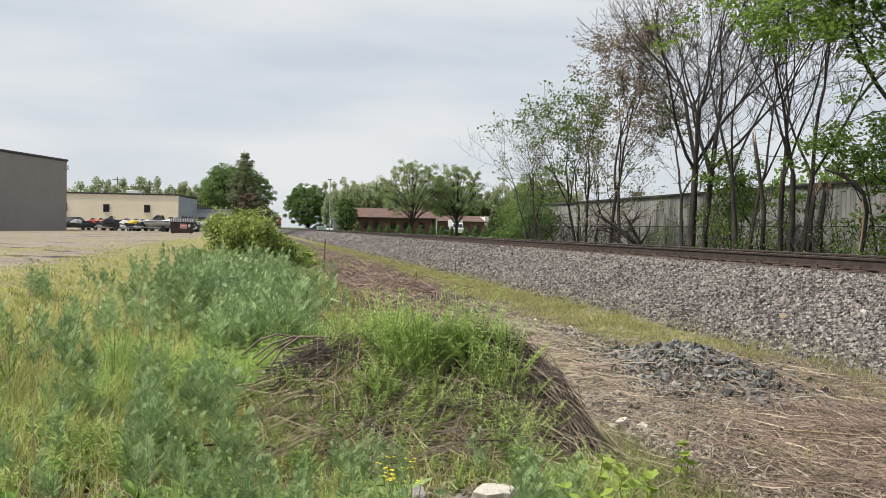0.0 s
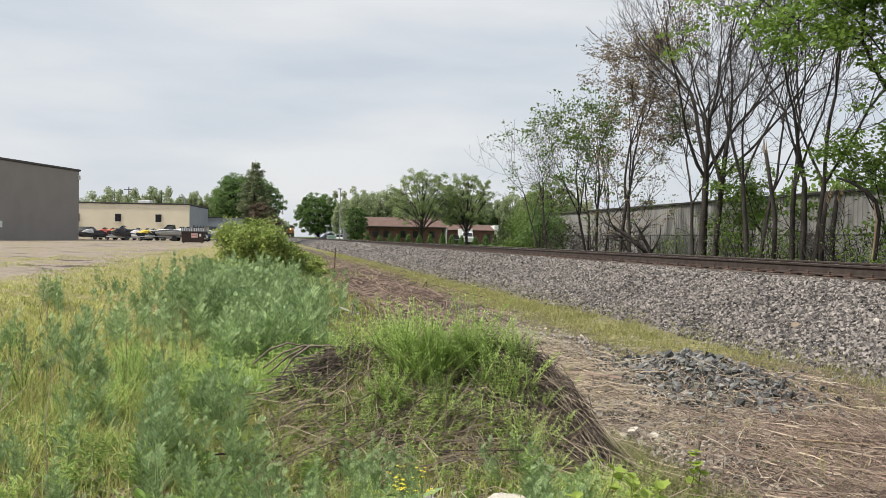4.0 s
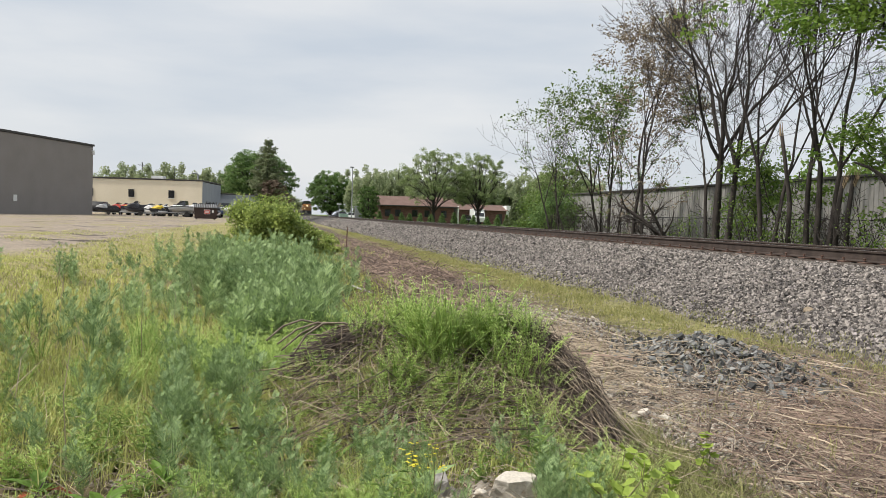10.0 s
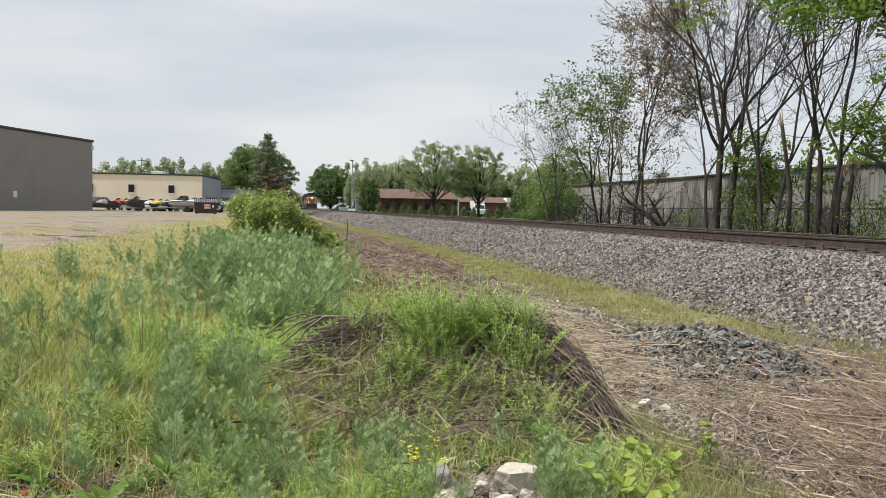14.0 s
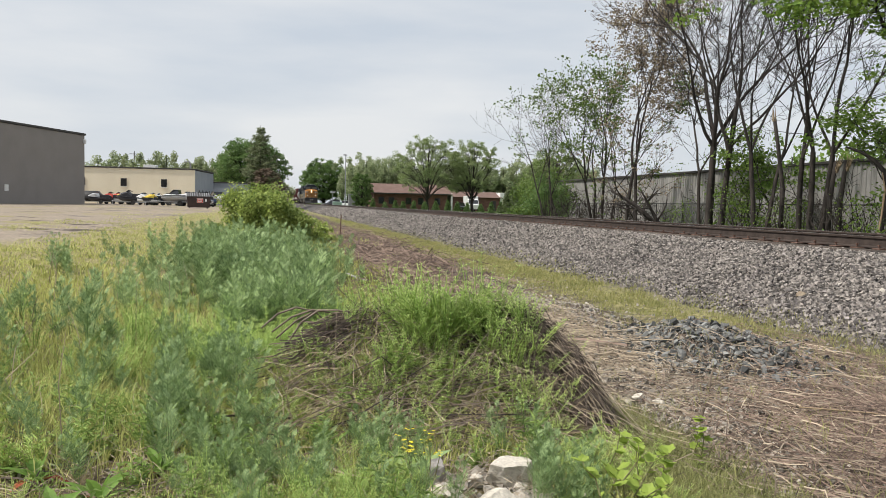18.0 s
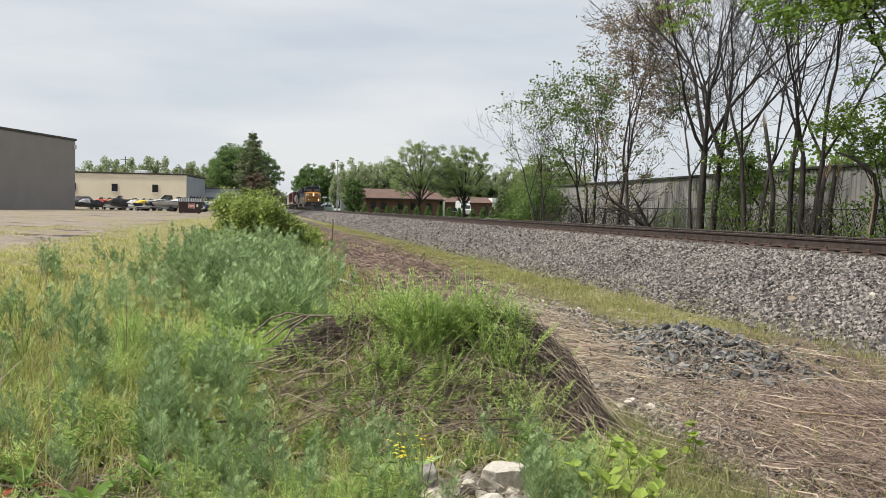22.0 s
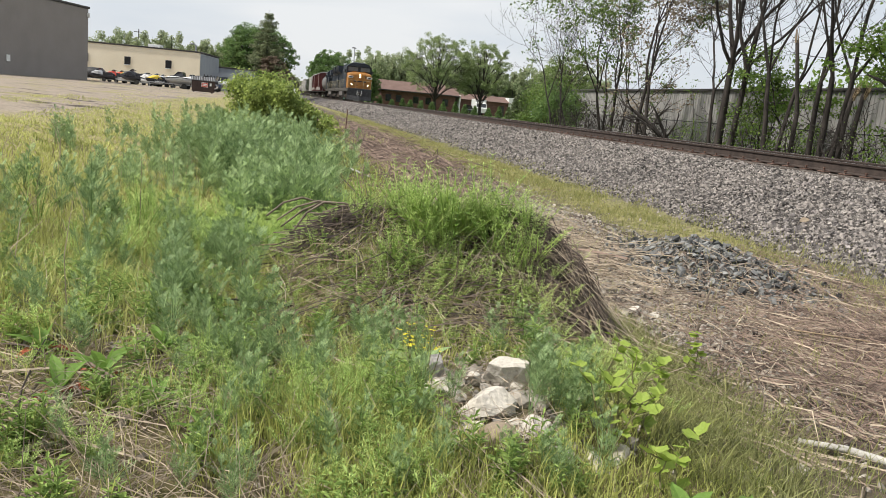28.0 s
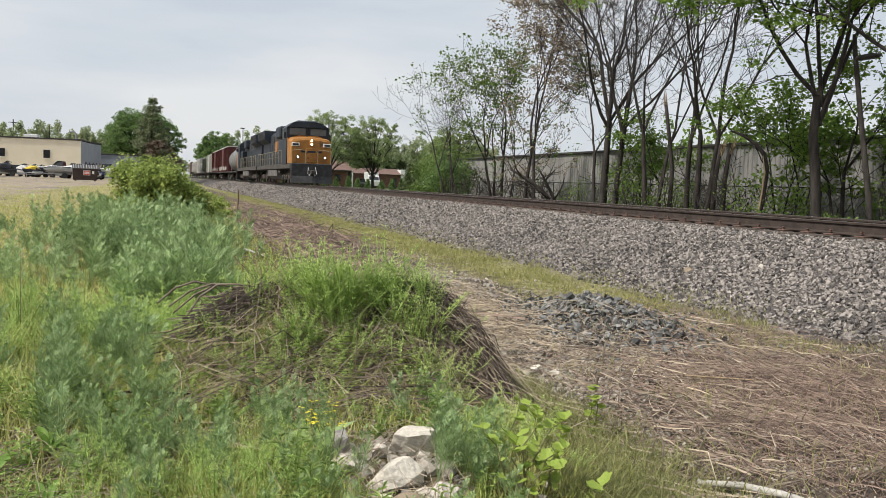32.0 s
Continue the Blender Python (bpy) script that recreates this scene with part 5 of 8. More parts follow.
# ---------------------------------------------------------------- grass
GRASS_GREEN = leafy("green_grass_blade", (0.08, 0.12, 0.025), (0.68, 0.69, 0.22), 0.7, 0.65, glow=0.3)
GRASS_YELLOW = leafy("ripening_grass_blade", (0.22, 0.25, 0.06), (0.76, 0.74, 0.30), 0.9, 0.6, glow=0.32)
GRASS_DULL = leafy("sparse_olive_grass", (0.20, 0.22, 0.075), (0.46, 0.43, 0.19), 0.9, 0.6, glow=0.4)
WEED_BLUE = leafy("grey_green_weed", (0.042, 0.105, 0.03), (0.50, 0.635, 0.30), 0.8, 0.62, glow=0.27)
WEED_GREEN = leafy("bright_green_weed", (0.12, 0.25, 0.035), (0.68, 0.79, 0.29), 0.8, 0.62, glow=0.4)
GRASS_WIRY = leafy("wiry_olive_grass", (0.07, 0.09, 0.028), (0.40, 0.40, 0.165), 0.9, 0.65, glow=0.3)


def blades(name, label, x, y, tall, wide, lean, mat, seed, category="grass"):
    r = np.random.default_rng(seed)
    n = len(x)
    p = on_ground(x, y, -0.01)
    w, h = np.asarray(wide)[:, None], np.asarray(tall)
    a, b = r.uniform(0, 6.28, n), r.uniform(0, 6.28, n)
    side = np.column_stack([np.cos(a), np.sin(a), np.zeros(n)])
    out = np.column_stack([np.cos(b), np.sin(b), np.zeros(n)]) * (h * r.uniform(0.2, 1.0, n) * lean)[:, None]
    mid = p + out * 0.35 + np.column_stack([np.zeros(n), np.zeros(n), h * 0.6])
    tip = p + out + np.column_stack([np.zeros(n), np.zeros(n), h * r.uniform(0.8, 1.0, n)])
    v = np.stack([p - side * w / 2, p + side * w / 2, mid - side * w * 0.4, mid + side * w * 0.4, tip], 1).reshape(-1, 3)
    base = 5 * np.arange(n)[:, None]
    f = np.concatenate([base + np.array(q) for q in ((0, 1, 3), (0, 3, 2), (2, 3, 4))])
    return tagged(new(name, raw_mesh(name, v, f, mat)), label, category, kind="stuff")


def fan(r, n, y0, y1, left, right):
    """Places that thin out with distance, spreading with it."""
    y = y0 * (y1 / y0) ** r.uniform(0, 1, n)
    return y * r.uniform(left, right, n), y


def verge_edge(y):
    return np.interp(y, [0, 3.2, 5, 8, 14, 24, 60], [1.75, 1.75, 1.9, 1.6, 1.8, 2.3, 3.4])


def meadow():
    r = np.random.default_rng(71)

    def keep(x, y):
        """All but the stones and twigs of the heap, the yard and the track side."""
        ok = ~(((x - 0.82) / 0.26) ** 2 + ((y - 2.80) / 0.42) ** 2 < 1)
        ok &= ~(((x - 0.45) / 0.36) ** 2 + ((y - 4.6) / 0.4) ** 2 < 1)
        ok &= ~(((x - 1.65) / 0.26) ** 2 + ((y - 4.3) / 0.42) ** 2 < 1)
        ok &= ~((x < -3.3 + 0.3 * lumps(x, y, 2.0)) & (y > 13 + lumps(x, y, 3.0)))
        ok &= ~((x > -0.1) & (x < 1.6) & (np.abs(y - 4.0) < 0.5) & (r.uniform(0, 1, len(x)) < 0.93))
        ok &= ~((x > 1.35) & (x < 2.1) & (np.abs(y - 4.3) < 0.5))
        ok &= ~((y < 3.4) & (x < 0.1) & (lumps(x, y, 0.9, 2.2) < 0.05) & (r.uniform(0, 1, len(x)) < 0.88))
        for dx, dy in ((-0.58, 3.05), (-0.68, 2.85), (-0.42, 3.38), (-0.35, 2.75)):
            ok &= (x - dx) ** 2 + (y - dy) ** 2 > 0.13 ** 2
        return ok & (x < verge_edge(y) + 0.25 * lumps(x, y, 0.9, 3.0))

    x, y = fan(r, 92000, 1.6, 20, -0.85, 0.75)
    tone = lumps(x, y, 2.6, 0.4) + 0.5 * lumps(x, y, 0.8, 1.4) + r.normal(0, 0.35, len(x))
    k = keep(x, y) & ((tone > -0.1) | (y < 2.6))
    x, y = x[k], y[k]
    n = len(x)
    blades("grass", "rank green grass on the verge", x, y, r.uniform(0.03, 0.18, n) * np.interp(y, [2, 4, 7, 12], [0.7, 1.0, 0.95, 0.6]), np.clip(0.0016 * y, 0.003, 0.015) * r.uniform(0.6, 1.3, n), 0.9, GRASS_GREEN, 72)
    x, y = fan(r, 100000, 1.9, 24, -0.85, 0.6)
    tone = lumps(x, y, 2.6, 0.4) + 0.5 * lumps(x, y, 0.8, 1.4) + r.normal(0, 0.35, len(x)) - 0.45 * (x < -1.6)
    k = keep(x, y) & (tone < 0.12) & ((y > 2.7) | (r.uniform(0, 1, len(x)) < 0.35))
    x, y = x[k], y[k]
    n = len(x)
    blades("ripe_grass", "ripening yellow grass among the weeds", x, y, r.uniform(0.03, 0.15, n) * np.interp(y, [2, 4, 7, 12], [0.7, 1.0, 0.9, 0.5]), np.clip(0.0015 * y, 0.0025, 0.014) * r.uniform(0.6, 1.3, n), 1.0, GRASS_YELLOW, 73)
    # upright fringe on the front of the heap
    cx, cy = np.concatenate([r.normal(0.75, 0.42, 90), r.normal(0.12, 0.2, 40)]), np.concatenate([r.normal(3.9, 0.22, 90), r.normal(4.4, 0.18, 40)])
    n = 7000
    k = r.integers(0, 130, n)
    x, y = cx[k] + r.normal(0, 0.045, n), cy[k] + r.normal(0, 0.045, n)
    blades("ripe_grass", "yellow-green grass fringing the brush heap", x, y, r.uniform(0.04, 0.17, n), r.uniform(0.003, 0.006, n), 0.9, GRASS_YELLOW, 79)
    x, y = r.normal(-0.05, 0.2, 1500), r.normal(4.2, 0.14, 1500)
    blades("grass", "green grass at the flank of the brush heap", x, y, r.uniform(0.04, 0.13, 1500), r.uniform(0.003, 0.007, 1500), 0.5, GRASS_GREEN, 85)
    x, y = r.normal(0.22, 0.35, 7500), r.normal(2.45, 0.32, 7500)
    k = keep(x, y) & (y > 1.7)
    x, y = x[k], y[k]
    blades("grass", "fine upright green grass at the foot of the heap", x, y, r.uniform(0.06, 0.19, len(x)), r.uniform(0.002, 0.005, len(x)), 0.5, GRASS_GREEN, 80)
    # verge between the weeds and the yard, and far along the bank
    x, y = r.uniform(-6.5, -1.6, 34000), 10 * 5 ** r.uniform(0, 1, 34000)
    k = (x > -4.2) | (lumps(x, y, 5.0, 2.0) > 0.25)
    x, y = x[k], y[k]
    blades("ripe_grass", "short yellow grass at the edge of the yard", x, y, r.uniform(0.02, 0.08, len(x)), r.uniform(0.006, 0.014, len(x)), 1.1, GRASS_YELLOW, 74)
    x, y = r.uniform(-1.5, 3.4, 21000), r.uniform(13, 60, 21000)
    k = (x < 1.9) | (lumps(x, y * 0.6, 2.2, 6.5) > 0.3)
    x, y = x[k], y[k]
    blades("grass", "rough grass along the foot of the bank", x, y, r.uniform(0.06, 0.26, len(x)), r.uniform(0.010, 0.020, len(x)), 0.9, GRASS_GREEN, 75)
    # a taller yellow patch left of the heap
    x = np.concatenate([r.normal(-1.0, 0.3, 3600), r.normal(-1.5, 0.6, 4600), r.normal(0.75, 0.4, 200)])
    y = np.concatenate([r.normal(4.8, 0.65, 3600), r.normal(7.6, 1.2, 4600), r.normal(4.0, 0.18, 200)])
    blades("ripe_grass", "tuft of ripe yellow grass among green weeds", x, y, r.uniform(0.05, 0.22, len(x)), r.uniform(0.003, 0.007, len(x)), 0.8, GRASS_YELLOW, 87)
    # the same turf behind and beside the camera
    x, y = r.uniform(-9, 1.7, 26000), r.uniform(-6, 13, 26000)
    k = ((y < 1.75) | (x < -0.8 * y)) & (np.abs(x) + np.abs(y) > 0.5)
    x, y = x[k], y[k]
    blades("grass", "rough green grass behind the weeds", x, y, r.uniform(0.04, 0.16, len(x)), r.uniform(0.006, 0.014, len(x)), 0.7, GRASS_GREEN, 86)
    # yellow grass and weeds on the far verge
    x, y = r.uniform(1.8, 5.6, 30000), 15 * (75 / 15) ** r.uniform(0, 1, 30000)
    k = lumps(x, y * 0.5, 2.4, 3.0) + r.normal(0, 0.3, len(x)) > np.interp(x, [1.8, 2.6, 4.0, 4.6, 5.6], [0.3, 1.2, 1.0, -0.1, -0.6])
    x, y = x[k], y[k]
    blades("ripe_grass", "patchy yellow grass beside the far track", x, y, r.uniform(0.03, 0.12, len(x)), r.uniform(0.006, 0.014, len(x)), 0.9, GRASS_DULL, 84)
    # thin grass strip at the toe of the ballast
    x, y = r.normal(5.3, 0.55, 46000), 4.5 * (60 / 4.5) ** r.uniform(0, 1, 46000)
    k = (x < 6.5) & (lumps(x, y, 2.2, 5.0) + r.normal(0, 0.35, len(x)) > np.interp(y, [5, 8, 14], [0.35, 0.1, -0.3]))
    x, y = x[k], y[k]
    blades("thin_grass", "thin olive grass at the foot of the ballast", x, y, r.uniform(0.02, 0.10, len(x)), np.clip(0.0011 * y, 0.0035, 0.02) * r.uniform(0.6, 1.2, len(x)), 0.9, GRASS_DULL, 76)
    x, y = r.uniform(1.9, 5.4, 7000), 2.4 * (16 / 2.4) ** r.uniform(0, 1, 7000)
    k = lumps(x, y, 1.6, 6.0) + r.normal(0, 0.3, 7000) > 0.1
    x, y = x[k], y[k]
    blades("thin_grass", "thin dry grass among the reeds", x, y, r.uniform(0.04, 0.18, len(x)), r.uniform(0.003, 0.006, len(x)), 1.0, GRASS_DULL, 77)
    x, y = np.abs(r.normal(0, 0.34, 11000)) + 1.5, r.normal(3.3, 0.8, 11000)
    x, y = np.concatenate([x, r.normal(2.15, 0.22, 5000)]), np.concatenate([y, r.normal(3.9, 0.6, 5000)])
    k = (y > 1.8) & (x < 2.55) & ~((x < 1.9) & (np.abs(y - 4.3) < 0.5))
    x, y = x[k], y[k]
    blades("thin_grass", "fine wiry grass beside the brush heap", x, y, r.uniform(0.04, 0.16, len(x)), r.uniform(0.002, 0.005, len(x)), 1.2, GRASS_WIRY, 78)


meadow()


def feather_weed(seed, high, shoots=4, leaves=13, leaflets=6, long=0.19, fine=0.0095):
    """Bushy weed: upright shoots with long, feathery, finely cut leaves that sweep up and droop at the tip."""
    r = np.random.default_rng(seed)
    g = Geo()
    v, f = [], []
    for q in range(shoots):
        a = q * 2.4 + r.uniform(0, 1)
        H = high * (1.0 if q == 0 else r.uniform(0.6, 0.98))
        top = Vector((math.cos(a) * 0.2 * H * (q > 0), math.sin(a) * 0.2 * H * (q > 0), H))
        g.tube([(0, 0, -0.03), tuple(top * 0.5), tuple(top)], [0.005, 0.004, 0.0015], 3, False)
        for k in range(leaves):
            t = (k + 0.5) / leaves
            b = top * (0.12 + 0.88 * t)
            w = k * 2.4 + r.uniform(-0.4, 0.4)
            L = long * (1.25 - 0.8 * t) * r.uniform(0.7, 1.25)
            d = Vector((math.cos(w), math.sin(w), r.uniform(0.6, 1.4) + t * 1.4)).normalized()
            s = d.cross(Vector((0, 0, 1))).normalized()
            face = s.cross(d).normalized()
            rib = s * 0.0022
            m, e = b + d * (L * 0.55), b + d * L - Vector((0, 0, 0.28 * L))
            n = len(v)
            v += [tuple(b - rib), tuple(b + rib), tuple(m + rib), tuple(m - rib), tuple(e)]
            f += [(n, n + 1, n + 2, n + 3), (n + 3, n + 2, n + 4, n + 4)]
            for j in range(leaflets):
                u = 0.15 + 0.85 * (j + 0.5) / leaflets
                at = b + d * (L * u) - Vector((0, 0, 0.28 * L * u * u))
                for sign in (-1, 1):
                    e = (s * sign * 0.9 + d * 1.1 + face * r.normal(0, 0.15)).normalized() * L * 0.38 * (1.2 - 0.75 * u)
                    cross = face.cross(e).normalized() * fine * 0.5
                    n = len(v)
                    v += [tuple(at), tuple(at + e * 0.5 + cross), tuple(at + e), tuple(at + e * 0.5 - cross)]
                    f.append((n, n + 1, n + 2, n + 3))
    g.add(v, [q for q in f if len(set(q)) == 4] + [q[:3] for q in f if len(set(q)) == 3])
    return g


def bedstraw(seed, high, stems=9):
    """Sprawling stems with whorls of narrow leaves."""
    r = np.random.default_rng(seed)
    g = Geo()
    for q in range(stems):
        a = q * 2.4 + r.uniform(0, 1)
        lean = r.uniform(0.1, 0.75)
        d = Vector((math.cos(a) * lean, math.sin(a) * lean, 1)).normalized()
        L = high * r.uniform(0.7, 1.1)
        tip = d * L + Vector((r.normal(0, 0.03), r.normal(0, 0.03), -0.1 * lean * L))
        g.tube([(0, 0, -0.02), tuple(d * L * 0.5), tuple(tip)], [0.003, 0.0025, 0.0015], 3, False)
        for k in range(11):
            c = (d * L * 0.5).lerp(tip, (k - 5) / 5) if k > 5 else d * (L * 0.5 * (k + 0.6) / 6)
            for j in range(6):
                w = j * 1.047 + k
                e = Vector((math.cos(w), math.sin(w), r.uniform(0.1, 0.7))).normalized() * 0.029 * r.uniform(0.7, 1.3)
                cr = e.cross(Vector((0, 0, 1))).normalized() * 0.0027
                g.add([tuple(c), tuple(c + e * 0.6 + cr), tuple(c + e), tuple(c + e * 0.6 - cr)], [(0, 1, 2, 3)])
    return g


def joined(name, label, geos, x, y, size, mat, seed, category="weeds"):
    """Many plants of a few kinds as one sheet of growth."""
    r = np.random.default_rng(seed)
    V, F, n0 = [], [], 0
    arrays = []
    for g in geos:
        f = [q if len(q) == 4 else q + (q[-1],) for q in g.f]
        f = np.array(f)
        tri = np.concatenate([f[:, [0, 1, 2]], f[:, [0, 2, 3]]])
        arrays.append((np.array(g.v), tri))
    z = height(x, y)
    for k in range(len(x)):
        v, f = arrays[k % len(arrays)]
        w = r.uniform(0, 6.28)
        c, s = math.cos(w), math.sin(w)
        q = v @ np.array(((c, s, 0), (-s, c, 0), (r.normal(0, 0.12), r.normal(0, 0.12), 1))) * size[k]
        V.append(q + (x[k], y[k], z[k] - 0.01))
        F.append(f + n0)
        n0 += len(v)
    return tagged(new(name, raw_mesh(name, np.concatenate(V), np.concatenate(F), mat)), label, category, kind="stuff")


def weeds():
    r = np.random.default_rng(81)
    blue = [feather_weed(300 + k, h, 4, 10, 5, 0.21, 0.0095) for k, h in enumerate((0.50, 0.58, 0.70, 0.44, 0.55))]
    green = [bedstraw(320 + k, h) for k, h in enumerate((0.26, 0.32, 0.38, 0.30))]
    near = [feather_weed(340 + k, h, 4, 10, 6, 0.18, 0.0066) for k, h in enumerate((0.44, 0.5, 0.58, 0.4, 0.48))]
    near_me = [g.mesh("weed", WEED_BLUE) for g in near]
    blue_me, green_me = [g.mesh("weed", WEED_BLUE) for g in blue], [g.mesh("weed", WEED_GREEN) for g in green]

    def plant(x, y, me, size, label, name="weed"):
        lone(name, me, None, label, "weed", "weeds on the verge", at=pose(x, y, float(height(x, y)) - 0.01, r.uniform(-10, 10), r.uniform(-10, 10), r.uniform(0, 360)) @ Matrix.Scale(size, 4))

    def stand(n):
        y = np.clip(r.normal(11.8, 3.2, n), 6.3, 20)
        wide = 0.45 + 0.105 * (y - 7)
        x = 0.10 - 0.06 * (y - 7) + wide * r.normal(0, 0.5, n)
        return x, y, 1.15 * (r.uniform(0.65, 1.1, n) + 0.22 * lumps(x, y, 2.4, 8.0)) * np.interp(np.abs(y - 12), [0, 6, 8], [1.0, 0.9, 0.7])

    for x, y, s in zip(*stand(60)):
        plant(x, y, blue_me[int(r.integers(0, 5))], s, "tall grey-green feathery weed in a dense stand", "feathery_weed")
    x, y, s = stand(330)
    loose = []
    joined("weed_stand", "dense stand of grey-green feathery weeds", blue, x, y, s, WEED_BLUE, 82)
    for cx, cy, sx, sy, n, lo, hi in ((-0.5, 5.2, 0.22, 0.6, 13, 0.5, 0.95), (-1.0, 6.6, 0.4, 0.7, 8, 0.5, 0.85), (-0.35, 3.75, 0.16, 0.3, 14, 0.45, 0.75), (-2.5, 6.3, 0.45, 0.9, 16, 0.6, 0.95), (-1.5, 6.0, 0.4, 0.5, 12, 0.45, 0.7), (-1.15, 3.6, 0.25, 0.35, 8, 0.35, 0.55),
                                      (-2.55, 10.8, 0.16, 0.2, 7, 0.5, 0.7), (-2.3, 13.5, 0.3, 0.2, 7, 0.4, 0.6), (-1.3, 8.0, 0.3, 0.7, 12, 0.5, 0.8), (0.25, 3.15, 0.14, 0.15, 5, 0.4, 0.6), (1.12, 2.75, 0.10, 0.16, 9, 0.4, 0.65), (1.32, 3.3, 0.12, 0.25, 6, 0.35, 0.55),
                                      (-3.4, 8.5, 0.4, 0.8, 10, 0.5, 0.8), (0.2, 2.3, 0.2, 0.15, 7, 0.3, 0.5), (0.3, 2.75, 0.18, 0.2, 14, 0.3, 0.55), (-0.05, 3.2, 0.16, 0.2, 12, 0.35, 0.6), (0.45, 3.4, 0.2, 0.12, 9, 0.35, 0.6), (-0.7, 4.3, 0.2, 0.3, 6, 0.5, 0.8), (-1.6, 4.6, 0.3, 0.4, 9, 0.45, 0.7), (-0.35, 2.2, 0.25, 0.15, 5, 0.3, 0.45),
                                      (-2.3, 5.2, 0.3, 0.5, 10, 0.55, 0.9), (-0.25, 4.3, 0.16, 0.3, 14, 0.55, 0.9), (-3.2, 6.4, 0.4, 0.7, 14, 0.6, 0.9), (-0.9, 9.8, 0.4, 0.8, 20, 0.6, 0.9), (0.75, 2.3, 0.2, 0.1, 5, 0.3, 0.5)):
        for _ in range(n):
            px, py, ps = r.normal(cx, sx), r.normal(cy, sy), r.uniform(lo, hi)
            if cy < 5.5:
                plant(px, py, near_me[int(r.integers(0, 5))], ps, "grey-green feathery weed in rough grass", "feathery_weed")
            else:
                loose.append((px, py, ps))
    lx, ly, ls = (np.array(q) for q in zip(*loose))
    joined("weed_clumps", "scattered clumps of grey-green feathery weeds", blue, lx, ly, ls, WEED_BLUE, 88)
    # soft green growth over the heap, at its foot and behind it
    for k in range(46):
        plant(r.normal(1.02, 0.27), r.normal(4.42, 0.22), green_me[k % 4], r.uniform(0.65, 1.15), "soft green bedstraw growing over the brush heap", "bedstraw")
    sets = ((1.0, 4.42, 0.28, 0.22, 34, 0.9), (0.75, 4.05, 0.38, 0.2, 84, 0.5), (0.05, 4.4, 0.22, 0.2, 46, 0.5), (1.5, 4.2, 0.1, 0.2, 10, 0.5), (1.3, 4.05, 0.12, 0.15, 14, 0.55), (0.35, 2.75, 0.30, 0.32, 120, 0.5), (0.0, 6.0, 0.55, 0.5, 150, 1.0), (-0.9, 4.6, 0.5, 0.8, 70, 0.6), (0.9, 6.6, 0.5, 0.8, 80, 1.0), (1.5, 3.4, 0.12, 0.2, 20, 0.6), (-0.6, 2.8, 0.4, 0.3, 8, 0.4))
    x = np.concatenate([r.normal(q[0], q[2], q[4]) for q in sets])
    y = np.concatenate([r.normal(q[1], q[3], q[4]) for q in sets])
    s = np.concatenate([np.full(q[4], q[5]) for q in sets]) * r.uniform(0.7, 1.2, len(x))
    ok = ~(((x - 0.82) / 0.24) ** 2 + ((y - 2.80) / 0.40) ** 2 < 1) & (y > 1.9)
    joined("low_weeds", "soft green low weeds round the brush heap", green, x[ok], y[ok], s[ok], WEED_GREEN, 83)


weeds()


def herb(seed, high, stems=5, leaf=0.05, wide=0.013):
    """Low leafy herb: short stems with lance-shaped leaves in pairs."""
    r = np.random.default_rng(seed)
    g = Geo()
    for q in range(stems):
        a = q * 2.4 + r.uniform(0, 1)
        d = Vector((math.cos(a) * 0.35 * (q > 0), math.sin(a) * 0.35 * (q > 0), 1)).normalized()
        L = high * (1.0 if q == 0 else r.uniform(0.5, 0.95))
        g.tube([(0, 0, -0.02), tuple(d * L * 0.5), tuple(d * L)], [0.003, 0.0025, 0.0015], 3, False)
        for k in range(7):
            c = d * (L * (k + 0.7) / 7)
            for j in range(2):
                w = k * 1.57 + j * 3.14 + r.uniform(-0.3, 0.3)
                e = Vector((math.cos(w), math.sin(w), r.uniform(0.3, 1.1))).normalized() * leaf * (1.25 - 0.08 * k) * r.uniform(0.7, 1.2)
                s = e.cross(Vector((0, 0, 1))).normalized() * wide * 0.5
                droop = Vector((0, 0, -0.25 * leaf))
                g.add([tuple(c), tuple(c + e * 0.45 + s), tuple(c + e + droop), tuple(c + e * 0.45 - s)], [(0, 1, 2, 3)])
    return g


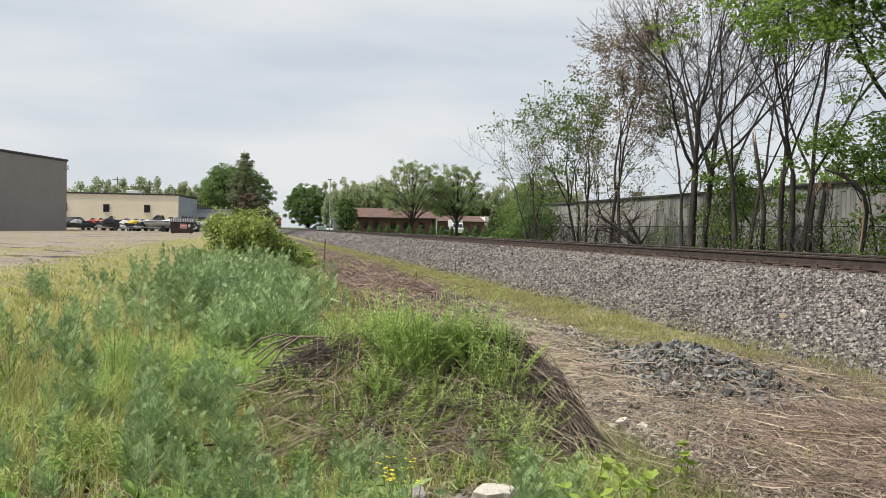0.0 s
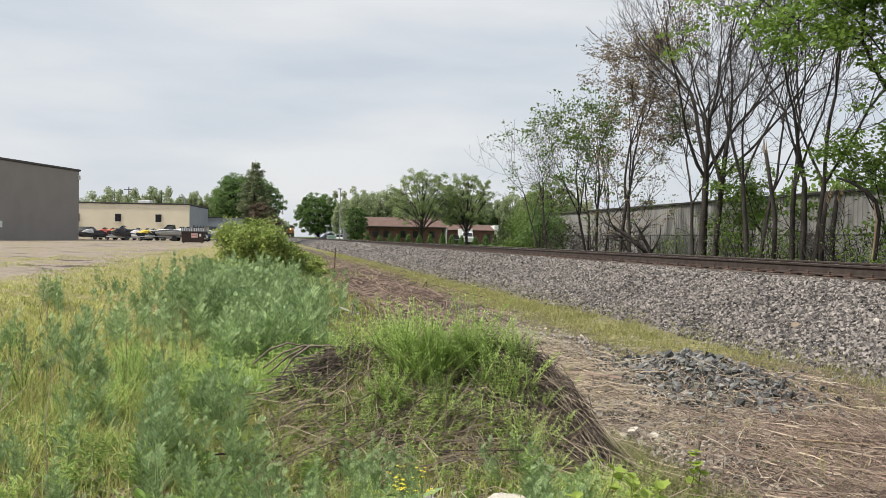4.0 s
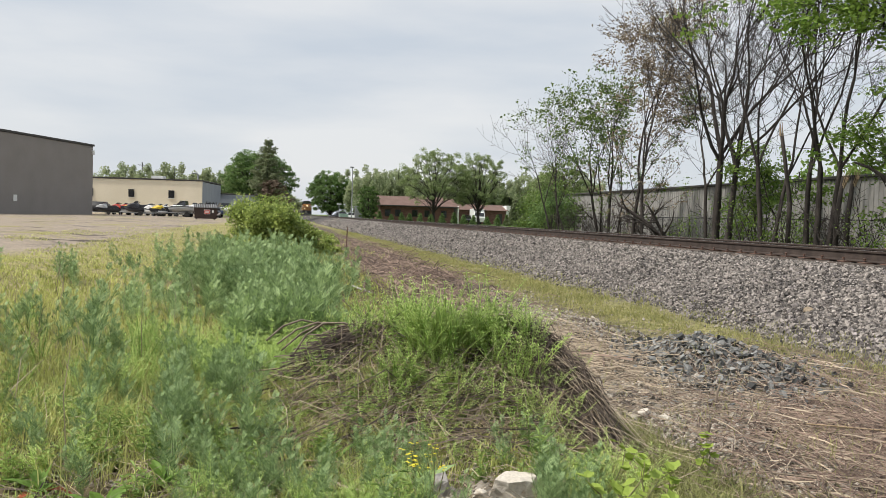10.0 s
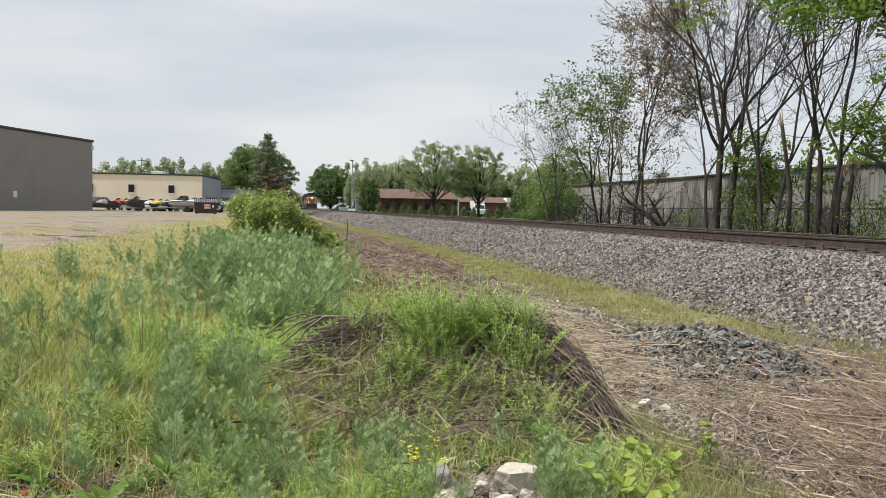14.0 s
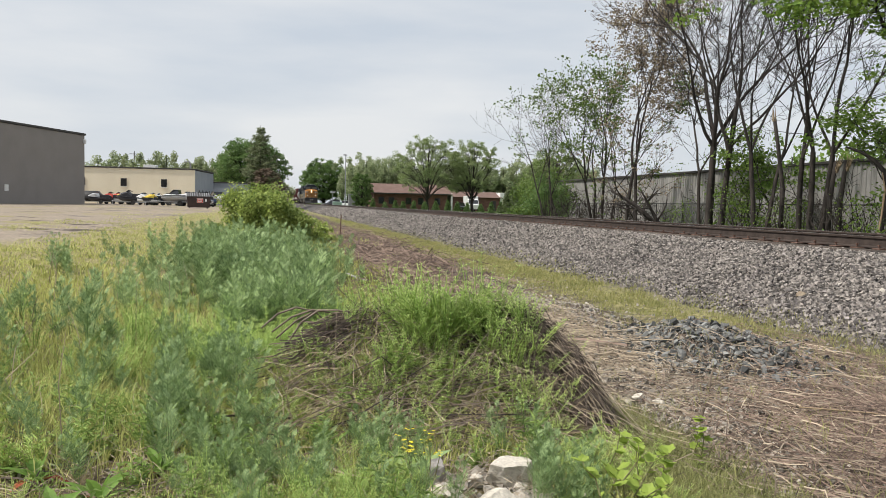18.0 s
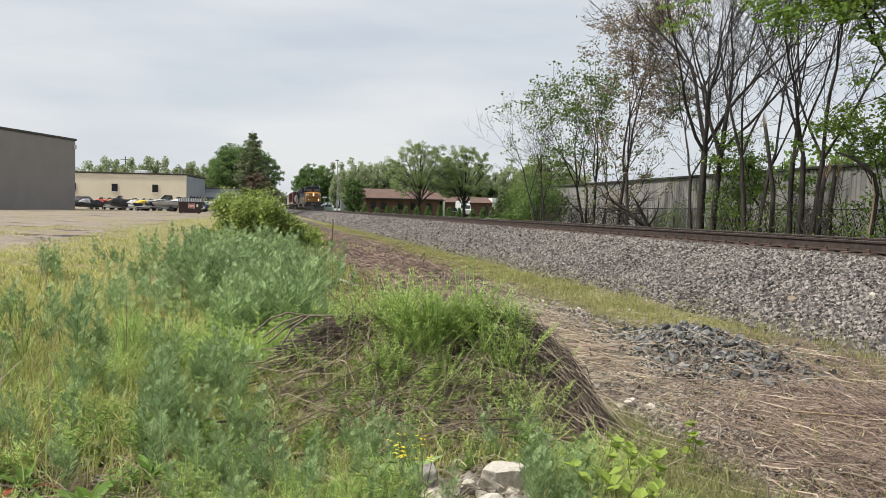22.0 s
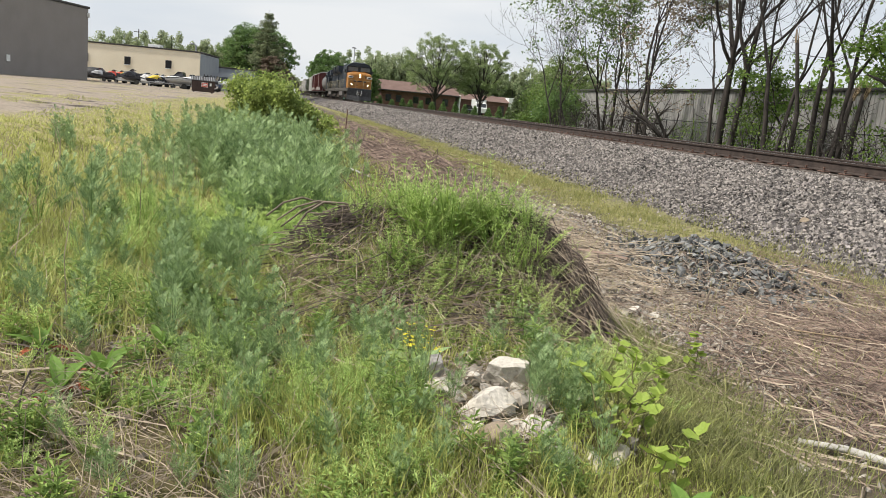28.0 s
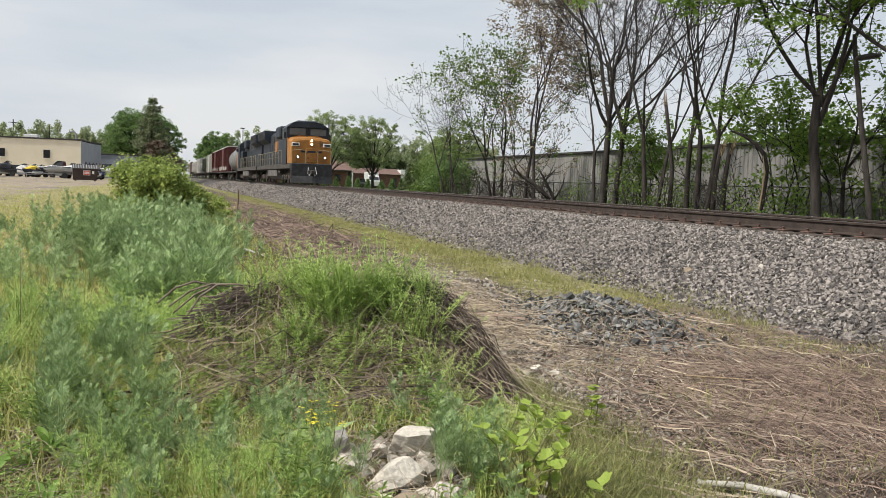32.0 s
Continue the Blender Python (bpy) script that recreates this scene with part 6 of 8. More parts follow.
def herbs():
    """Short mixed herbs in the near grass, dry stems and fallen leaves between them."""
    r = np.random.default_rng(91)
    kinds = [herb(400 + k, h, 5, leaf, w) for k, (h, leaf, w) in enumerate(((0.12, 0.05, 0.014), (0.18, 0.06, 0.012), (0.09, 0.035, 0.014), (0.22, 0.07, 0.012)))]
    x, y = fan(r, 520, 2.0, 5.0, -0.6, 0.45)
    ok = ~(((x - 0.82) / 0.24) ** 2 + ((y - 2.80) / 0.40) ** 2 < 1) & (x < 1.7) & ~(((x - 0.45) / 0.35) ** 2 + ((y - 4.62) / 0.3) ** 2 < 1) & ~((x > 1.4) & (abs(y - 4.3) < 0.5))
    ok &= ~((y < 3.5) & (x < 0.1) & (lumps(x, y, 0.9, 2.2) < 0.0))
    joined("low_herbs", "mixed low leafy herbs in the grass", kinds, x[ok], y[ok], r.uniform(0.6, 1.2, ok.sum()) * np.interp(y[ok], [2, 5, 9], [0.8, 1.0, 1.3]), HERB, 92)
    # dry grass and leaf litter under the near weeds
    x, y = fan(r, 5200, 2.0, 7, -0.6, 0.4)
    k = (x < 1.6) & ~(((x - 0.95) / 0.8) ** 2 + ((y - 4.4) / 0.6) ** 2 < 1)
    x, y = x[k], y[k]
    n = len(x)
    sticks("dry_litter", "thin dry grass litter under the weeds", x, y, r.uniform(0.05, 0.28, n), r.uniform(0.0015, 0.004, n), r.uniform(0, 3.14, n), STRAW, 93, 0.02, 0.3, 0.1, "dry grass")
    # dead upright stems through the weeds
    for k in range(46):
        x, y = r.uniform(-2.4, 1.2), r.uniform(3.0, 9.5)
        h = r.uniform(0.25, 0.6)
        lone("dry_stem", Geo().tube([(0, 0, -0.02), (r.normal(0, 0.03), r.normal(0, 0.03), h * 0.6), (r.normal(0, 0.08), r.normal(0, 0.08), h)], [0.003, 0.0025, 0.001], 4), REED_ONE, "thin dry stem standing in the weeds", "stem", "dry stems", at=pose(x, y, float(height(x, y))))


HERB = leafy("low_herb_leaf", (0.07, 0.14, 0.03), (0.45, 0.58, 0.17), 0.8, 0.6, glow=0.28)
herbs()

# ---------------------------------------------------------------- bush, rocks and small plants
BUSH_STEMS = [(0.5 * math.cos(k * 2.4), 0.5 * math.sin(k * 2.4), 0.55 * math.cos(k * 2.4) * (1 + 0.35 * math.cos(k * 2.4)), 0.55 * math.sin(k * 2.4), 0.95 + 0.4 * ((k * 7) % 5) / 5 - 0.15 * math.cos(k * 2.4), 0.02) for k in range(15)]
BUSH_STEMS += [(-0.3, 0, -0.05, 0, 1.4, 0.025), (0.0, 0.1, 0.06, 0, 1.45, 0.025), (0.2, -0.3, 0.2, -0.1, 1.2, 0.025)]
tree("hedge_bush", "broad uneven bush of yellow-green leaves", -0.05, 24.4, BUSH_STEMS, LEAF_SHRUB, 5, 0.056, 0.10, 501, category="bush", seg=0.25, levels=2, kids=(13, 7), ratio=(0.42, 0.5), angle=(30, 75), bend=0.14, start=(0.12, 0.1), thin=0.004)
# added inner leaf mass: its deeper green stands for shade inside the bush
shrub("bramble", "dense inner leaves in darker green, painting the bush's shaded heart", 0.05, 24.5, 2.5, 1.2, LEAF_DEEP, 2600, 0.055, 504, deep=1.7, category="bush", group="")
shrub("bramble", "low green bramble at the foot of the bush", 1.35, 25.4, 1.3, 0.8, LEAF_SHRUB, 3200, 0.055, 502, category="bush", group="")
shrub("bramble", "low dark green bramble beside the bush", -1.2, 22.8, 1.1, 0.55, LEAF_SHRUB, 1800, 0.055, 503, category="bush", group="")

rock(0.93, 3.02, (0.13, 0.11, 0.11), LIMESTONE, "pale limestone block in the heap's foot", 1, turn=20, up=0.03)
rock(0.82, 2.72, (0.15, 0.10, 0.085), LIMESTONE, "broad flat pale limestone rock", 2, turn=10, up=0.03)
rock(0.77, 2.45, (0.075, 0.065, 0.06), FIELDSTONE, "small round brown fieldstone", 3, round_it=1, up=0.03)
rock(0.66, 3.02, (0.055, 0.04, 0.11), GREY_ROCK, "upright grey rock slab", 4, turn=15, up=0.05)
for k, (x, y, s) in enumerate(((0.55, 2.98, 0.06), (0.59, 2.88, 0.07), (0.80, 2.97, 0.06), (0.74, 2.95, 0.045), (0.67, 2.54, 0.08), (0.92, 2.57, 0.09), (1.02, 2.8, 0.07), (0.7, 2.8, 0.05), (1.0, 2.45, 0.06), (0.62, 2.7, 0.05), (1.25, 2.55, 0.08), (1.12, 2.45, 0.05), (0.95, 2.82, 0.07), (0.66, 2.88, 0.08), (0.88, 2.62, 0.06), (0.6, 2.6, 0.06), (0.98, 2.95, 0.05), (0.72, 3.1, 0.06), (0.84, 2.9, 0.05))):
    rock(x, y, (s, s * 0.8, s * 0.6), LIMESTONE if k % 3 else PEBBLE, "small pale limestone rock at the heap's foot", 10 + k, turn=40 * k, up=0.01)
rock(2.72, 5.18, (0.10, 0.08, 0.05), LIMESTONE, "white limestone rock on bare soil", 40, up=0.01)
rock(2.62, 5.3, (0.07, 0.05, 0.04), LIMESTONE, "white limestone rock on bare soil", 41, up=0.01)
rock(4.5, 6.47, (0.075, 0.05, 0.03), LIMESTONE, "flat white stone by the ballast pile", 42, turn=-20, up=0.01)
rock(6.78, 9.24, (0.09, 0.07, 0.05), FIELDSTONE, "rust-brown stone on the ballast slope", 43, up=0.03)
rock(7.3, 8.4, (0.07, 0.06, 0.05), LIMESTONE, "white stone on the ballast slope", 44, up=0.03)
rock(2.55, 2.62, (0.09, 0.08, 0.06), LIMESTONE, "pale stone in thin grass", 45, up=0.01)

VINE_LEAF = leafy("vine_leaf", (0.20, 0.31, 0.05), (0.47, 0.54, 0.12), 6.0, 0.3, glow=0.35)
BROAD_LEAF = leafy("broad_weed_leaf", (0.11, 0.22, 0.04), (0.24, 0.37, 0.085), 5.0, 0.3, glow=0.4)
RED_LEAF = leafy("red_dock_leaf", (0.36, 0.07, 0.04), (0.52, 0.17, 0.09), 8.0, 0.4)
YELLOW_PETAL = leafy("yellow_petal", (0.80, 0.68, 0.04), (0.90, 0.82, 0.10), 8.0, 0.3)
STEM = surface("green_brown_stem", (0.12, 0.13, 0.05), (0.22, 0.19, 0.09), 8, 0.8)


def lobed(size, lobes=5, deep=0.28, fold=0.18):
    """A lobed, folded leaf blade with its stalk end at the origin, pointing along +y."""
    g = Geo()
    n = lobes * 4
    pts = [(0, size * 0.45, -size * fold * 0.3)]
    for k in range(n):
        a = -math.pi / 2 + 2 * math.pi * (k + 0.5) / n
        rr = size * 0.5 * (1 - deep * (0.5 - 0.5 * math.cos(2 * math.pi * (k + 0.5) / 4)))
        x, y = rr * math.cos(a), size * 0.45 + rr * math.sin(a) * 1.05
        pts.append((x, y, abs(x) * fold))
    g.add(pts, [(0, k + 1, (k + 1) % n + 1) for k in range(n)])
    return g


def blade_leaf(long, wide, arch=0.3):
    """A lance-shaped leaf along +y that arches over."""
    v = []
    for k, w in enumerate((0.15, 0.8, 1.0, 0.75, 0.05)):
        t = k / 4
        y, z = long * t, long * (0.5 * t - arch * 1.8 * t * t)
        v += [(-wide / 2 * w, y, z + 0.15 * wide * w), (0, y, z), (wide / 2 * w, y, z + 0.15 * wide * w)]
    f = []
    for k in range(4):
        a = 3 * k
        f += [(a, a + 1, a + 4, a + 3), (a + 1, a + 2, a + 5, a + 4)]
    return Geo().add(v, f)


def vine(x, y, label, shoots, seed, size=0.05):
    r = np.random.default_rng(seed)
    t = thing("wild_vine", label, "vine", "wild vines", at=pose(x, y, float(height(x, y))))
    kinds = [lobed(size * s, fold=q).mesh("leaf", VINE_LEAF) for s, q in ((0.7, 0.25), (1.0, 0.15), (1.2, 0.2), (0.9, 0.1))]
    for dx, dy, h in shoots:
        p = [Vector((0, 0, 0))]
        for k in range(6):
            f = (k + 1) / 6
            p.append(Vector((dx * f + r.normal(0, 0.012), dy * f + r.normal(0, 0.012), h * math.sin(f * 1.5))))
        part("shoot", Geo().tube([tuple(q) for q in p], [0.004, 0.004, 0.0035, 0.003, 0.0025, 0.002, 0.0015], 5), STEM, t)
        for k in range(1, 7):
            for side in (0, 1, 2):
                if r.uniform() < 0.25:
                    continue
                ob = part("leaf", kinds[int(r.integers(0, 4))], None, t)
                ob.matrix_basis = Matrix.Translation(p[k]) @ pose(0, 0, 0, r.uniform(-10, 50), r.uniform(-25, 25), r.uniform(0, 360)) @ Matrix.Scale(r.uniform(0.6, 1.1), 4)


vine(1.20, 2.55, "sprawling wild vine with yellow-green lobed leaves", [(-0.1, 0.1, 0.3), (0.08, 0.2, 0.40), (0.2, 0.0, 0.25), (0.12, -0.12, 0.22), (0.25, 0.15, 0.3), (0.15, 0.1, 0.36), (0.02, 0.05, 0.25)], 601)
vine(1.42, 2.75, "sprawling wild vine with yellow-green lobed leaves", [(-0.05, 0.1, 0.32), (0.12, 0.05, 0.3), (0.0, -0.1, 0.2), (-0.12, 0.0, 0.26), (0.06, -0.05, 0.3)], 602)
vine(2.2, 3.7, "small wild vine shoot in thin grass", [(0.03, 0.05, 0.28), (-0.05, 0.0, 0.2)], 603, 0.055)
vine(1.30, 2.25, "sprawling wild vine with yellow-green lobed leaves", [(-0.1, -0.02, 0.18), (0.1, 0.05, 0.2)], 604, 0.07)


def rosette(x, y, label, name, n, long, wide, mat, seed, red=0):
    r = np.random.default_rng(seed)
    t = thing(name, label, "weed", "broad-leaved weeds", at=pose(x, y, float(height(x, y))))
    kinds = [blade_leaf(long * s, wide * s, a).mesh("leaf", mat) for s, a in ((1.0, 0.2), (0.8, 0.05), (1.15, 0.3))]
    reds = [blade_leaf(long * 0.8, wide, 0.35).mesh("leaf", RED_LEAF)]
    for k in range(n):
        is_red = k < red
        ob = part("leaf", reds[0] if is_red else kinds[k % 3], None, t, "dying red leaf" if is_red else "")
        ob.matrix_basis = pose(0, 0, 0.01, r.uniform(-5, 5) if is_red else r.uniform(0, 48), 0, 2.4 * 57.3 * k + r.uniform(-15, 15)) @ Matrix.Scale(r.uniform(0.55, 0.95), 4)


rosette(-0.58, 3.05, "broad-leaved dock with reddening leaves", "dock_plant", 16, 0.19, 0.05, BROAD_LEAF, 611, 4)
rosette(-0.42, 3.38, "green dock with broad upright leaves", "dock_plant", 16, 0.19, 0.045, BROAD_LEAF, 612, 2)
rosette(-0.68, 2.85, "broad-leaved dock with reddening leaves", "dock_plant", 11, 0.15, 0.045, BROAD_LEAF, 613, 3)
rosette(-0.35, 2.75, "green dock with broad upright leaves", "dock_plant", 10, 0.12, 0.03, BROAD_LEAF, 614, 1)
rosette(-0.1, 2.95, "green dock with broad upright leaves", "dock_plant", 9, 0.12, 0.03, BROAD_LEAF, 615, 1)
rosette(0.62, 3.1, "leafy mustard plant below its flowers", "mustard_plant", 12, 0.17, 0.06, WEED_BLUE, 616)
rosette(-0.18, 2.5, "green dock with broad upright leaves", "dock_plant", 10, 0.13, 0.035, BROAD_LEAF, 618, 1)
rosette(0.12, 3.05, "green dock with broad upright leaves", "dock_plant", 11, 0.14, 0.035, BROAD_LEAF, 619)
rosette(-0.85, 3.3, "broad-leaved dock with reddening leaves", "dock_plant", 12, 0.16, 0.045, BROAD_LEAF, 624, 3)
rosette(0.30, 3.6, "green dock with broad upright leaves", "dock_plant", 9, 0.17, 0.04, BROAD_LEAF, 617)
for k, (x, y) in enumerate(((1.38, 2.02), (1.28, 2.1), (1.5, 2.1))):
    rosette(x, y, "bright green leafy weed", "nettle", 14, 0.15, 0.06, BROAD_LEAF, 620 + k)


def mustard(x, y, seed):
    r = np.random.default_rng(seed)
    t = thing("yellow_flower", "yellow mustard flowers on thin green stalks", "flower", "yellow flowers", at=pose(x, y, float(height(x, y))))
    for k in range(4):
        top = Vector((r.normal(0, 0.04), r.normal(0, 0.04), r.uniform(0.16, 0.24)))
        part("stalk", Geo().tube([(0, 0, 0), tuple(top * 0.5 + Vector((0.01, 0, 0))), tuple(top)], [0.003, 0.0025, 0.0015], 4), STEM, t)
        g = Geo()
        for j in range(6):
            c = top + Vector(r.normal(0, 0.013, 3))
            for q in range(4):
                a = q * 1.57 + r.uniform(0, 0.5)
                e = Vector((math.cos(a), math.sin(a), 0.3)) * 0.006
                s = Vector((-math.sin(a), math.cos(a), 0)) * 0.0035
                g.add([tuple(c), tuple(c + e * 0.7 + s), tuple(c + e * 1.2), tuple(c + e * 0.7 - s)], [(0, 1, 2, 3)])
        part("blossom", g, YELLOW_PETAL, t, "yellow blossom cluster")


mustard(0.55, 3.0, 631)
mustard(0.60, 2.93, 632)

lone("stake", Geo().tube([(0, 0, -0.05), (0.01, 0, 0.07), (0.02, -0.01, 0.13)], [0.012, 0.011, 0.010], 7), DRY_WOOD, "short broken wooden stake in bare soil", "stake", at=pose(2.71, 4.6, float(height(2.71, 4.6)), 6, -6))
lone("stake", Geo().tube([(0, 0, -0.05), (0.0, 0, 0.10), (0.02, 0.01, 0.15)], [0.009, 0.009, 0.007], 6), DRY_WOOD, "short broken wooden stake in bare soil", "stake", at=pose(3.3, 5.5, float(height(3.3, 5.5)), -6, 8))
lone("marker_rod", Geo().tube([(0, 0, -0.05), (0.0, 0, 1.0)], 0.018, 6), RUST, "thin rusty steel marker rod", "rod", at=pose(2.19, 25.3, float(height(2.19, 25.3)), 2, 2))
arch = [(0.0, 0.0, 0.0), (0.02, 0.02, 0.12), (0.0, 0.1, 0.24), (-0.12, 0.3, 0.33), (-0.3, 0.6, 0.32)]
lone("bramble_cane", Geo().tube(arch, [0.004, 0.004, 0.0035, 0.003, 0.002], 5), DRY_WOOD, "arching dry bramble cane", "bramble", at=pose(2.28, 3.21, float(height(2.28, 3.21))))
lone("driftwood_log", Geo().tube([(-0.14, 0.12, 0.03), (0.0, 0.0, 0.045), (0.12, -0.13, 0.04), (0.22, -0.28, 0.03)], [0.012, 0.017, 0.018, 0.012], 8), CONCRETE, "bleached grey piece of branch", "branch", at=pose(2.45, 2.85, float(height(2.45, 2.85))), smooth=True)
lone("long_stick", Geo().tube([(-0.45, 0.1, 0.0), (-0.1, 0.05, 0.02), (0.2, 0.0, 0.0), (0.5, -0.05, -0.02)], [0.004, 0.006, 0.005, 0.003], 5), BARK, "long thin dark stick over the grass", "stick", at=pose(0.0, 3.95, 0.40), smooth=True)
lone("long_stick", Geo().tube([(-0.25, 0.03, 0.0), (0.0, 0.0, 0.02), (0.25, -0.04, 0.0)], [0.012, 0.010, 0.006], 6), BARK, "thick dead stick on the heap", "stick", at=pose(0.52, 4.80, float(height(0.52, 4.8)) + 0.06, 0, -8, 12), smooth=True)
lone("plank", Geo().box((-0.3, -0.03, 0), (0.3, 0.03, 0.02), 0.005), CONCRETE, "weathered pale board lying in weeds", "board", at=pose(1.45, 13.4, float(height(1.45, 13.4)) + 0.05, 0, 6, -62))
for k, (x, y, z, a, L) in enumerate(((0.75, 4.9, 0.95, 80, 0.4), (1.35, 4.6, 0.8, 30, 0.5), (1.7, 4.1, 0.45, -55, 0.7), (0.2, 4.6, 0.6, 15, 0.6), (1.0, 3.95, 0.48, -12, 0.6), (3.2, 7.6, 0.26, 20, 0.6), (3.9, 4.5, 0.16, -30, 0.9), (2.9, 3.6, 0.14, -35, 0.8), (-0.55, 2.75, 0.33, 40, 0.5), (-0.75, 2.5, 0.33, -50, 0.5))):
    lone("loose_stick", Geo().tube([(-L / 2, 0.0, 0.0), (0, L * 0.03, 0.03), (L / 2, 0.0, 0.0)], [0.005, 0.0045, 0.002], 5), PALE_WOOD if k % 3 == 0 else DRY_WOOD, "loose dead stick lying in litter", "stick", "loose sticks", at=pose(x, y, float(height(x, y)) + 0.03, 0, 4, a), smooth=True)


# ---------------------------------------------------------------- the yard
PAINTS = {k: surface(k + "_gelcoat", tuple(0.9 * c for c in v), v, 2.0, 0.3, grain=0.04) for k, v in
          dict(white=(0.72, 0.72, 0.72), black=(0.03, 0.03, 0.035), red=(0.62, 0.08, 0.05), yellow=(0.72, 0.52, 0.06), silver=(0.42, 0.43, 0.45), blue=(0.06, 0.10, 0.22)).items()}
TYRE = surface("tyre_rubber", (0.02, 0.02, 0.02), (0.035, 0.035, 0.035), 5, 0.9)


def jet_ski(x, y, turn, hull, deck, size=1.0):
    """A personal watercraft on its low trailer: hull, bumper rail, coloured cowl, saddle, screen and handlebar."""
    t = thing("jet_ski", f"{hull} jet ski with {deck} deck on a low trailer", "jet ski", "jet skis in the yard", at=pose(x, y, float(height(x, y)), 0, 0, turn) @ Matrix.Scale(size, 4))
    rings, rail = [], []
    for u, w, lo, hi in ((-1.55, 0.44, 0.36, 0.66), (-1.3, 0.56, 0.30, 0.70), (0.2, 0.60, 0.28, 0.76), (1.0, 0.46, 0.34, 0.84), (1.5, 0.20, 0.52, 0.88), (1.68, 0.05, 0.74, 0.88)):
        rings.append([(-w, u, hi), (-w * 0.85, u, lo + 0.12), (0, u, lo), (w * 0.85, u, lo + 0.12), (w, u, hi)])
        rail.append([(-w * 1.04, u, hi - 0.04), (w * 1.04, u, hi - 0.04), (w * 1.04, u, hi + 0.03), (-w * 1.04, u, hi + 0.03)])
    part("hull", Geo().loft(rings), PAINTS[hull], t, smooth=True)
    part("bumper_rail", Geo().loft(rail), PAINTS["black"], t)
    part("cowl", Geo().loft([[(-w, u, 0.72), (w, u, 0.72), (w * 0.9, u, h - 0.12), (w * 0.45, u, h), (-w * 0.45, u, h), (-w * 0.9, u, h - 0.12)] for u, w, h in ((-0.1, 0.38, 0.98), (0.35, 0.50, 1.30), (0.8, 0.46, 1.22), (1.25, 0.30, 1.02), (1.6, 0.06, 0.88))]), PAINTS[deck], t)
    part("saddle", Geo().loft([[(-w, u, 0.70), (w, u, 0.70), (w * 0.7, u, h), (-w * 0.7, u, h)] for u, w, h in ((-1.35, 0.22, 0.92), (-1.0, 0.27, 1.12), (-0.5, 0.25, 1.08), (0.0, 0.22, 1.10))]), PAINTS["black"], t)
    part("foot_well", Geo().box((-0.54, -1.3, 0.68), (-0.3, 0.1, 0.74), 0.02).box((0.3, -1.3, 0.68), (0.54, 0.1, 0.74), 0.02), PAINTS[hull], t)
    part("screen", Geo().loft([[(-w, u, 1.22), (w, u, 1.22), (w * 0.8, u - 0.1, h), (-w * 0.8, u - 0.1, h)] for u, w, h in ((0.42, 0.30, 1.45), (0.62, 0.26, 1.34))]), WINDOW, t)
    part("handlebar", Geo().tube([(-0.38, 0.18, 1.32), (-0.15, 0.26, 1.36), (0.15, 0.26, 1.36), (0.38, 0.18, 1.32)], 0.03, 6), PAINTS["black"], t)
    part("trailer", Geo().box((-0.5, -1.4, 0.26), (-0.43, 1.3, 0.32)).box((0.43, -1.4, 0.26), (0.5, 1.3, 0.32)).box((-0.62, -0.5, 0.24), (0.62, -0.42, 0.30)).tube([(-0.46, 1.3, 0.29), (0, 2.2, 0.36)], 0.03, 5).tube([(0.46, 1.3, 0.29), (0, 2.2, 0.36)], 0.03, 5), GALV, t)
    part("jack", Geo().tube([(0, 2.1, 0.0), (0, 2.1, 0.45)], 0.035, 6), GALV, t)
    for side in (-1, 1):
        part("wheel", Geo().tube([(side * 0.63, -0.46, 0.22), (side * 0.77, -0.46, 0.22)], 0.22, 14), TYRE, t)


for x, y, a, h, d, s in ((-19.3, 101, 75, "black", "silver", 1.0), (-17.9, 101.5, 65, "white", "red", 1.0), (-16.6, 102, 110, "white", "yellow", 1.0), (-15.3, 98.5, 70, "black", "black", 1.15), (-13.6, 97.5, 60, "white", "white", 1.0),
                         (-12.6, 97.4, 125, "black", "yellow", 1.0), (-17.4, 104, 70, "black", "red", 1.0), (-14.4, 102, 115, "white", "red", 1.0), (-8.4, 104, 35, "black", "silver", 1.1), (-7.2, 99, 20, "white", "blue", 1.0), (-7.6, 106, 25, "blue", "white", 1.2), (-9.3, 101, 25, "black", "white", 1.15), (-8.6, 101.6, 40, "silver", "black", 1.15), (-7.9, 102, 20, "white", "black", 1.2), (-11.4, 100.5, 60, "white", "black", 1.0), (-12.4, 101.4, 120, "white", "silver", 1.0)):
    jet_ski(x, y, a, h, d, s)


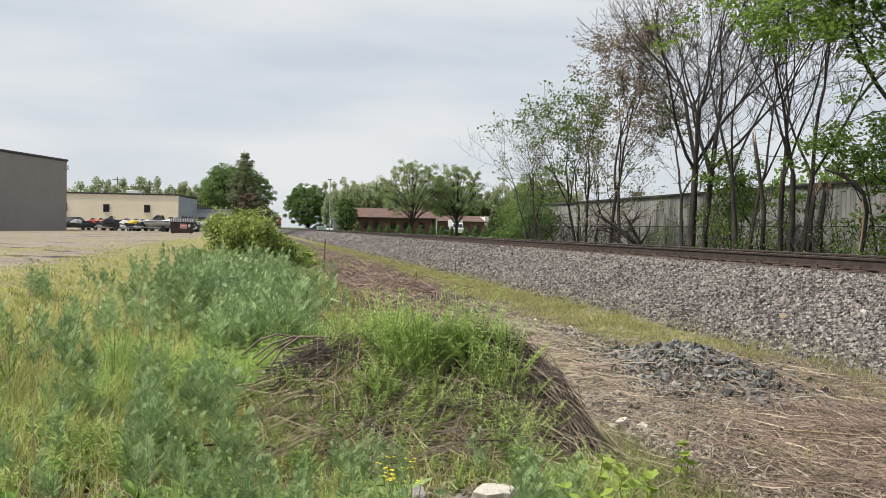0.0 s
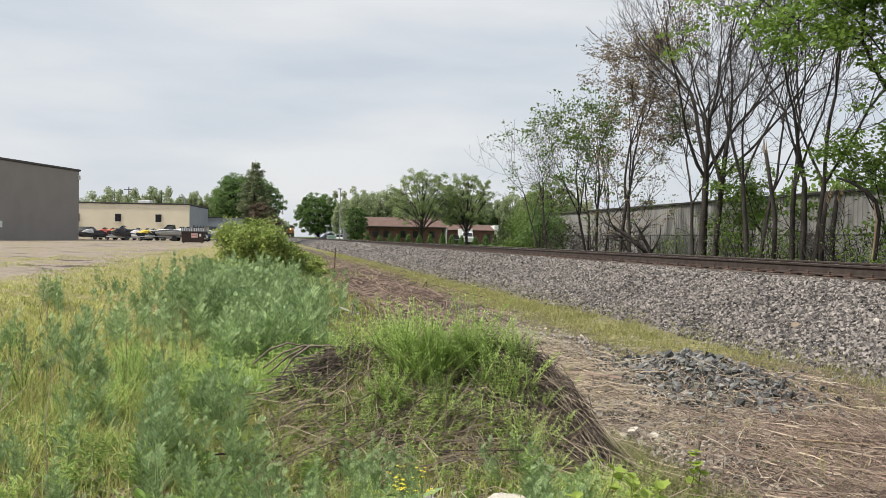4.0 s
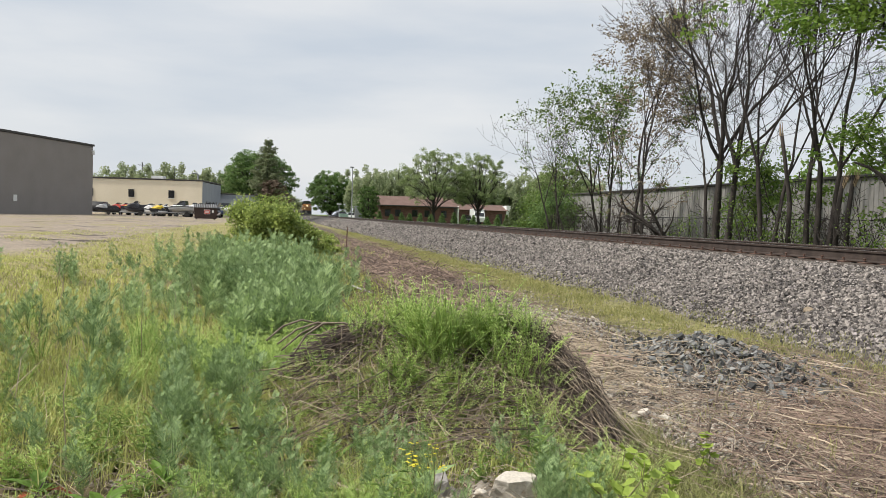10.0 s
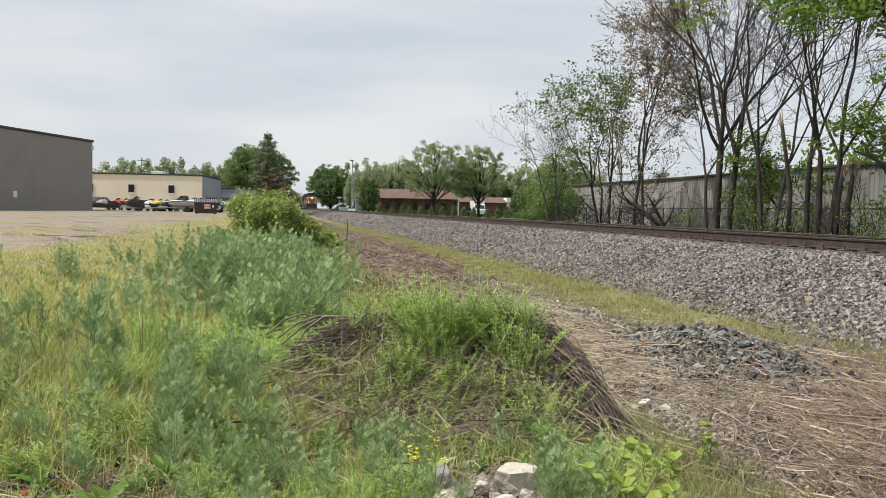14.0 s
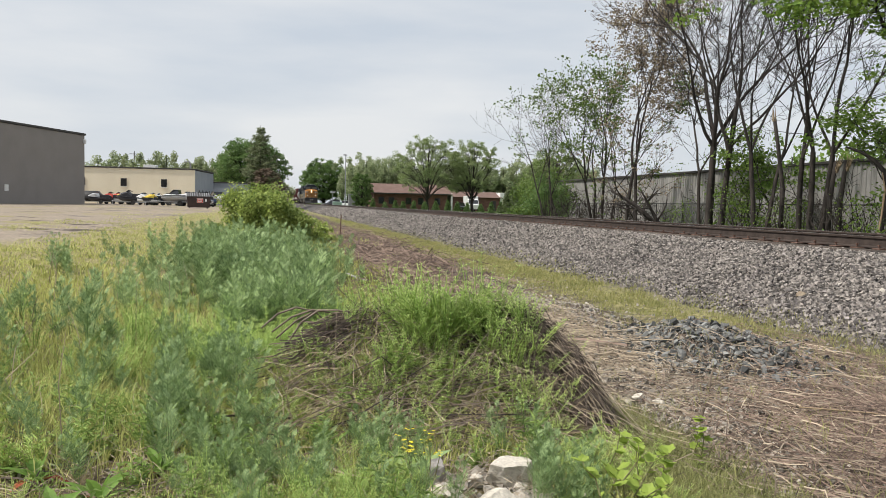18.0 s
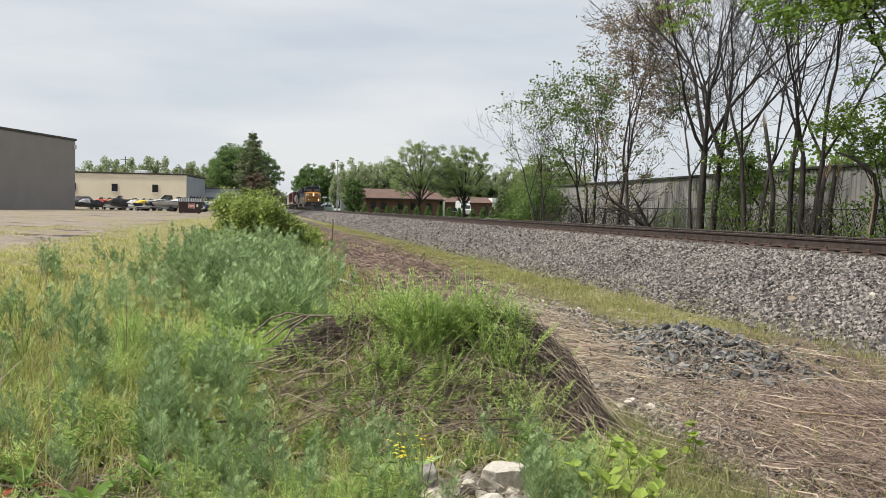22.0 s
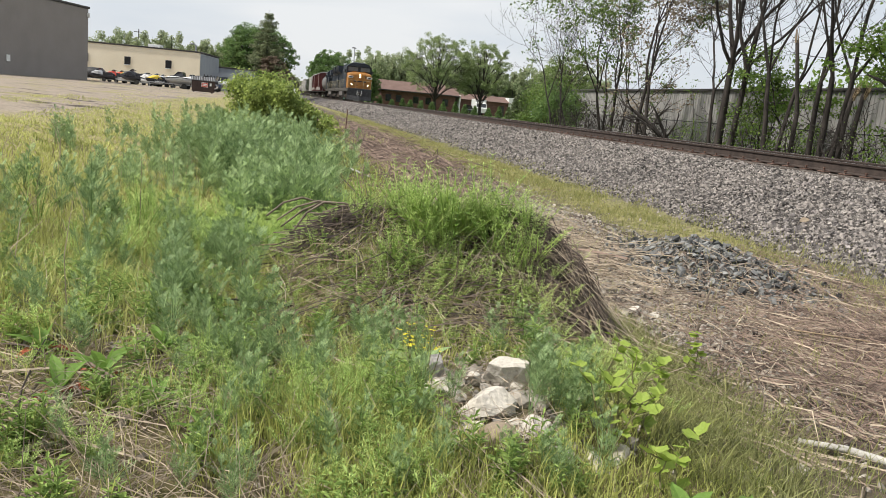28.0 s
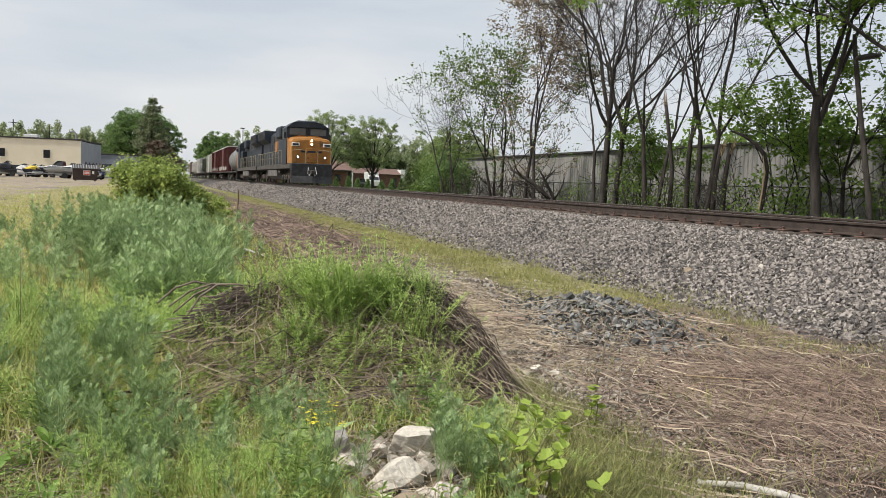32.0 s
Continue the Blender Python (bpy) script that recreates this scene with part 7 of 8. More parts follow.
def motor_boat(x, y, turn, label, hull, L=5.2):
    t = thing("motor_boat", label, "boat", "boats in the yard", at=pose(x, y, float(height(x, y)), 0, 0, turn))
    rings = []
    for u, w, lo, hi in ((-0.5, 0.95, 0.5, 1.2), (0.0, 1.0, 0.45, 1.25), (0.25, 0.85, 0.5, 1.22), (0.42, 0.4, 0.65, 1.12), (0.5, 0.05, 0.9, 1.05)):
        rings.append([(-w, u * L, hi), (-w * 0.9, u * L, (lo + hi) / 2), (0, u * L, lo), (w * 0.9, u * L, (lo + hi) / 2), (w, u * L, hi)])
    part("hull", Geo().loft(rings), hull, t, smooth=True)
    part("rub_rail", Geo().tube([(-1.0, -0.5 * L, 1.2), (-1.03, 0, 1.25), (-0.88, 0.25 * L, 1.22), (-0.43, 0.42 * L, 1.12), (0, 0.51 * L, 1.05), (0.43, 0.42 * L, 1.12), (0.88, 0.25 * L, 1.22), (1.03, 0, 1.25), (1.0, -0.5 * L, 1.2)], 0.04, 5), PAINTS["black"], t)
    part("deck", Geo().loft([[(-0.92 * w, u * L, z), (0.92 * w, u * L, z), (0.5 * w, u * L, z + 0.12), (-0.5 * w, u * L, z + 0.12)] for u, w, z in ((-0.48, 1.0, 1.21), (0.0, 1.0, 1.26), (0.25, 0.85, 1.23), (0.42, 0.4, 1.13))]), PAINTS["white"], t)
    part("windscreen", Geo().loft([[(-0.8, -0.2 * L, 1.3), (0.8, -0.2 * L, 1.3), (0.6, -0.18 * L, 1.85), (-0.6, -0.18 * L, 1.85)], [(-0.5, 0.2 * L, 1.3), (0.5, 0.2 * L, 1.3), (0.55, 0.0 * L, 1.86), (-0.55, 0.0 * L, 1.86)]]), WINDOW, t)
    part("trailer", Geo().box((-0.6, -2.2, 0.45), (-0.5, 2.2, 0.55)).box((0.5, -2.2, 0.45), (0.6, 2.2, 0.55)).box((-0.6, -0.9, 0.45), (0.6, -0.8, 0.55)).tube([(0, 2.0, 0.5), (0, 3.4, 0.48)], 0.05, 5).tube([(0, 3.2, 0), (0, 3.2, 0.5)], 0.04, 5), GALV, t)
    for side in (-1, 1):
        part("wheel", Geo().tube([(side * 0.72, -0.8, 0.3), (side * 0.92, -0.8, 0.3)], 0.3, 14), TYRE, t)


motor_boat(-10.4, 96, 82, "silver runabout boat on a trailer", PAINTS["silver"], 3.0)
motor_boat(-6.6, 108, 25, "white runabout boat on a trailer", PAINTS["white"])
cover = thing("covered_trailer", "low trailer under a black tarpaulin", "trailer", at=pose(-20.6, 103, float(height(-20.6, 103))))
part("cover", Geo().loft([[(-1.3 * w, y, 0.25), (1.3 * w, y, 0.25), (1.3 * w, y, 0.9 * h), (0.7 * w, y, 1.5 * h), (-0.7 * w, y, 1.5 * h), (-1.3 * w, y, 0.9 * h)] for y, w, h in ((-1.8, 0.8, 0.7), (-1.2, 1, 1), (0.8, 1, 1.02), (1.8, 0.8, 0.75))]), BLACK_METAL, cover, smooth=True)
for side in (-1, 1):
    part("wheel", Geo().tube([(side * 1.0, 0, 0.28), (side * 1.2, 0, 0.28)], 0.28, 12), TYRE, cover)


def dumpster():
    t = thing("dumpster", "dark brown steel dumpster with ribbed grey lids", "dumpster", at=pose(-6.0, 73.9, float(height(-6.0, 73.9)), 0, 0, 6))
    steel = surface("dark_brown_steel", (0.035, 0.022, 0.02), (0.06, 0.04, 0.035), 2, 0.7, spots=(0.12, 0.06, 0.04), spot_scale=4, spot_at=0.66)
    part("body", Geo().loft([[(-0.92, -0.6, 0.08), (0.92, -0.6, 0.08), (0.92, 0.7, 0.08), (-0.92, 0.7, 0.08)], [(-0.97, -0.66, 0.98), (0.97, -0.66, 0.98), (0.97, 0.76, 1.28), (-0.97, 0.76, 1.28)]]), steel, t)
    for x in (-0.5, 0.5):
        lid = part("lid", Geo().add([(x - 0.48, -0.70, 1.0), (x + 0.48, -0.70, 1.0), (x + 0.48, 0.78, 1.31), (x - 0.48, 0.78, 1.31), (x - 0.48, -0.70, 1.04), (x + 0.48, -0.70, 1.04), (x + 0.48, 0.78, 1.35), (x - 0.48, 0.78, 1.35)],
                                    [(0, 3, 2, 1), (4, 5, 6, 7), (0, 1, 5, 4), (1, 2, 6, 5), (2, 3, 7, 6), (3, 0, 4, 7)]), DARK_TRIM, t)
        for k in range(5):
            xx = x - 0.38 + 0.19 * k
            part("rib", Geo().tube([(xx, -0.70, 1.05), (xx, 0.77, 1.36)], 0.035, 5), GALV, lid)
    for side in (-1, 1):
        part("fork_pocket", Geo().box((side * 0.98, -0.4, 0.5), (side * 1.08, 0.5, 0.68), 0.02), steel, t)
    sign = part("sign", Geo().box((-0.15, -0.69, 0.48), (0.38, -0.655, 0.88)), WHITE, t, "red and white sign")
    part("sign_field", Geo().box((-0.12, -0.705, 0.51), (0.35, -0.692, 0.85)), PAINTS["red"], sign)
    part("sign_bars", Geo().box((-0.07, -0.716, 0.70), (0.30, -0.707, 0.78)).box((-0.07, -0.716, 0.58), (0.30, -0.707, 0.64)), WHITE, sign)
    part("notice", Geo().box((0.52, -0.685, 0.6), (0.68, -0.66, 0.84)), WHITE, t, "small white notice")
    for x in (-0.75, 0.75):
        for y in (-0.45, 0.55):
            part("caster", Geo().tube([(x - 0.04, y, 0.06), (x + 0.04, y, 0.06)], 0.07, 8), TYRE, t)


dumpster()

# ---------------------------------------------------------------- by the crossing
hut = thing("signal_cabinet", "silver steel railway signal cabinet", "cabinet", at=pose(15.2, 150, float(height(15.2, 150))))
part("body", Geo().box((-0.75, -0.6, 0.1), (0.75, 0.6, 2.55), 0.03), GALV, hut)
part("roof", Geo().box((-0.85, -0.7, 2.552), (0.85, 0.7, 2.68), 0.04), GALV, hut)
part("door", Geo().box((-0.6, -0.64, 0.3), (0.1, -0.602, 2.35), 0.01), GALV, hut)
part("base", Geo().box((-0.9, -0.75, -0.1), (0.9, 0.75, 0.098), 0.02), CONCRETE, hut)
pole = thing("street_lamp", "tall slim street lamp pole by the crossing", "street lamp", at=pose(15.05, 163, float(height(15.05, 163))))
part("pole", Geo().tube([(0, 0, -0.1), (0, 0, 10.6)], [0.13, 0.08], 8), GALV, pole)
part("lamp_head", Geo().box((-0.5, -0.15, 10.5), (0.3, 0.15, 10.68), 0.05), DARK_TRIM, pole)
pole = thing("utility_pole", "far wooden utility pole behind the workshop", "utility pole", at=pose(-33.0, 215, float(height(-33, 215))))
part("pole", Geo().tube([(0, 0, -0.1), (0, 0, 12.6)], [0.16, 0.11], 8), BARK, pole)
part("crossarm", Geo().box((-1.1, -0.06, 11.8), (1.1, 0.06, 11.95), 0.01), BARK, pole)
post = thing("crossing_post", "thin white railway crossing post", "post", at=pose(11.9 + 1.6, 176, float(height(13.5, 176))))
part("post", Geo().tube([(0, 0, -0.1), (0, 0, 3.6)], 0.07, 8), GALV, post)
part("blade", Geo().box((-0.5, -0.03, 3.2), (0.5, 0.03, 3.42), 0.01), WHITE, post)
lone("relay_box", Geo().box((-0.9, -0.4, -0.05), (0.9, 0.4, 1.25), 0.05), surface("pale_green_paint", (0.28, 0.40, 0.32), (0.34, 0.46, 0.38), 2, 0.5), "pale green steel relay box", "cabinet", at=pose(13.9, 168, float(height(13.9, 168))))


def car(x, y, turn, paint, label, kind="car", tall=1.45, L=4.4):
    t = thing(kind, label, kind, "parked vehicles", at=pose(x, y, float(height(x, y)), 0, 0, turn))
    h = L / 2
    part("body", Geo().loft([[(-0.86, u, 0.28), (0.86, u, 0.28), (0.9, u, 0.6), (0.82, u, z), (-0.82, u, z), (-0.9, u, 0.6)] for u, z in ((-h, 0.75), (-h + 0.25, 0.92), (h - 0.9, 0.92), (h - 0.2, 0.8), (h, 0.65))]), paint, t, smooth=True)
    part("cabin", Geo().loft([[(-0.8, u, 0.9), (0.8, u, 0.9), (0.66, v, tall), (-0.66, v, tall)] for u, v in ((-h + 0.25, -h + 0.7), (h - 1.1, h - 1.9))]), WINDOW, t)
    part("roof", Geo().box((-0.66, -h + 0.65, tall), (0.66, h - 1.85, tall + 0.05), 0.02), paint, t)
    for sx in (-1, 1):
        for u in (-h + 0.8, h - 0.85):
            part("wheel", Geo().tube([(sx * 0.70, u, 0.32), (sx * 0.91, u, 0.32)], 0.32, 14), TYRE, t)
        part("headlight", Geo().box((sx * 0.5, h - 0.06, 0.55), (sx * 0.8, h + 0.02, 0.7), 0.02), GALV, t)


car(15.6, 170, 80, PAINTS["white"], "white saloon car parked by the crossing")
car(13.9, 182, 100, PAINTS["black"], "black car parked by the crossing", tall=1.6)
car(30.6, 128.5, 170, PAINTS["black"], "black car before the brick building")


def van(x, y):
    t = thing("delivery_van", "white delivery van before the brick annex", "van", "parked vehicles", at=pose(x, y, float(height(x, y)), 0, 0, 175))
    part("box", Geo().box((-1.0, -2.6, 0.6), (1.0, 1.2, 2.7), 0.06), PAINTS["white"], t)
    part("cab", Geo().loft([[(-0.95, u, 0.45), (0.95, u, 0.45), (0.9, u, z), (-0.9, u, z)] for u, z in ((1.2, 2.2), (1.9, 2.1), (2.6, 1.3), (2.9, 1.2))]), PAINTS["white"], t)
    part("windscreen", Geo().add([(-0.8, 2.02, 2.0), (0.8, 2.02, 2.0), (0.82, 2.57, 1.38), (-0.82, 2.57, 1.38)], [(0, 3, 2, 1)]), WINDOW, t)
    for sx in (-1, 1):
        for u in (-1.7, 2.0):
            part("wheel", Geo().tube([(sx * 0.75, u, 0.36), (sx * 0.98, u, 0.36)], 0.36, 14), TYRE, t)


van(34.6, 137)


def leaning_lamp():
    t = thing("street_lamp", "old leaning lamp post with a cobra lamp head", "street lamp", at=pose(17.0, 15.6, 0.06))
    part("pole", Geo().tube([(0, 0, 0), (0.02, 0.25, 1.3), (0.03, 0.75, 3.6), (0.05, 1.12, 5.4), (0.05, 1.14, 5.7)], [0.08, 0.075, 0.065, 0.058, 0.055], 8), BARK, t, "weathered leaning wooden pole", smooth=True)
    part("lamp_head", Geo().loft([[(0.05 + w * c, y, 5.05 + zz * s) for c, s in ((-1, 0), (-0.6, 0.8), (0.6, 0.8), (1, 0), (0.6, -0.6), (-0.6, -0.6))] for y, w, zz in ((1.05, 0.05, 0.05), (0.9, 0.10, 0.09), (0.5, 0.12, 0.10), (0.3, 0.06, 0.05))]), DARK_TRIM, t, "grey cobra lamp head")
    part("arm", Geo().tube([(0.05, 1.12, 5.1), (0.05, 0.95, 5.08)], 0.04, 6), GALV, t)


leaning_lamp()

# ---------------------------------------------------------------- train
LOCO_BLUE = surface("dark_blue_paint", (0.010, 0.015, 0.024), (0.024, 0.033, 0.045), 1.5, 0.55, 0.05, 20, spots=(0.06, 0.052, 0.045), spot_scale=2, spot_at=0.6, stretch=(1, 1, 0.4))
LOCO_GOLD = surface("faded_gold_paint", (0.25, 0.105, 0.02), (0.37, 0.165, 0.036), 1.5, 0.55, 0.05, 20, spots=(0.11, 0.06, 0.03), spot_scale=2.2, spot_at=0.6)
GRIME = surface("grimy_underframe", (0.03, 0.027, 0.025), (0.09, 0.08, 0.07), 3, 0.9, 0.2, 20)
TANK_GREY = surface("grimy_tank_paint", (0.11, 0.107, 0.104), (0.20, 0.195, 0.19), 1.2, 0.6, stretch=(1, 1, 0.4))
BOX_RED = surface("oxide_red_paint", (0.075, 0.022, 0.02), (0.12, 0.036, 0.032), 1.0, 0.75, 0.05, 10, stretch=(1, 1, 0.4))
BOX_WHITE = surface("dirty_white_paint", (0.38, 0.37, 0.34), (0.52, 0.51, 0.48), 0.8, 0.7, stretch=(1, 1, 0.3))
BOX_GREEN = surface("drab_green_paint", (0.06, 0.075, 0.05), (0.10, 0.115, 0.08), 0.8, 0.75)
HEADLIGHT = lamp_glow("headlight", (1.0, 0.84, 0.58), 12.0)
WHEEL = surface("wheel_steel", (0.08, 0.06, 0.05), (0.14, 0.11, 0.09), 4, 0.6, metal=0.4)


CAB_GLASS = glass("cab_glass", (0.13, 0.14, 0.15))
DUSTY_TANK = surface("dusty_fuel_tank", (0.07, 0.065, 0.06), (0.17, 0.16, 0.15), 1.5, 0.8, 0.1, 20)
RAIL_YELLOW = surface("handrail_paint", (0.26, 0.22, 0.13), (0.36, 0.32, 0.22), 3, 0.6)
ROOF_GREY = surface("weathered_wagon_roof", (0.40, 0.38, 0.35), (0.55, 0.53, 0.50), 1.2, 0.7)


def wheelset(parent, y, r=0.5):
    for side in (-1, 1):
        g = Geo().tube([(side * 0.68, y, r), (side * 0.80, y, r)], r, 18)
        g.tube([(side * 0.80, y, r), (side * 0.86, y, r)], [0.2, 0.13], 10)
        part("wheel", g, WHEEL, parent)
    part("axle", Geo().tube([(-0.68, y, r), (0.68, y, r)], 0.08, 8), GRIME, parent)


def bogie(parent, y, axles, r=0.5):
    f = part("bogie", Geo().box((-1.12, y + axles[0] - 0.35, 0.42), (-0.9, y + axles[-1] + 0.35, 0.78), 0.06), GRIME, parent)
    g = Geo().box((0.9, y + axles[0] - 0.35, 0.42), (1.12, y + axles[-1] + 0.35, 0.78), 0.06)
    g.box((-1.0, y - 0.25, 0.5), (1.0, y + 0.25, 0.95), 0.04)
    part("bolster", g, GRIME, f)
    for a in axles:
        wheelset(f, y + a, r)
        for side in (-1, 1):
            part("axle_box", Geo().box((side * 1.06, y + a - 0.16, 0.34), (side * 1.24, y + a + 0.16, 0.66), 0.04), GRIME, f)
    for a, b in zip(axles, axles[1:]):
        g = Geo()
        for side in (-1, 1):
            for k in (-0.12, 0.12):
                g.tube([(side * 1.16, y + (a + b) / 2 + k, 0.32), (side * 1.16, y + (a + b) / 2 + k, 0.72)], 0.075, 8)
        part("springs", g, WHEEL, f)


def coupler(parent, y, side):
    part("coupler", Geo().box((-0.14, y, 0.78), (0.14, y + side * 0.45, 1.02), 0.04).box((-0.22, y - side * 0.12, 0.72), (0.22, y, 1.06), 0.05), GRIME, parent)


def bars(parent, name, mat, rows, label=""):
    """Unreadable lettering as plain bars: (x0, y0, z0, x1, y1, z1) each."""
    g = Geo()
    for a in rows:
        g.box(a[:3], a[3:])
    part(name, g, mat, parent, label)


def locomotive(label):
    loco = thing("locomotive", label, "locomotive", "locomotives")
    part("underframe", Geo().box((-1.5, 0.75, 1.12), (1.5, 21.9, 1.5), 0.04), GRIME, loco, "grimy walkway and underframe")
    # pilot plate with plough
    part("pilot", Geo().box((-1.48, 0.42, 0.55), (1.48, 0.74, 1.52), 0.04), BLACK_METAL, loco, "black pilot plate")
    part("snow_plough", Geo().add([(-1.45, 0.40, 0.62), (0, 0.18, 0.62), (1.45, 0.40, 0.62), (-1.50, 0.30, 0.12), (0, 0.0, 0.12), (1.50, 0.30, 0.12), (-1.45, 0.7, 0.62), (1.45, 0.7, 0.62), (-1.5, 0.7, 0.12), (1.5, 0.7, 0.12)],
                                  [(0, 3, 4, 1), (1, 4, 5, 2), (0, 6, 8, 3), (2, 5, 9, 7), (6, 7, 9, 8), (0, 1, 2, 7, 6), (3, 8, 9, 5, 4)]), BLACK_METAL, loco)
    coupler(loco, 0.30, -1)
    g = Geo()
    for side in (-1, 1):
        g.tube([(side * 0.25, 0.38, 1.25), (side * 0.32, 0.22, 0.8), (side * 0.2, 0.2, 0.62), (side * 0.1, 0.24, 0.85)], 0.015, 6)
    part("air_hoses", g, WHITE, loco, "pale air hoses")
    for side in (-1, 1):
        for k in range(4):
            part("step", Geo().box((side * 1.2, 0.45 + 0.1 * k, 0.45 + 0.27 * k), (side * 1.54, 0.85 + 0.1 * k, 0.49 + 0.27 * k)), GRIME, loco)
    # nose: a broad box whose top rises to the windscreen, with an arched gold front
    nose = Geo()
    rings = []
    for y, half, top, cut in ((0.78, 1.38, 3.2, 0.20), (0.86, 1.46, 3.34, 0.18), (1.7, 1.49, 3.45, 0.18), (2.35, 1.5, 3.52, 0.2)):
        rings.append([(-half, y, 1.52), (half, y, 1.52), (half, y, top - cut * 1.6), (half - cut, y, top - cut * 0.5), (0.4, y, top), (-0.4, y, top), (-half + cut, y, top - cut * 0.5), (-half, y, top - cut * 1.6)])
    nose.loft(rings)
    part("nose", nose, LOCO_GOLD, loco, "faded gold nose")
    part("brow", Geo().loft([[(-1.5, y, 3.12), (1.5, y, 3.12), (1.5, y, 3.36), (0.7, y, 3.58), (-0.7, y, 3.58), (-1.5, y, 3.36)] for y in (2.22, 2.42)]), LOCO_GOLD, loco, "arched gold brow under the windscreen")
    part("nose_door", Geo().box((-0.36, 0.72, 1.6), (0.36, 0.79, 2.62), 0.03), LOCO_GOLD, loco)
    bars(loco, "nose_lettering", LOCO_BLUE, [(-0.75, 0.755, 2.30, -0.45, 0.775, 2.44), (-0.3, 0.70, 2.30, 0.3, 0.715, 2.44), (0.45, 0.755, 2.30, 0.75, 0.775, 2.44)], "dark lettering bars")
    # cab
    part("cab", Geo().loft([[(-1.54, y, 1.5), (1.54, y, 1.5), (1.54, y, 4.15), (1.1, y, 4.52), (0.6, y, 4.62), (-0.6, y, 4.62), (-1.1, y, 4.52), (-1.54, y, 4.15)] for y in (2.42, 4.9)]), LOCO_BLUE, loco)
    part("roof_cap", Geo().loft([[(-w, y, 4.5), (w, y, 4.5), (w * 0.6, y, z), (-w * 0.6, y, z)] for y, w, z in ((2.5, 0.9, 4.6), (2.9, 1.1, 4.72), (4.5, 1.1, 4.72), (4.88, 0.9, 4.6))]), LOCO_BLUE, loco)
    part("visor", Geo().loft([[(-1.5, y, 4.18), (1.5, y, 4.18), (1.1, y, 4.50), (0.6, y, 4.60), (-0.6, y, 4.60), (-1.1, y, 4.50)] for y in (2.25, 2.42)]), LOCO_BLUE, loco)
    for x0, x1 in ((-1.4, -0.12), (0.12, 1.4)):
        w = part("windscreen", Geo().box((x0, 2.36, 3.58), (x1, 2.415, 4.16), 0.03), BLACK_METAL, loco)
        part("pane", Geo().box((x0 + 0.06, 2.34, 3.63), (x1 - 0.06, 2.358, 4.11)), CAB_GLASS, w)
        part("wiper", Geo().tube([((x0 + x1) / 2, 2.325, 3.6), ((x0 + x1) / 2 + 0.2, 2.325, 3.98)], 0.012, 4), BLACK_METAL, w)
    for side in (-1, 1):
        for y0, y1 in ((2.75, 3.45), (3.55, 4.25)):
            w = part("side_window", Geo().box((side * 1.535, y0, 3.25), (side * 1.56, y1, 4.0), 0.02), BLACK_METAL, loco)
            part("pane", Geo().box((side * 1.562, y0 + 0.06, 3.31), (side * 1.572, y1 - 0.06, 3.94)), CAB_GLASS, w)
        part("mirror", Geo().box((side * 1.56, 2.62, 3.35), (side * 1.72, 2.68, 3.8), 0.02), BLACK_METAL, loco)
        nb = part("number_board", Geo().box((side * 0.86, 0.70, 2.74), (side * 1.42, 0.80, 2.98), 0.02), WHITE, loco, "pale number board")
        part("digits", Geo().box((side * 0.92, 0.685, 2.79), (side * 1.36, 0.698, 2.93)), BLACK_METAL, nb, "dark number bar")
        part("ditch_light", Geo().tube([(side * 0.98, 0.80, 1.98), (side * 0.98, 0.66, 1.98)], [0.13, 0.12], 12), BLACK_METAL, loco)
        part("ditch_lamp", Geo().tube([(side * 0.98, 0.655, 1.98), (side * 0.98, 0.64, 1.98)], 0.07, 12), HEADLIGHT, loco, "glowing warm ditch light")
    part("headlight_housing", Geo().box((-0.17, 0.70, 2.78), (0.17, 0.90, 3.3), 0.05), LOCO_GOLD, loco)
    for z in (2.91, 3.17):
        part("headlamp", Geo().tube([(0, 0.70, z), (0, 0.67, z)], 0.072, 14), HEADLIGHT, loco, "glowing warm headlamp")
    # nose handrails
    g = Geo()
    for side in (-1, 1):
        g.tube([(side * 1.40, 0.60, 1.5), (side * 1.42, 0.60, 2.4), (side * 0.95, 0.64, 2.5)], 0.022, 6)
        g.tube([(side * 0.45, 0.60, 1.5), (side * 0.45, 0.60, 2.45), (side * 0.95, 0.64, 2.5)], 0.022, 6)
    part("front_rail", g, RAIL_YELLOW, loco, "pale front handrail")
    # long hood
    part("hood", Geo().loft([[(-0.93, y, 1.5), (0.93, y, 1.5), (0.93, y, 4.05), (0.7, y, 4.38), (-0.7, y, 4.38), (-0.93, y, 4.05)] for y in (4.902, 16.4)]), LOCO_BLUE, loco)
    for side in (-1, 1):
        for k in range(13):
            d = part("hood_door", Geo().box((side * 0.932, 5.2 + 0.82 * k, 1.62), (side * 0.955, 5.88 + 0.82 * k, 3.3), 0.01), LOCO_BLUE, loco)
            part("latch", Geo().box((side * 0.955, 5.76 + 0.82 * k, 2.3), (side * 0.972, 5.82 + 0.82 * k, 2.6)), GALV, d)
        for k in range(6):
            part("louvre", Geo().box((side * 0.932, 5.3 + 1.7 * k, 3.45), (side * 0.962, 6.7 + 1.7 * k, 3.95), 0.01), BLACK_METAL, loco)
    bars(loco, "hood_lettering", LOCO_GOLD, [(-0.972, 8.2, 2.6, -0.957, 9.6, 3.5), (-0.972, 9.9, 2.6, -0.957, 11.3, 3.5), (-0.972, 11.6, 2.6, -0.957, 13.0, 3.5)], "gold lettering bars")
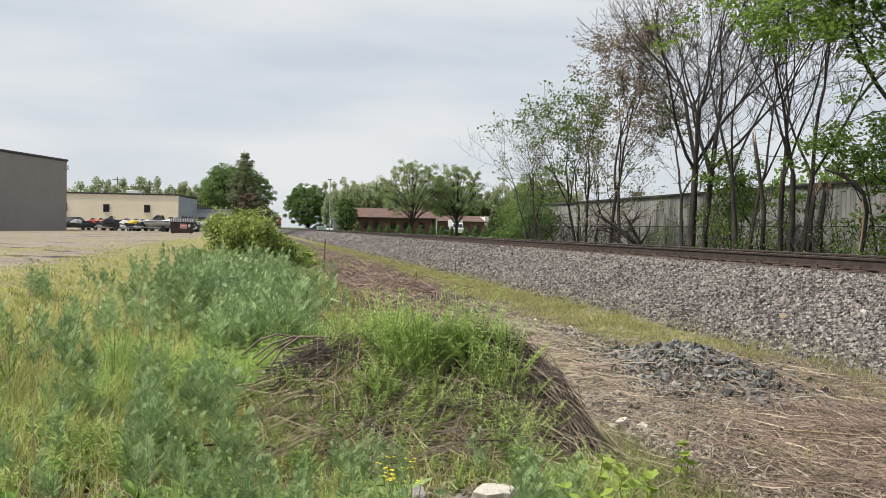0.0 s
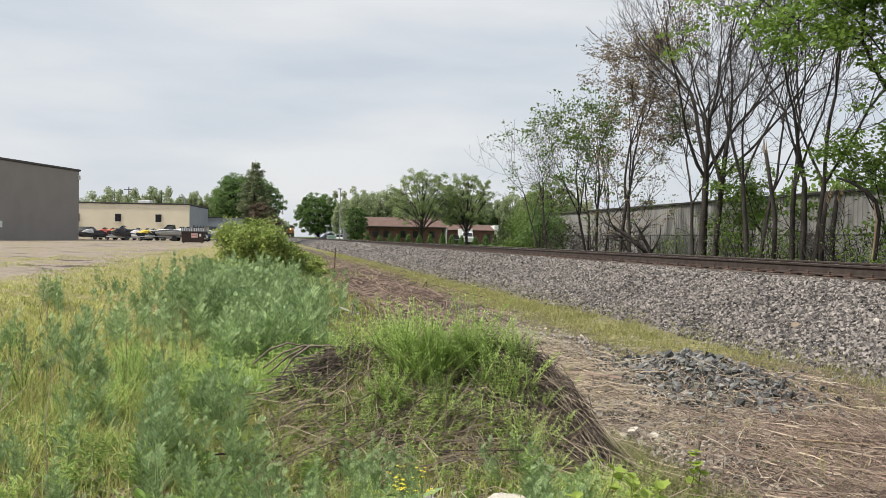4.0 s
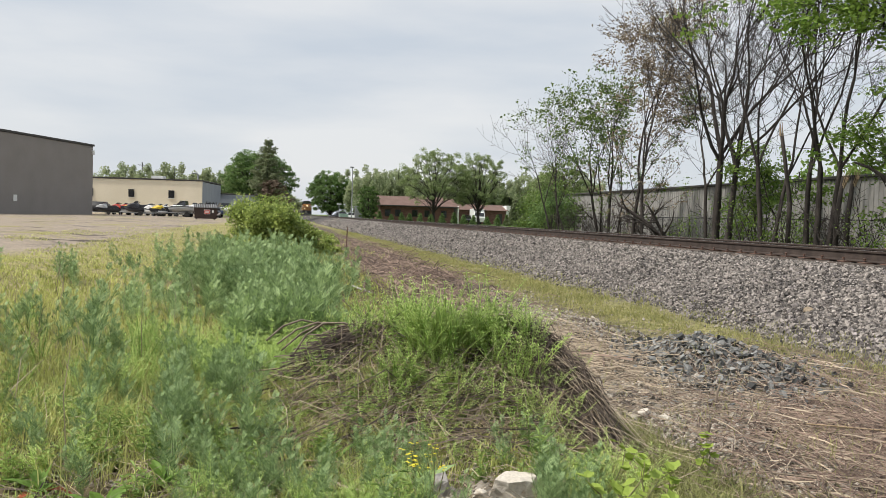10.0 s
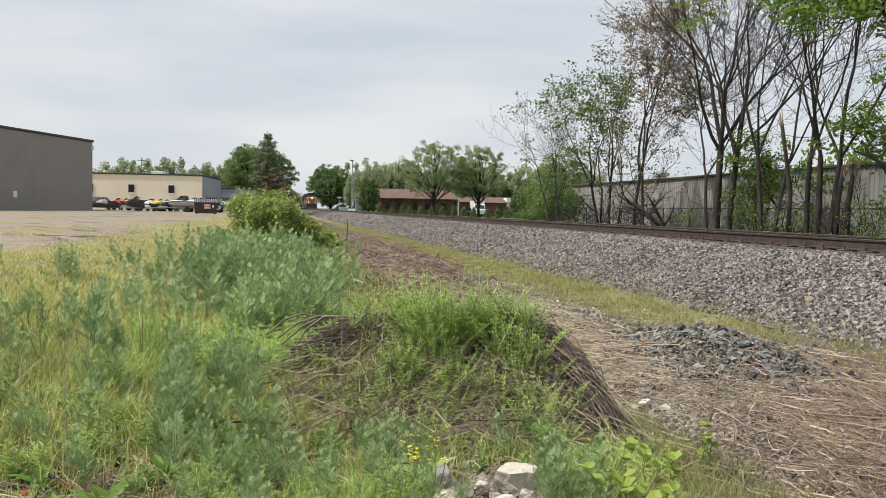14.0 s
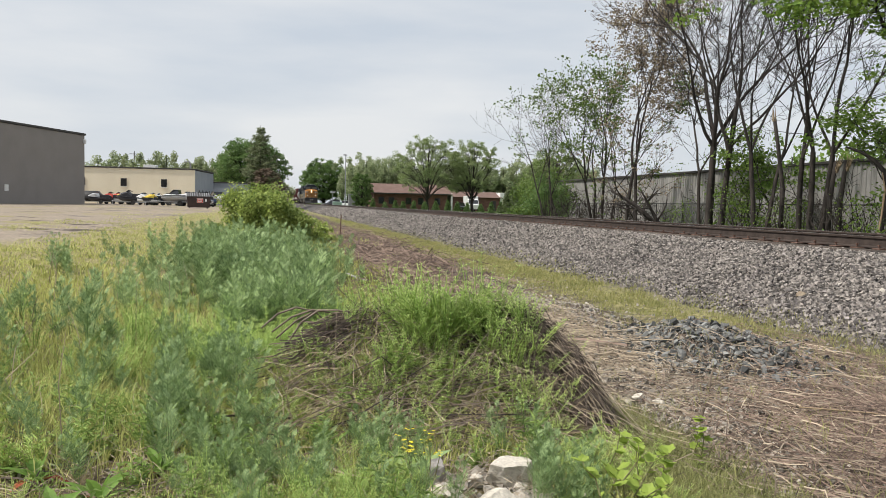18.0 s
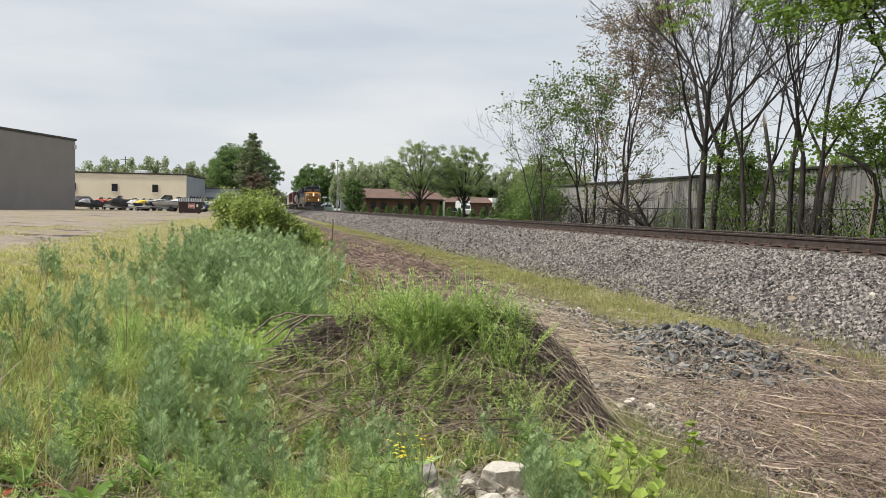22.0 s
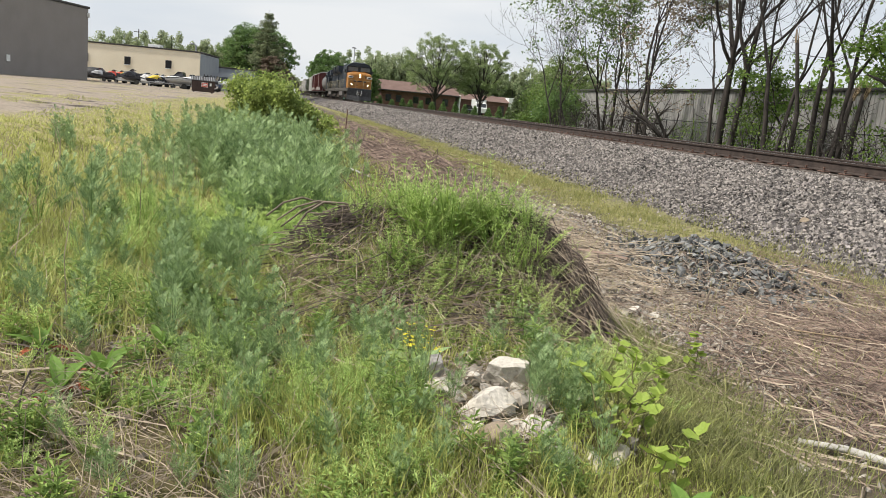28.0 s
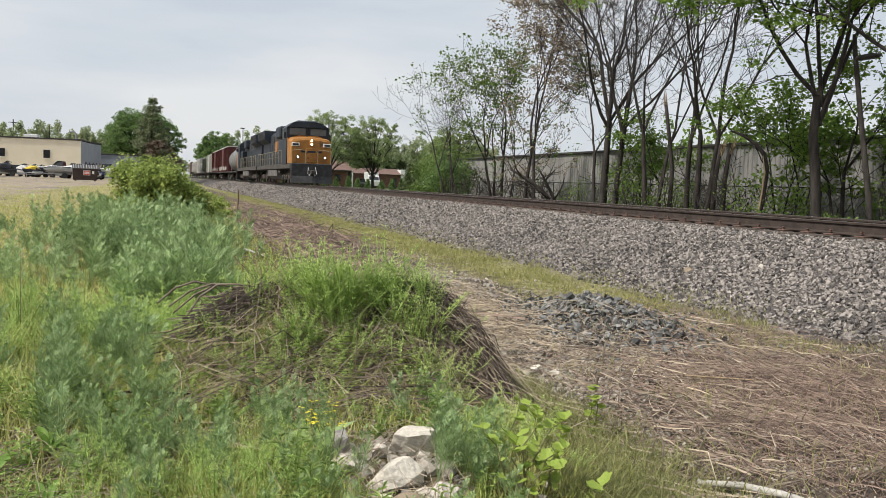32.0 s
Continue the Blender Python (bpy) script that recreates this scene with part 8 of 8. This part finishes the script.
    part("inverter_box", Geo().box((-1.45, 4.95, 1.5), (-0.932, 7.6, 3.35), 0.05).box((0.932, 4.95, 1.5), (1.45, 7.6, 3.35), 0.05), LOCO_BLUE, loco)
    part("blower", Geo().box((-1.35, 7.7, 3.6), (1.35, 10.0, 4.55), 0.12), LOCO_BLUE, loco)
    part("exhaust", Geo().box((-0.35, 12.2, 4.36), (0.35, 13.3, 4.62), 0.05), BLACK_METAL, loco)
    part("radiator", Geo().loft([[(-0.95, y, 1.5), (0.95, y, 1.5), (0.95, y, 3.5), (1.5, y, 3.85), (1.5, y, 4.6), (-1.5, y, 4.6), (-1.5, y, 3.85), (-0.95, y, 3.5)] for y in (16.402, 21.5)]), LOCO_BLUE, loco, "overhanging radiator wings")
    for side in (-1, 1):
        for k in range(9):
            part("grille_slat", Geo().box((side * 1.502, 16.7, 3.9 + 0.07 * k), (side * 1.53, 21.2, 3.93 + 0.07 * k)), BLACK_METAL, loco)
    part("horn", Geo().tube([(0.4, 13.8, 4.4), (0.4, 13.8, 4.6), (0.4, 13.3, 4.66)], [0.03, 0.03, 0.09], 8), BLACK_METAL, loco)
    part("antenna", Geo().box((-0.35, 3.2, 4.62), (0.35, 3.9, 4.74), 0.05), WHITE, loco, "white roof antenna")
    # side rails and tank
    for side in (-1, 1):
        g = Geo().tube([(side * 1.48, 4.95, 2.55), (side * 1.48, 21.3, 2.55), (side * 1.48, 21.75, 1.6)], 0.02, 5)
        g.tube([(side * 1.48, 4.95, 2.05), (side * 1.48, 21.4, 2.05)], 0.014, 4)
        part("side_rail", g, RAIL_YELLOW, loco, "pale side handrail")
        for k in range(10):
            part("stanchion", Geo().tube([(side * 1.48, 5.4 + 1.75 * k, 1.5), (side * 1.48, 5.4 + 1.75 * k, 2.55)], 0.02, 5), RAIL_YELLOW, loco)
    part("fuel_tank", Geo().loft([[(-1.0, y, 0.3), (1.0, y, 0.3), (1.42, y, 0.6), (1.42, y, 1.1), (-1.42, y, 1.1), (-1.42, y, 0.6)] for y in (8.2, 14.2)]), DUSTY_TANK, loco, "dusty grey fuel tank")
    for side in (-1, 1):
        part("air_tank", Geo().tube([(side * 1.2, 7.0, 0.95), (side * 1.2, 8.1, 0.95)], 0.17, 10), GRIME, loco)
    bogie(loco, 4.4, (-1.95, 0.0, 1.95), 0.53)
    bogie(loco, 18.0, (-1.95, 0.0, 1.95), 0.53)
    coupler(loco, 22.0, 1)
    return loco, 22.35


def underside(w, L):
    part("sill", Geo().box((-0.25, 0.5, 0.75), (0.25, L - 0.5, 1.1), 0.03).box((-1.45, 0.45, 1.0), (1.45, L - 0.45, 1.14), 0.02), GRIME, w)
    bogie(w, 2.3, (-0.85, 0.85), 0.46)
    bogie(w, L - 2.3, (-0.85, 0.85), 0.46)
    coupler(w, 0.35, -1)
    coupler(w, L - 0.35, 1)


def boxcar(name, label, mat, L=18.4, top=4.75, roof=None):
    w = thing(name, label, "freight wagon", "freight wagons")
    part("body", Geo().box((-1.48, 0.5, 1.142), (1.48, L - 0.5, top - 0.2), 0.03), mat, w)
    part("roof", Geo().loft([[(-1.55, y, top - 0.198), (1.55, y, top - 0.198), (1.5, y, top - 0.1), (0, y, top), (-1.5, y, top - 0.1)] for y in (0.4, L - 0.4)]), roof or ROOF_GREY, w, "weathered pale metal roof")
    for side in (-1, 1):
        for k in range(int(L / 0.95)):
            y = 0.62 + k * 0.95
            if abs(y - L / 2) > 1.7 and y < L - 0.6:
                part("side_post", Geo().box((side * 1.482, y, 1.2), (side * 1.56, y + 0.09, top - 0.22)), mat, w)
    for side in (-1, 1):
        d = part("door", Geo().box((side * 1.485, L / 2 - 1.55, 1.2), (side * 1.575, L / 2 + 1.55, top - 0.3), 0.03), mat, w)
        part("door_bar", Geo().tube([(side * 1.60, L / 2 - 1.3, 1.3), (side * 1.60, L / 2 - 1.3, top - 0.4)], 0.025, 5), GALV, d)
        g = Geo()
        for k in range(9):
            g.tube([(side * 1.60, 0.6, 1.2 + 0.36 * k), (side * 1.60, 1.05, 1.2 + 0.36 * k)], 0.012, 4)
        part("ladder", g, mat, w)
    g = Geo()
    for k in range(8):
        g.box((-1.40, 0.42, 1.35 + 0.4 * k), (1.40, 0.5, 1.47 + 0.4 * k), 0.03)
    part("end_ribs", g, mat, w)
    underside(w, L)
    return w, L


def graffiti(w, L, seed):
    """Sprayed lettering that cannot be read: pale bars low on the side."""
    r = np.random.default_rng(seed)
    g = Geo()
    y = 1.2
    while y < L - 2:
        h = r.uniform(0.35, 0.8)
        g.box((-1.585, y, 1.25 + r.uniform(0, 0.2)), (-1.565, y + r.uniform(0.2, 0.7), 1.25 + h))
        y += r.uniform(0.7, 1.6)
    part("sprayed_marks", g, BOX_WHITE, w, "pale sprayed marks")


def tank_car(label, mat, L=13.2):
    w = thing("tank_car", label, "tank wagon", "freight wagons")
    rings = []
    for y, f in ((0.75, 0.45), (0.85, 0.75), (1.1, 0.95), (1.4, 1.0), (L - 1.4, 1.0), (L - 1.1, 0.95), (L - 0.85, 0.75), (L - 0.75, 0.45)):
        rings.append([(1.48 * f * math.cos(k * math.pi / 10), y, 2.62 + 1.48 * f * math.sin(k * math.pi / 10)) for k in range(20)][::-1])
    part("tank", Geo().loft(rings), mat, w, smooth=True)
    part("dome", Geo().tube([(0, L / 2, 4.0), (0, L / 2, 4.45)], [0.5, 0.48], 14), mat, w)
    part("walkway", Geo().box((-0.9, L / 2 - 1.2, 4.12), (0.9, L / 2 + 1.2, 4.16)), GALV, w)
    for side in (-1, 1):
        g = Geo()
        for x in (-0.25, 0.25):
            g.tube([(side * 1.5, L / 2 + x, 1.1), (side * 1.5, L / 2 + x, 3.2), (side * 0.9, L / 2 + x, 4.15)], 0.02, 4)
        part("ladder", g, GALV, w)
    underside(w, L)
    return w, L


def hopper(label, mat, L=17.0, top=4.6):
    w = thing("hopper_car", label, "hopper wagon", "freight wagons")
    part("body", Geo().loft([[(-1.5, y0, 1.9), (1.5, y0, 1.9), (1.55, y0, top - 0.5), (1.1, y1, top), (-1.1, y1, top), (-1.55, y0, top - 0.5)] for y0, y1 in ((0.9, 0.9), (L - 0.9, L - 0.9))]), mat, w)
    for k in range(4):
        y = 3.0 + k * (L - 6.0) / 3
        part("chute", Geo().loft([[(-1.3, y - 1.5, 1.9), (1.3, y - 1.5, 1.9), (1.3, y + 1.5, 1.9), (-1.3, y + 1.5, 1.9)], [(-0.5, y - 0.5, 0.7), (0.5, y - 0.5, 0.7), (0.5, y + 0.5, 0.7), (-0.5, y + 0.5, 0.7)]]), mat, w)
    for side in (-1, 1):
        for k in range(11):
            y = 1.2 + k * (L - 2.6) / 10
            part("side_post", Geo().box((side * 1.5, y, 1.5), (side * 1.6, y + 0.1, top - 0.52)), mat, w)
    underside(w, L)
    return w, L


TRAIN = [locomotive("lead dark blue diesel locomotive with glowing lights and faded gold nose"), locomotive("second dark blue diesel locomotive running backwards behind the first"),
         tank_car("short grimy grey tank wagon", TANK_GREY), boxcar("boxcar", "oxide red boxcar with a pale weathered roof", BOX_RED), boxcar("boxcar", "oxide red boxcar with sprayed marks", BOX_RED),
         boxcar("boxcar", "dirty white boxcar with a flat top", BOX_WHITE, 18.4, 4.6, BOX_WHITE), hopper("drab green covered hopper wagon", BOX_GREEN), tank_car("short grimy grey tank wagon", TANK_GREY),
         boxcar("boxcar", "dirty white boxcar with a flat top", BOX_WHITE, 18.4, 4.7), hopper("pale grey covered hopper wagon", ROOF_GREY), hopper("pale grey covered hopper wagon", ROOF_GREY),
         boxcar("boxcar", "oxide red boxcar with a pale weathered roof", BOX_RED), hopper("pale grey covered hopper wagon", ROOF_GREY)]
for k in (3, 4):
    graffiti(TRAIN[k][0], 18.4, 400 + k)


def motions():
    """The train rolls in along the track and gathers a little speed."""
    lead = [(t, 57.6 + 10.9 * (32 - t) - 0.06 * (32 - t) ** 2) for t in (0, 4, 8, 12, 16, 20, 24, 28, 32)]
    back = 0.0
    for car, length in TRAIN:
        turned = car is TRAIN[1][0]
        walk(car, [(t, pose(TRACK_X, y + back + length * turned, RAIL_Z, 0, 0, 180 * turned)) for t, y in lead])
        back += length


motions()
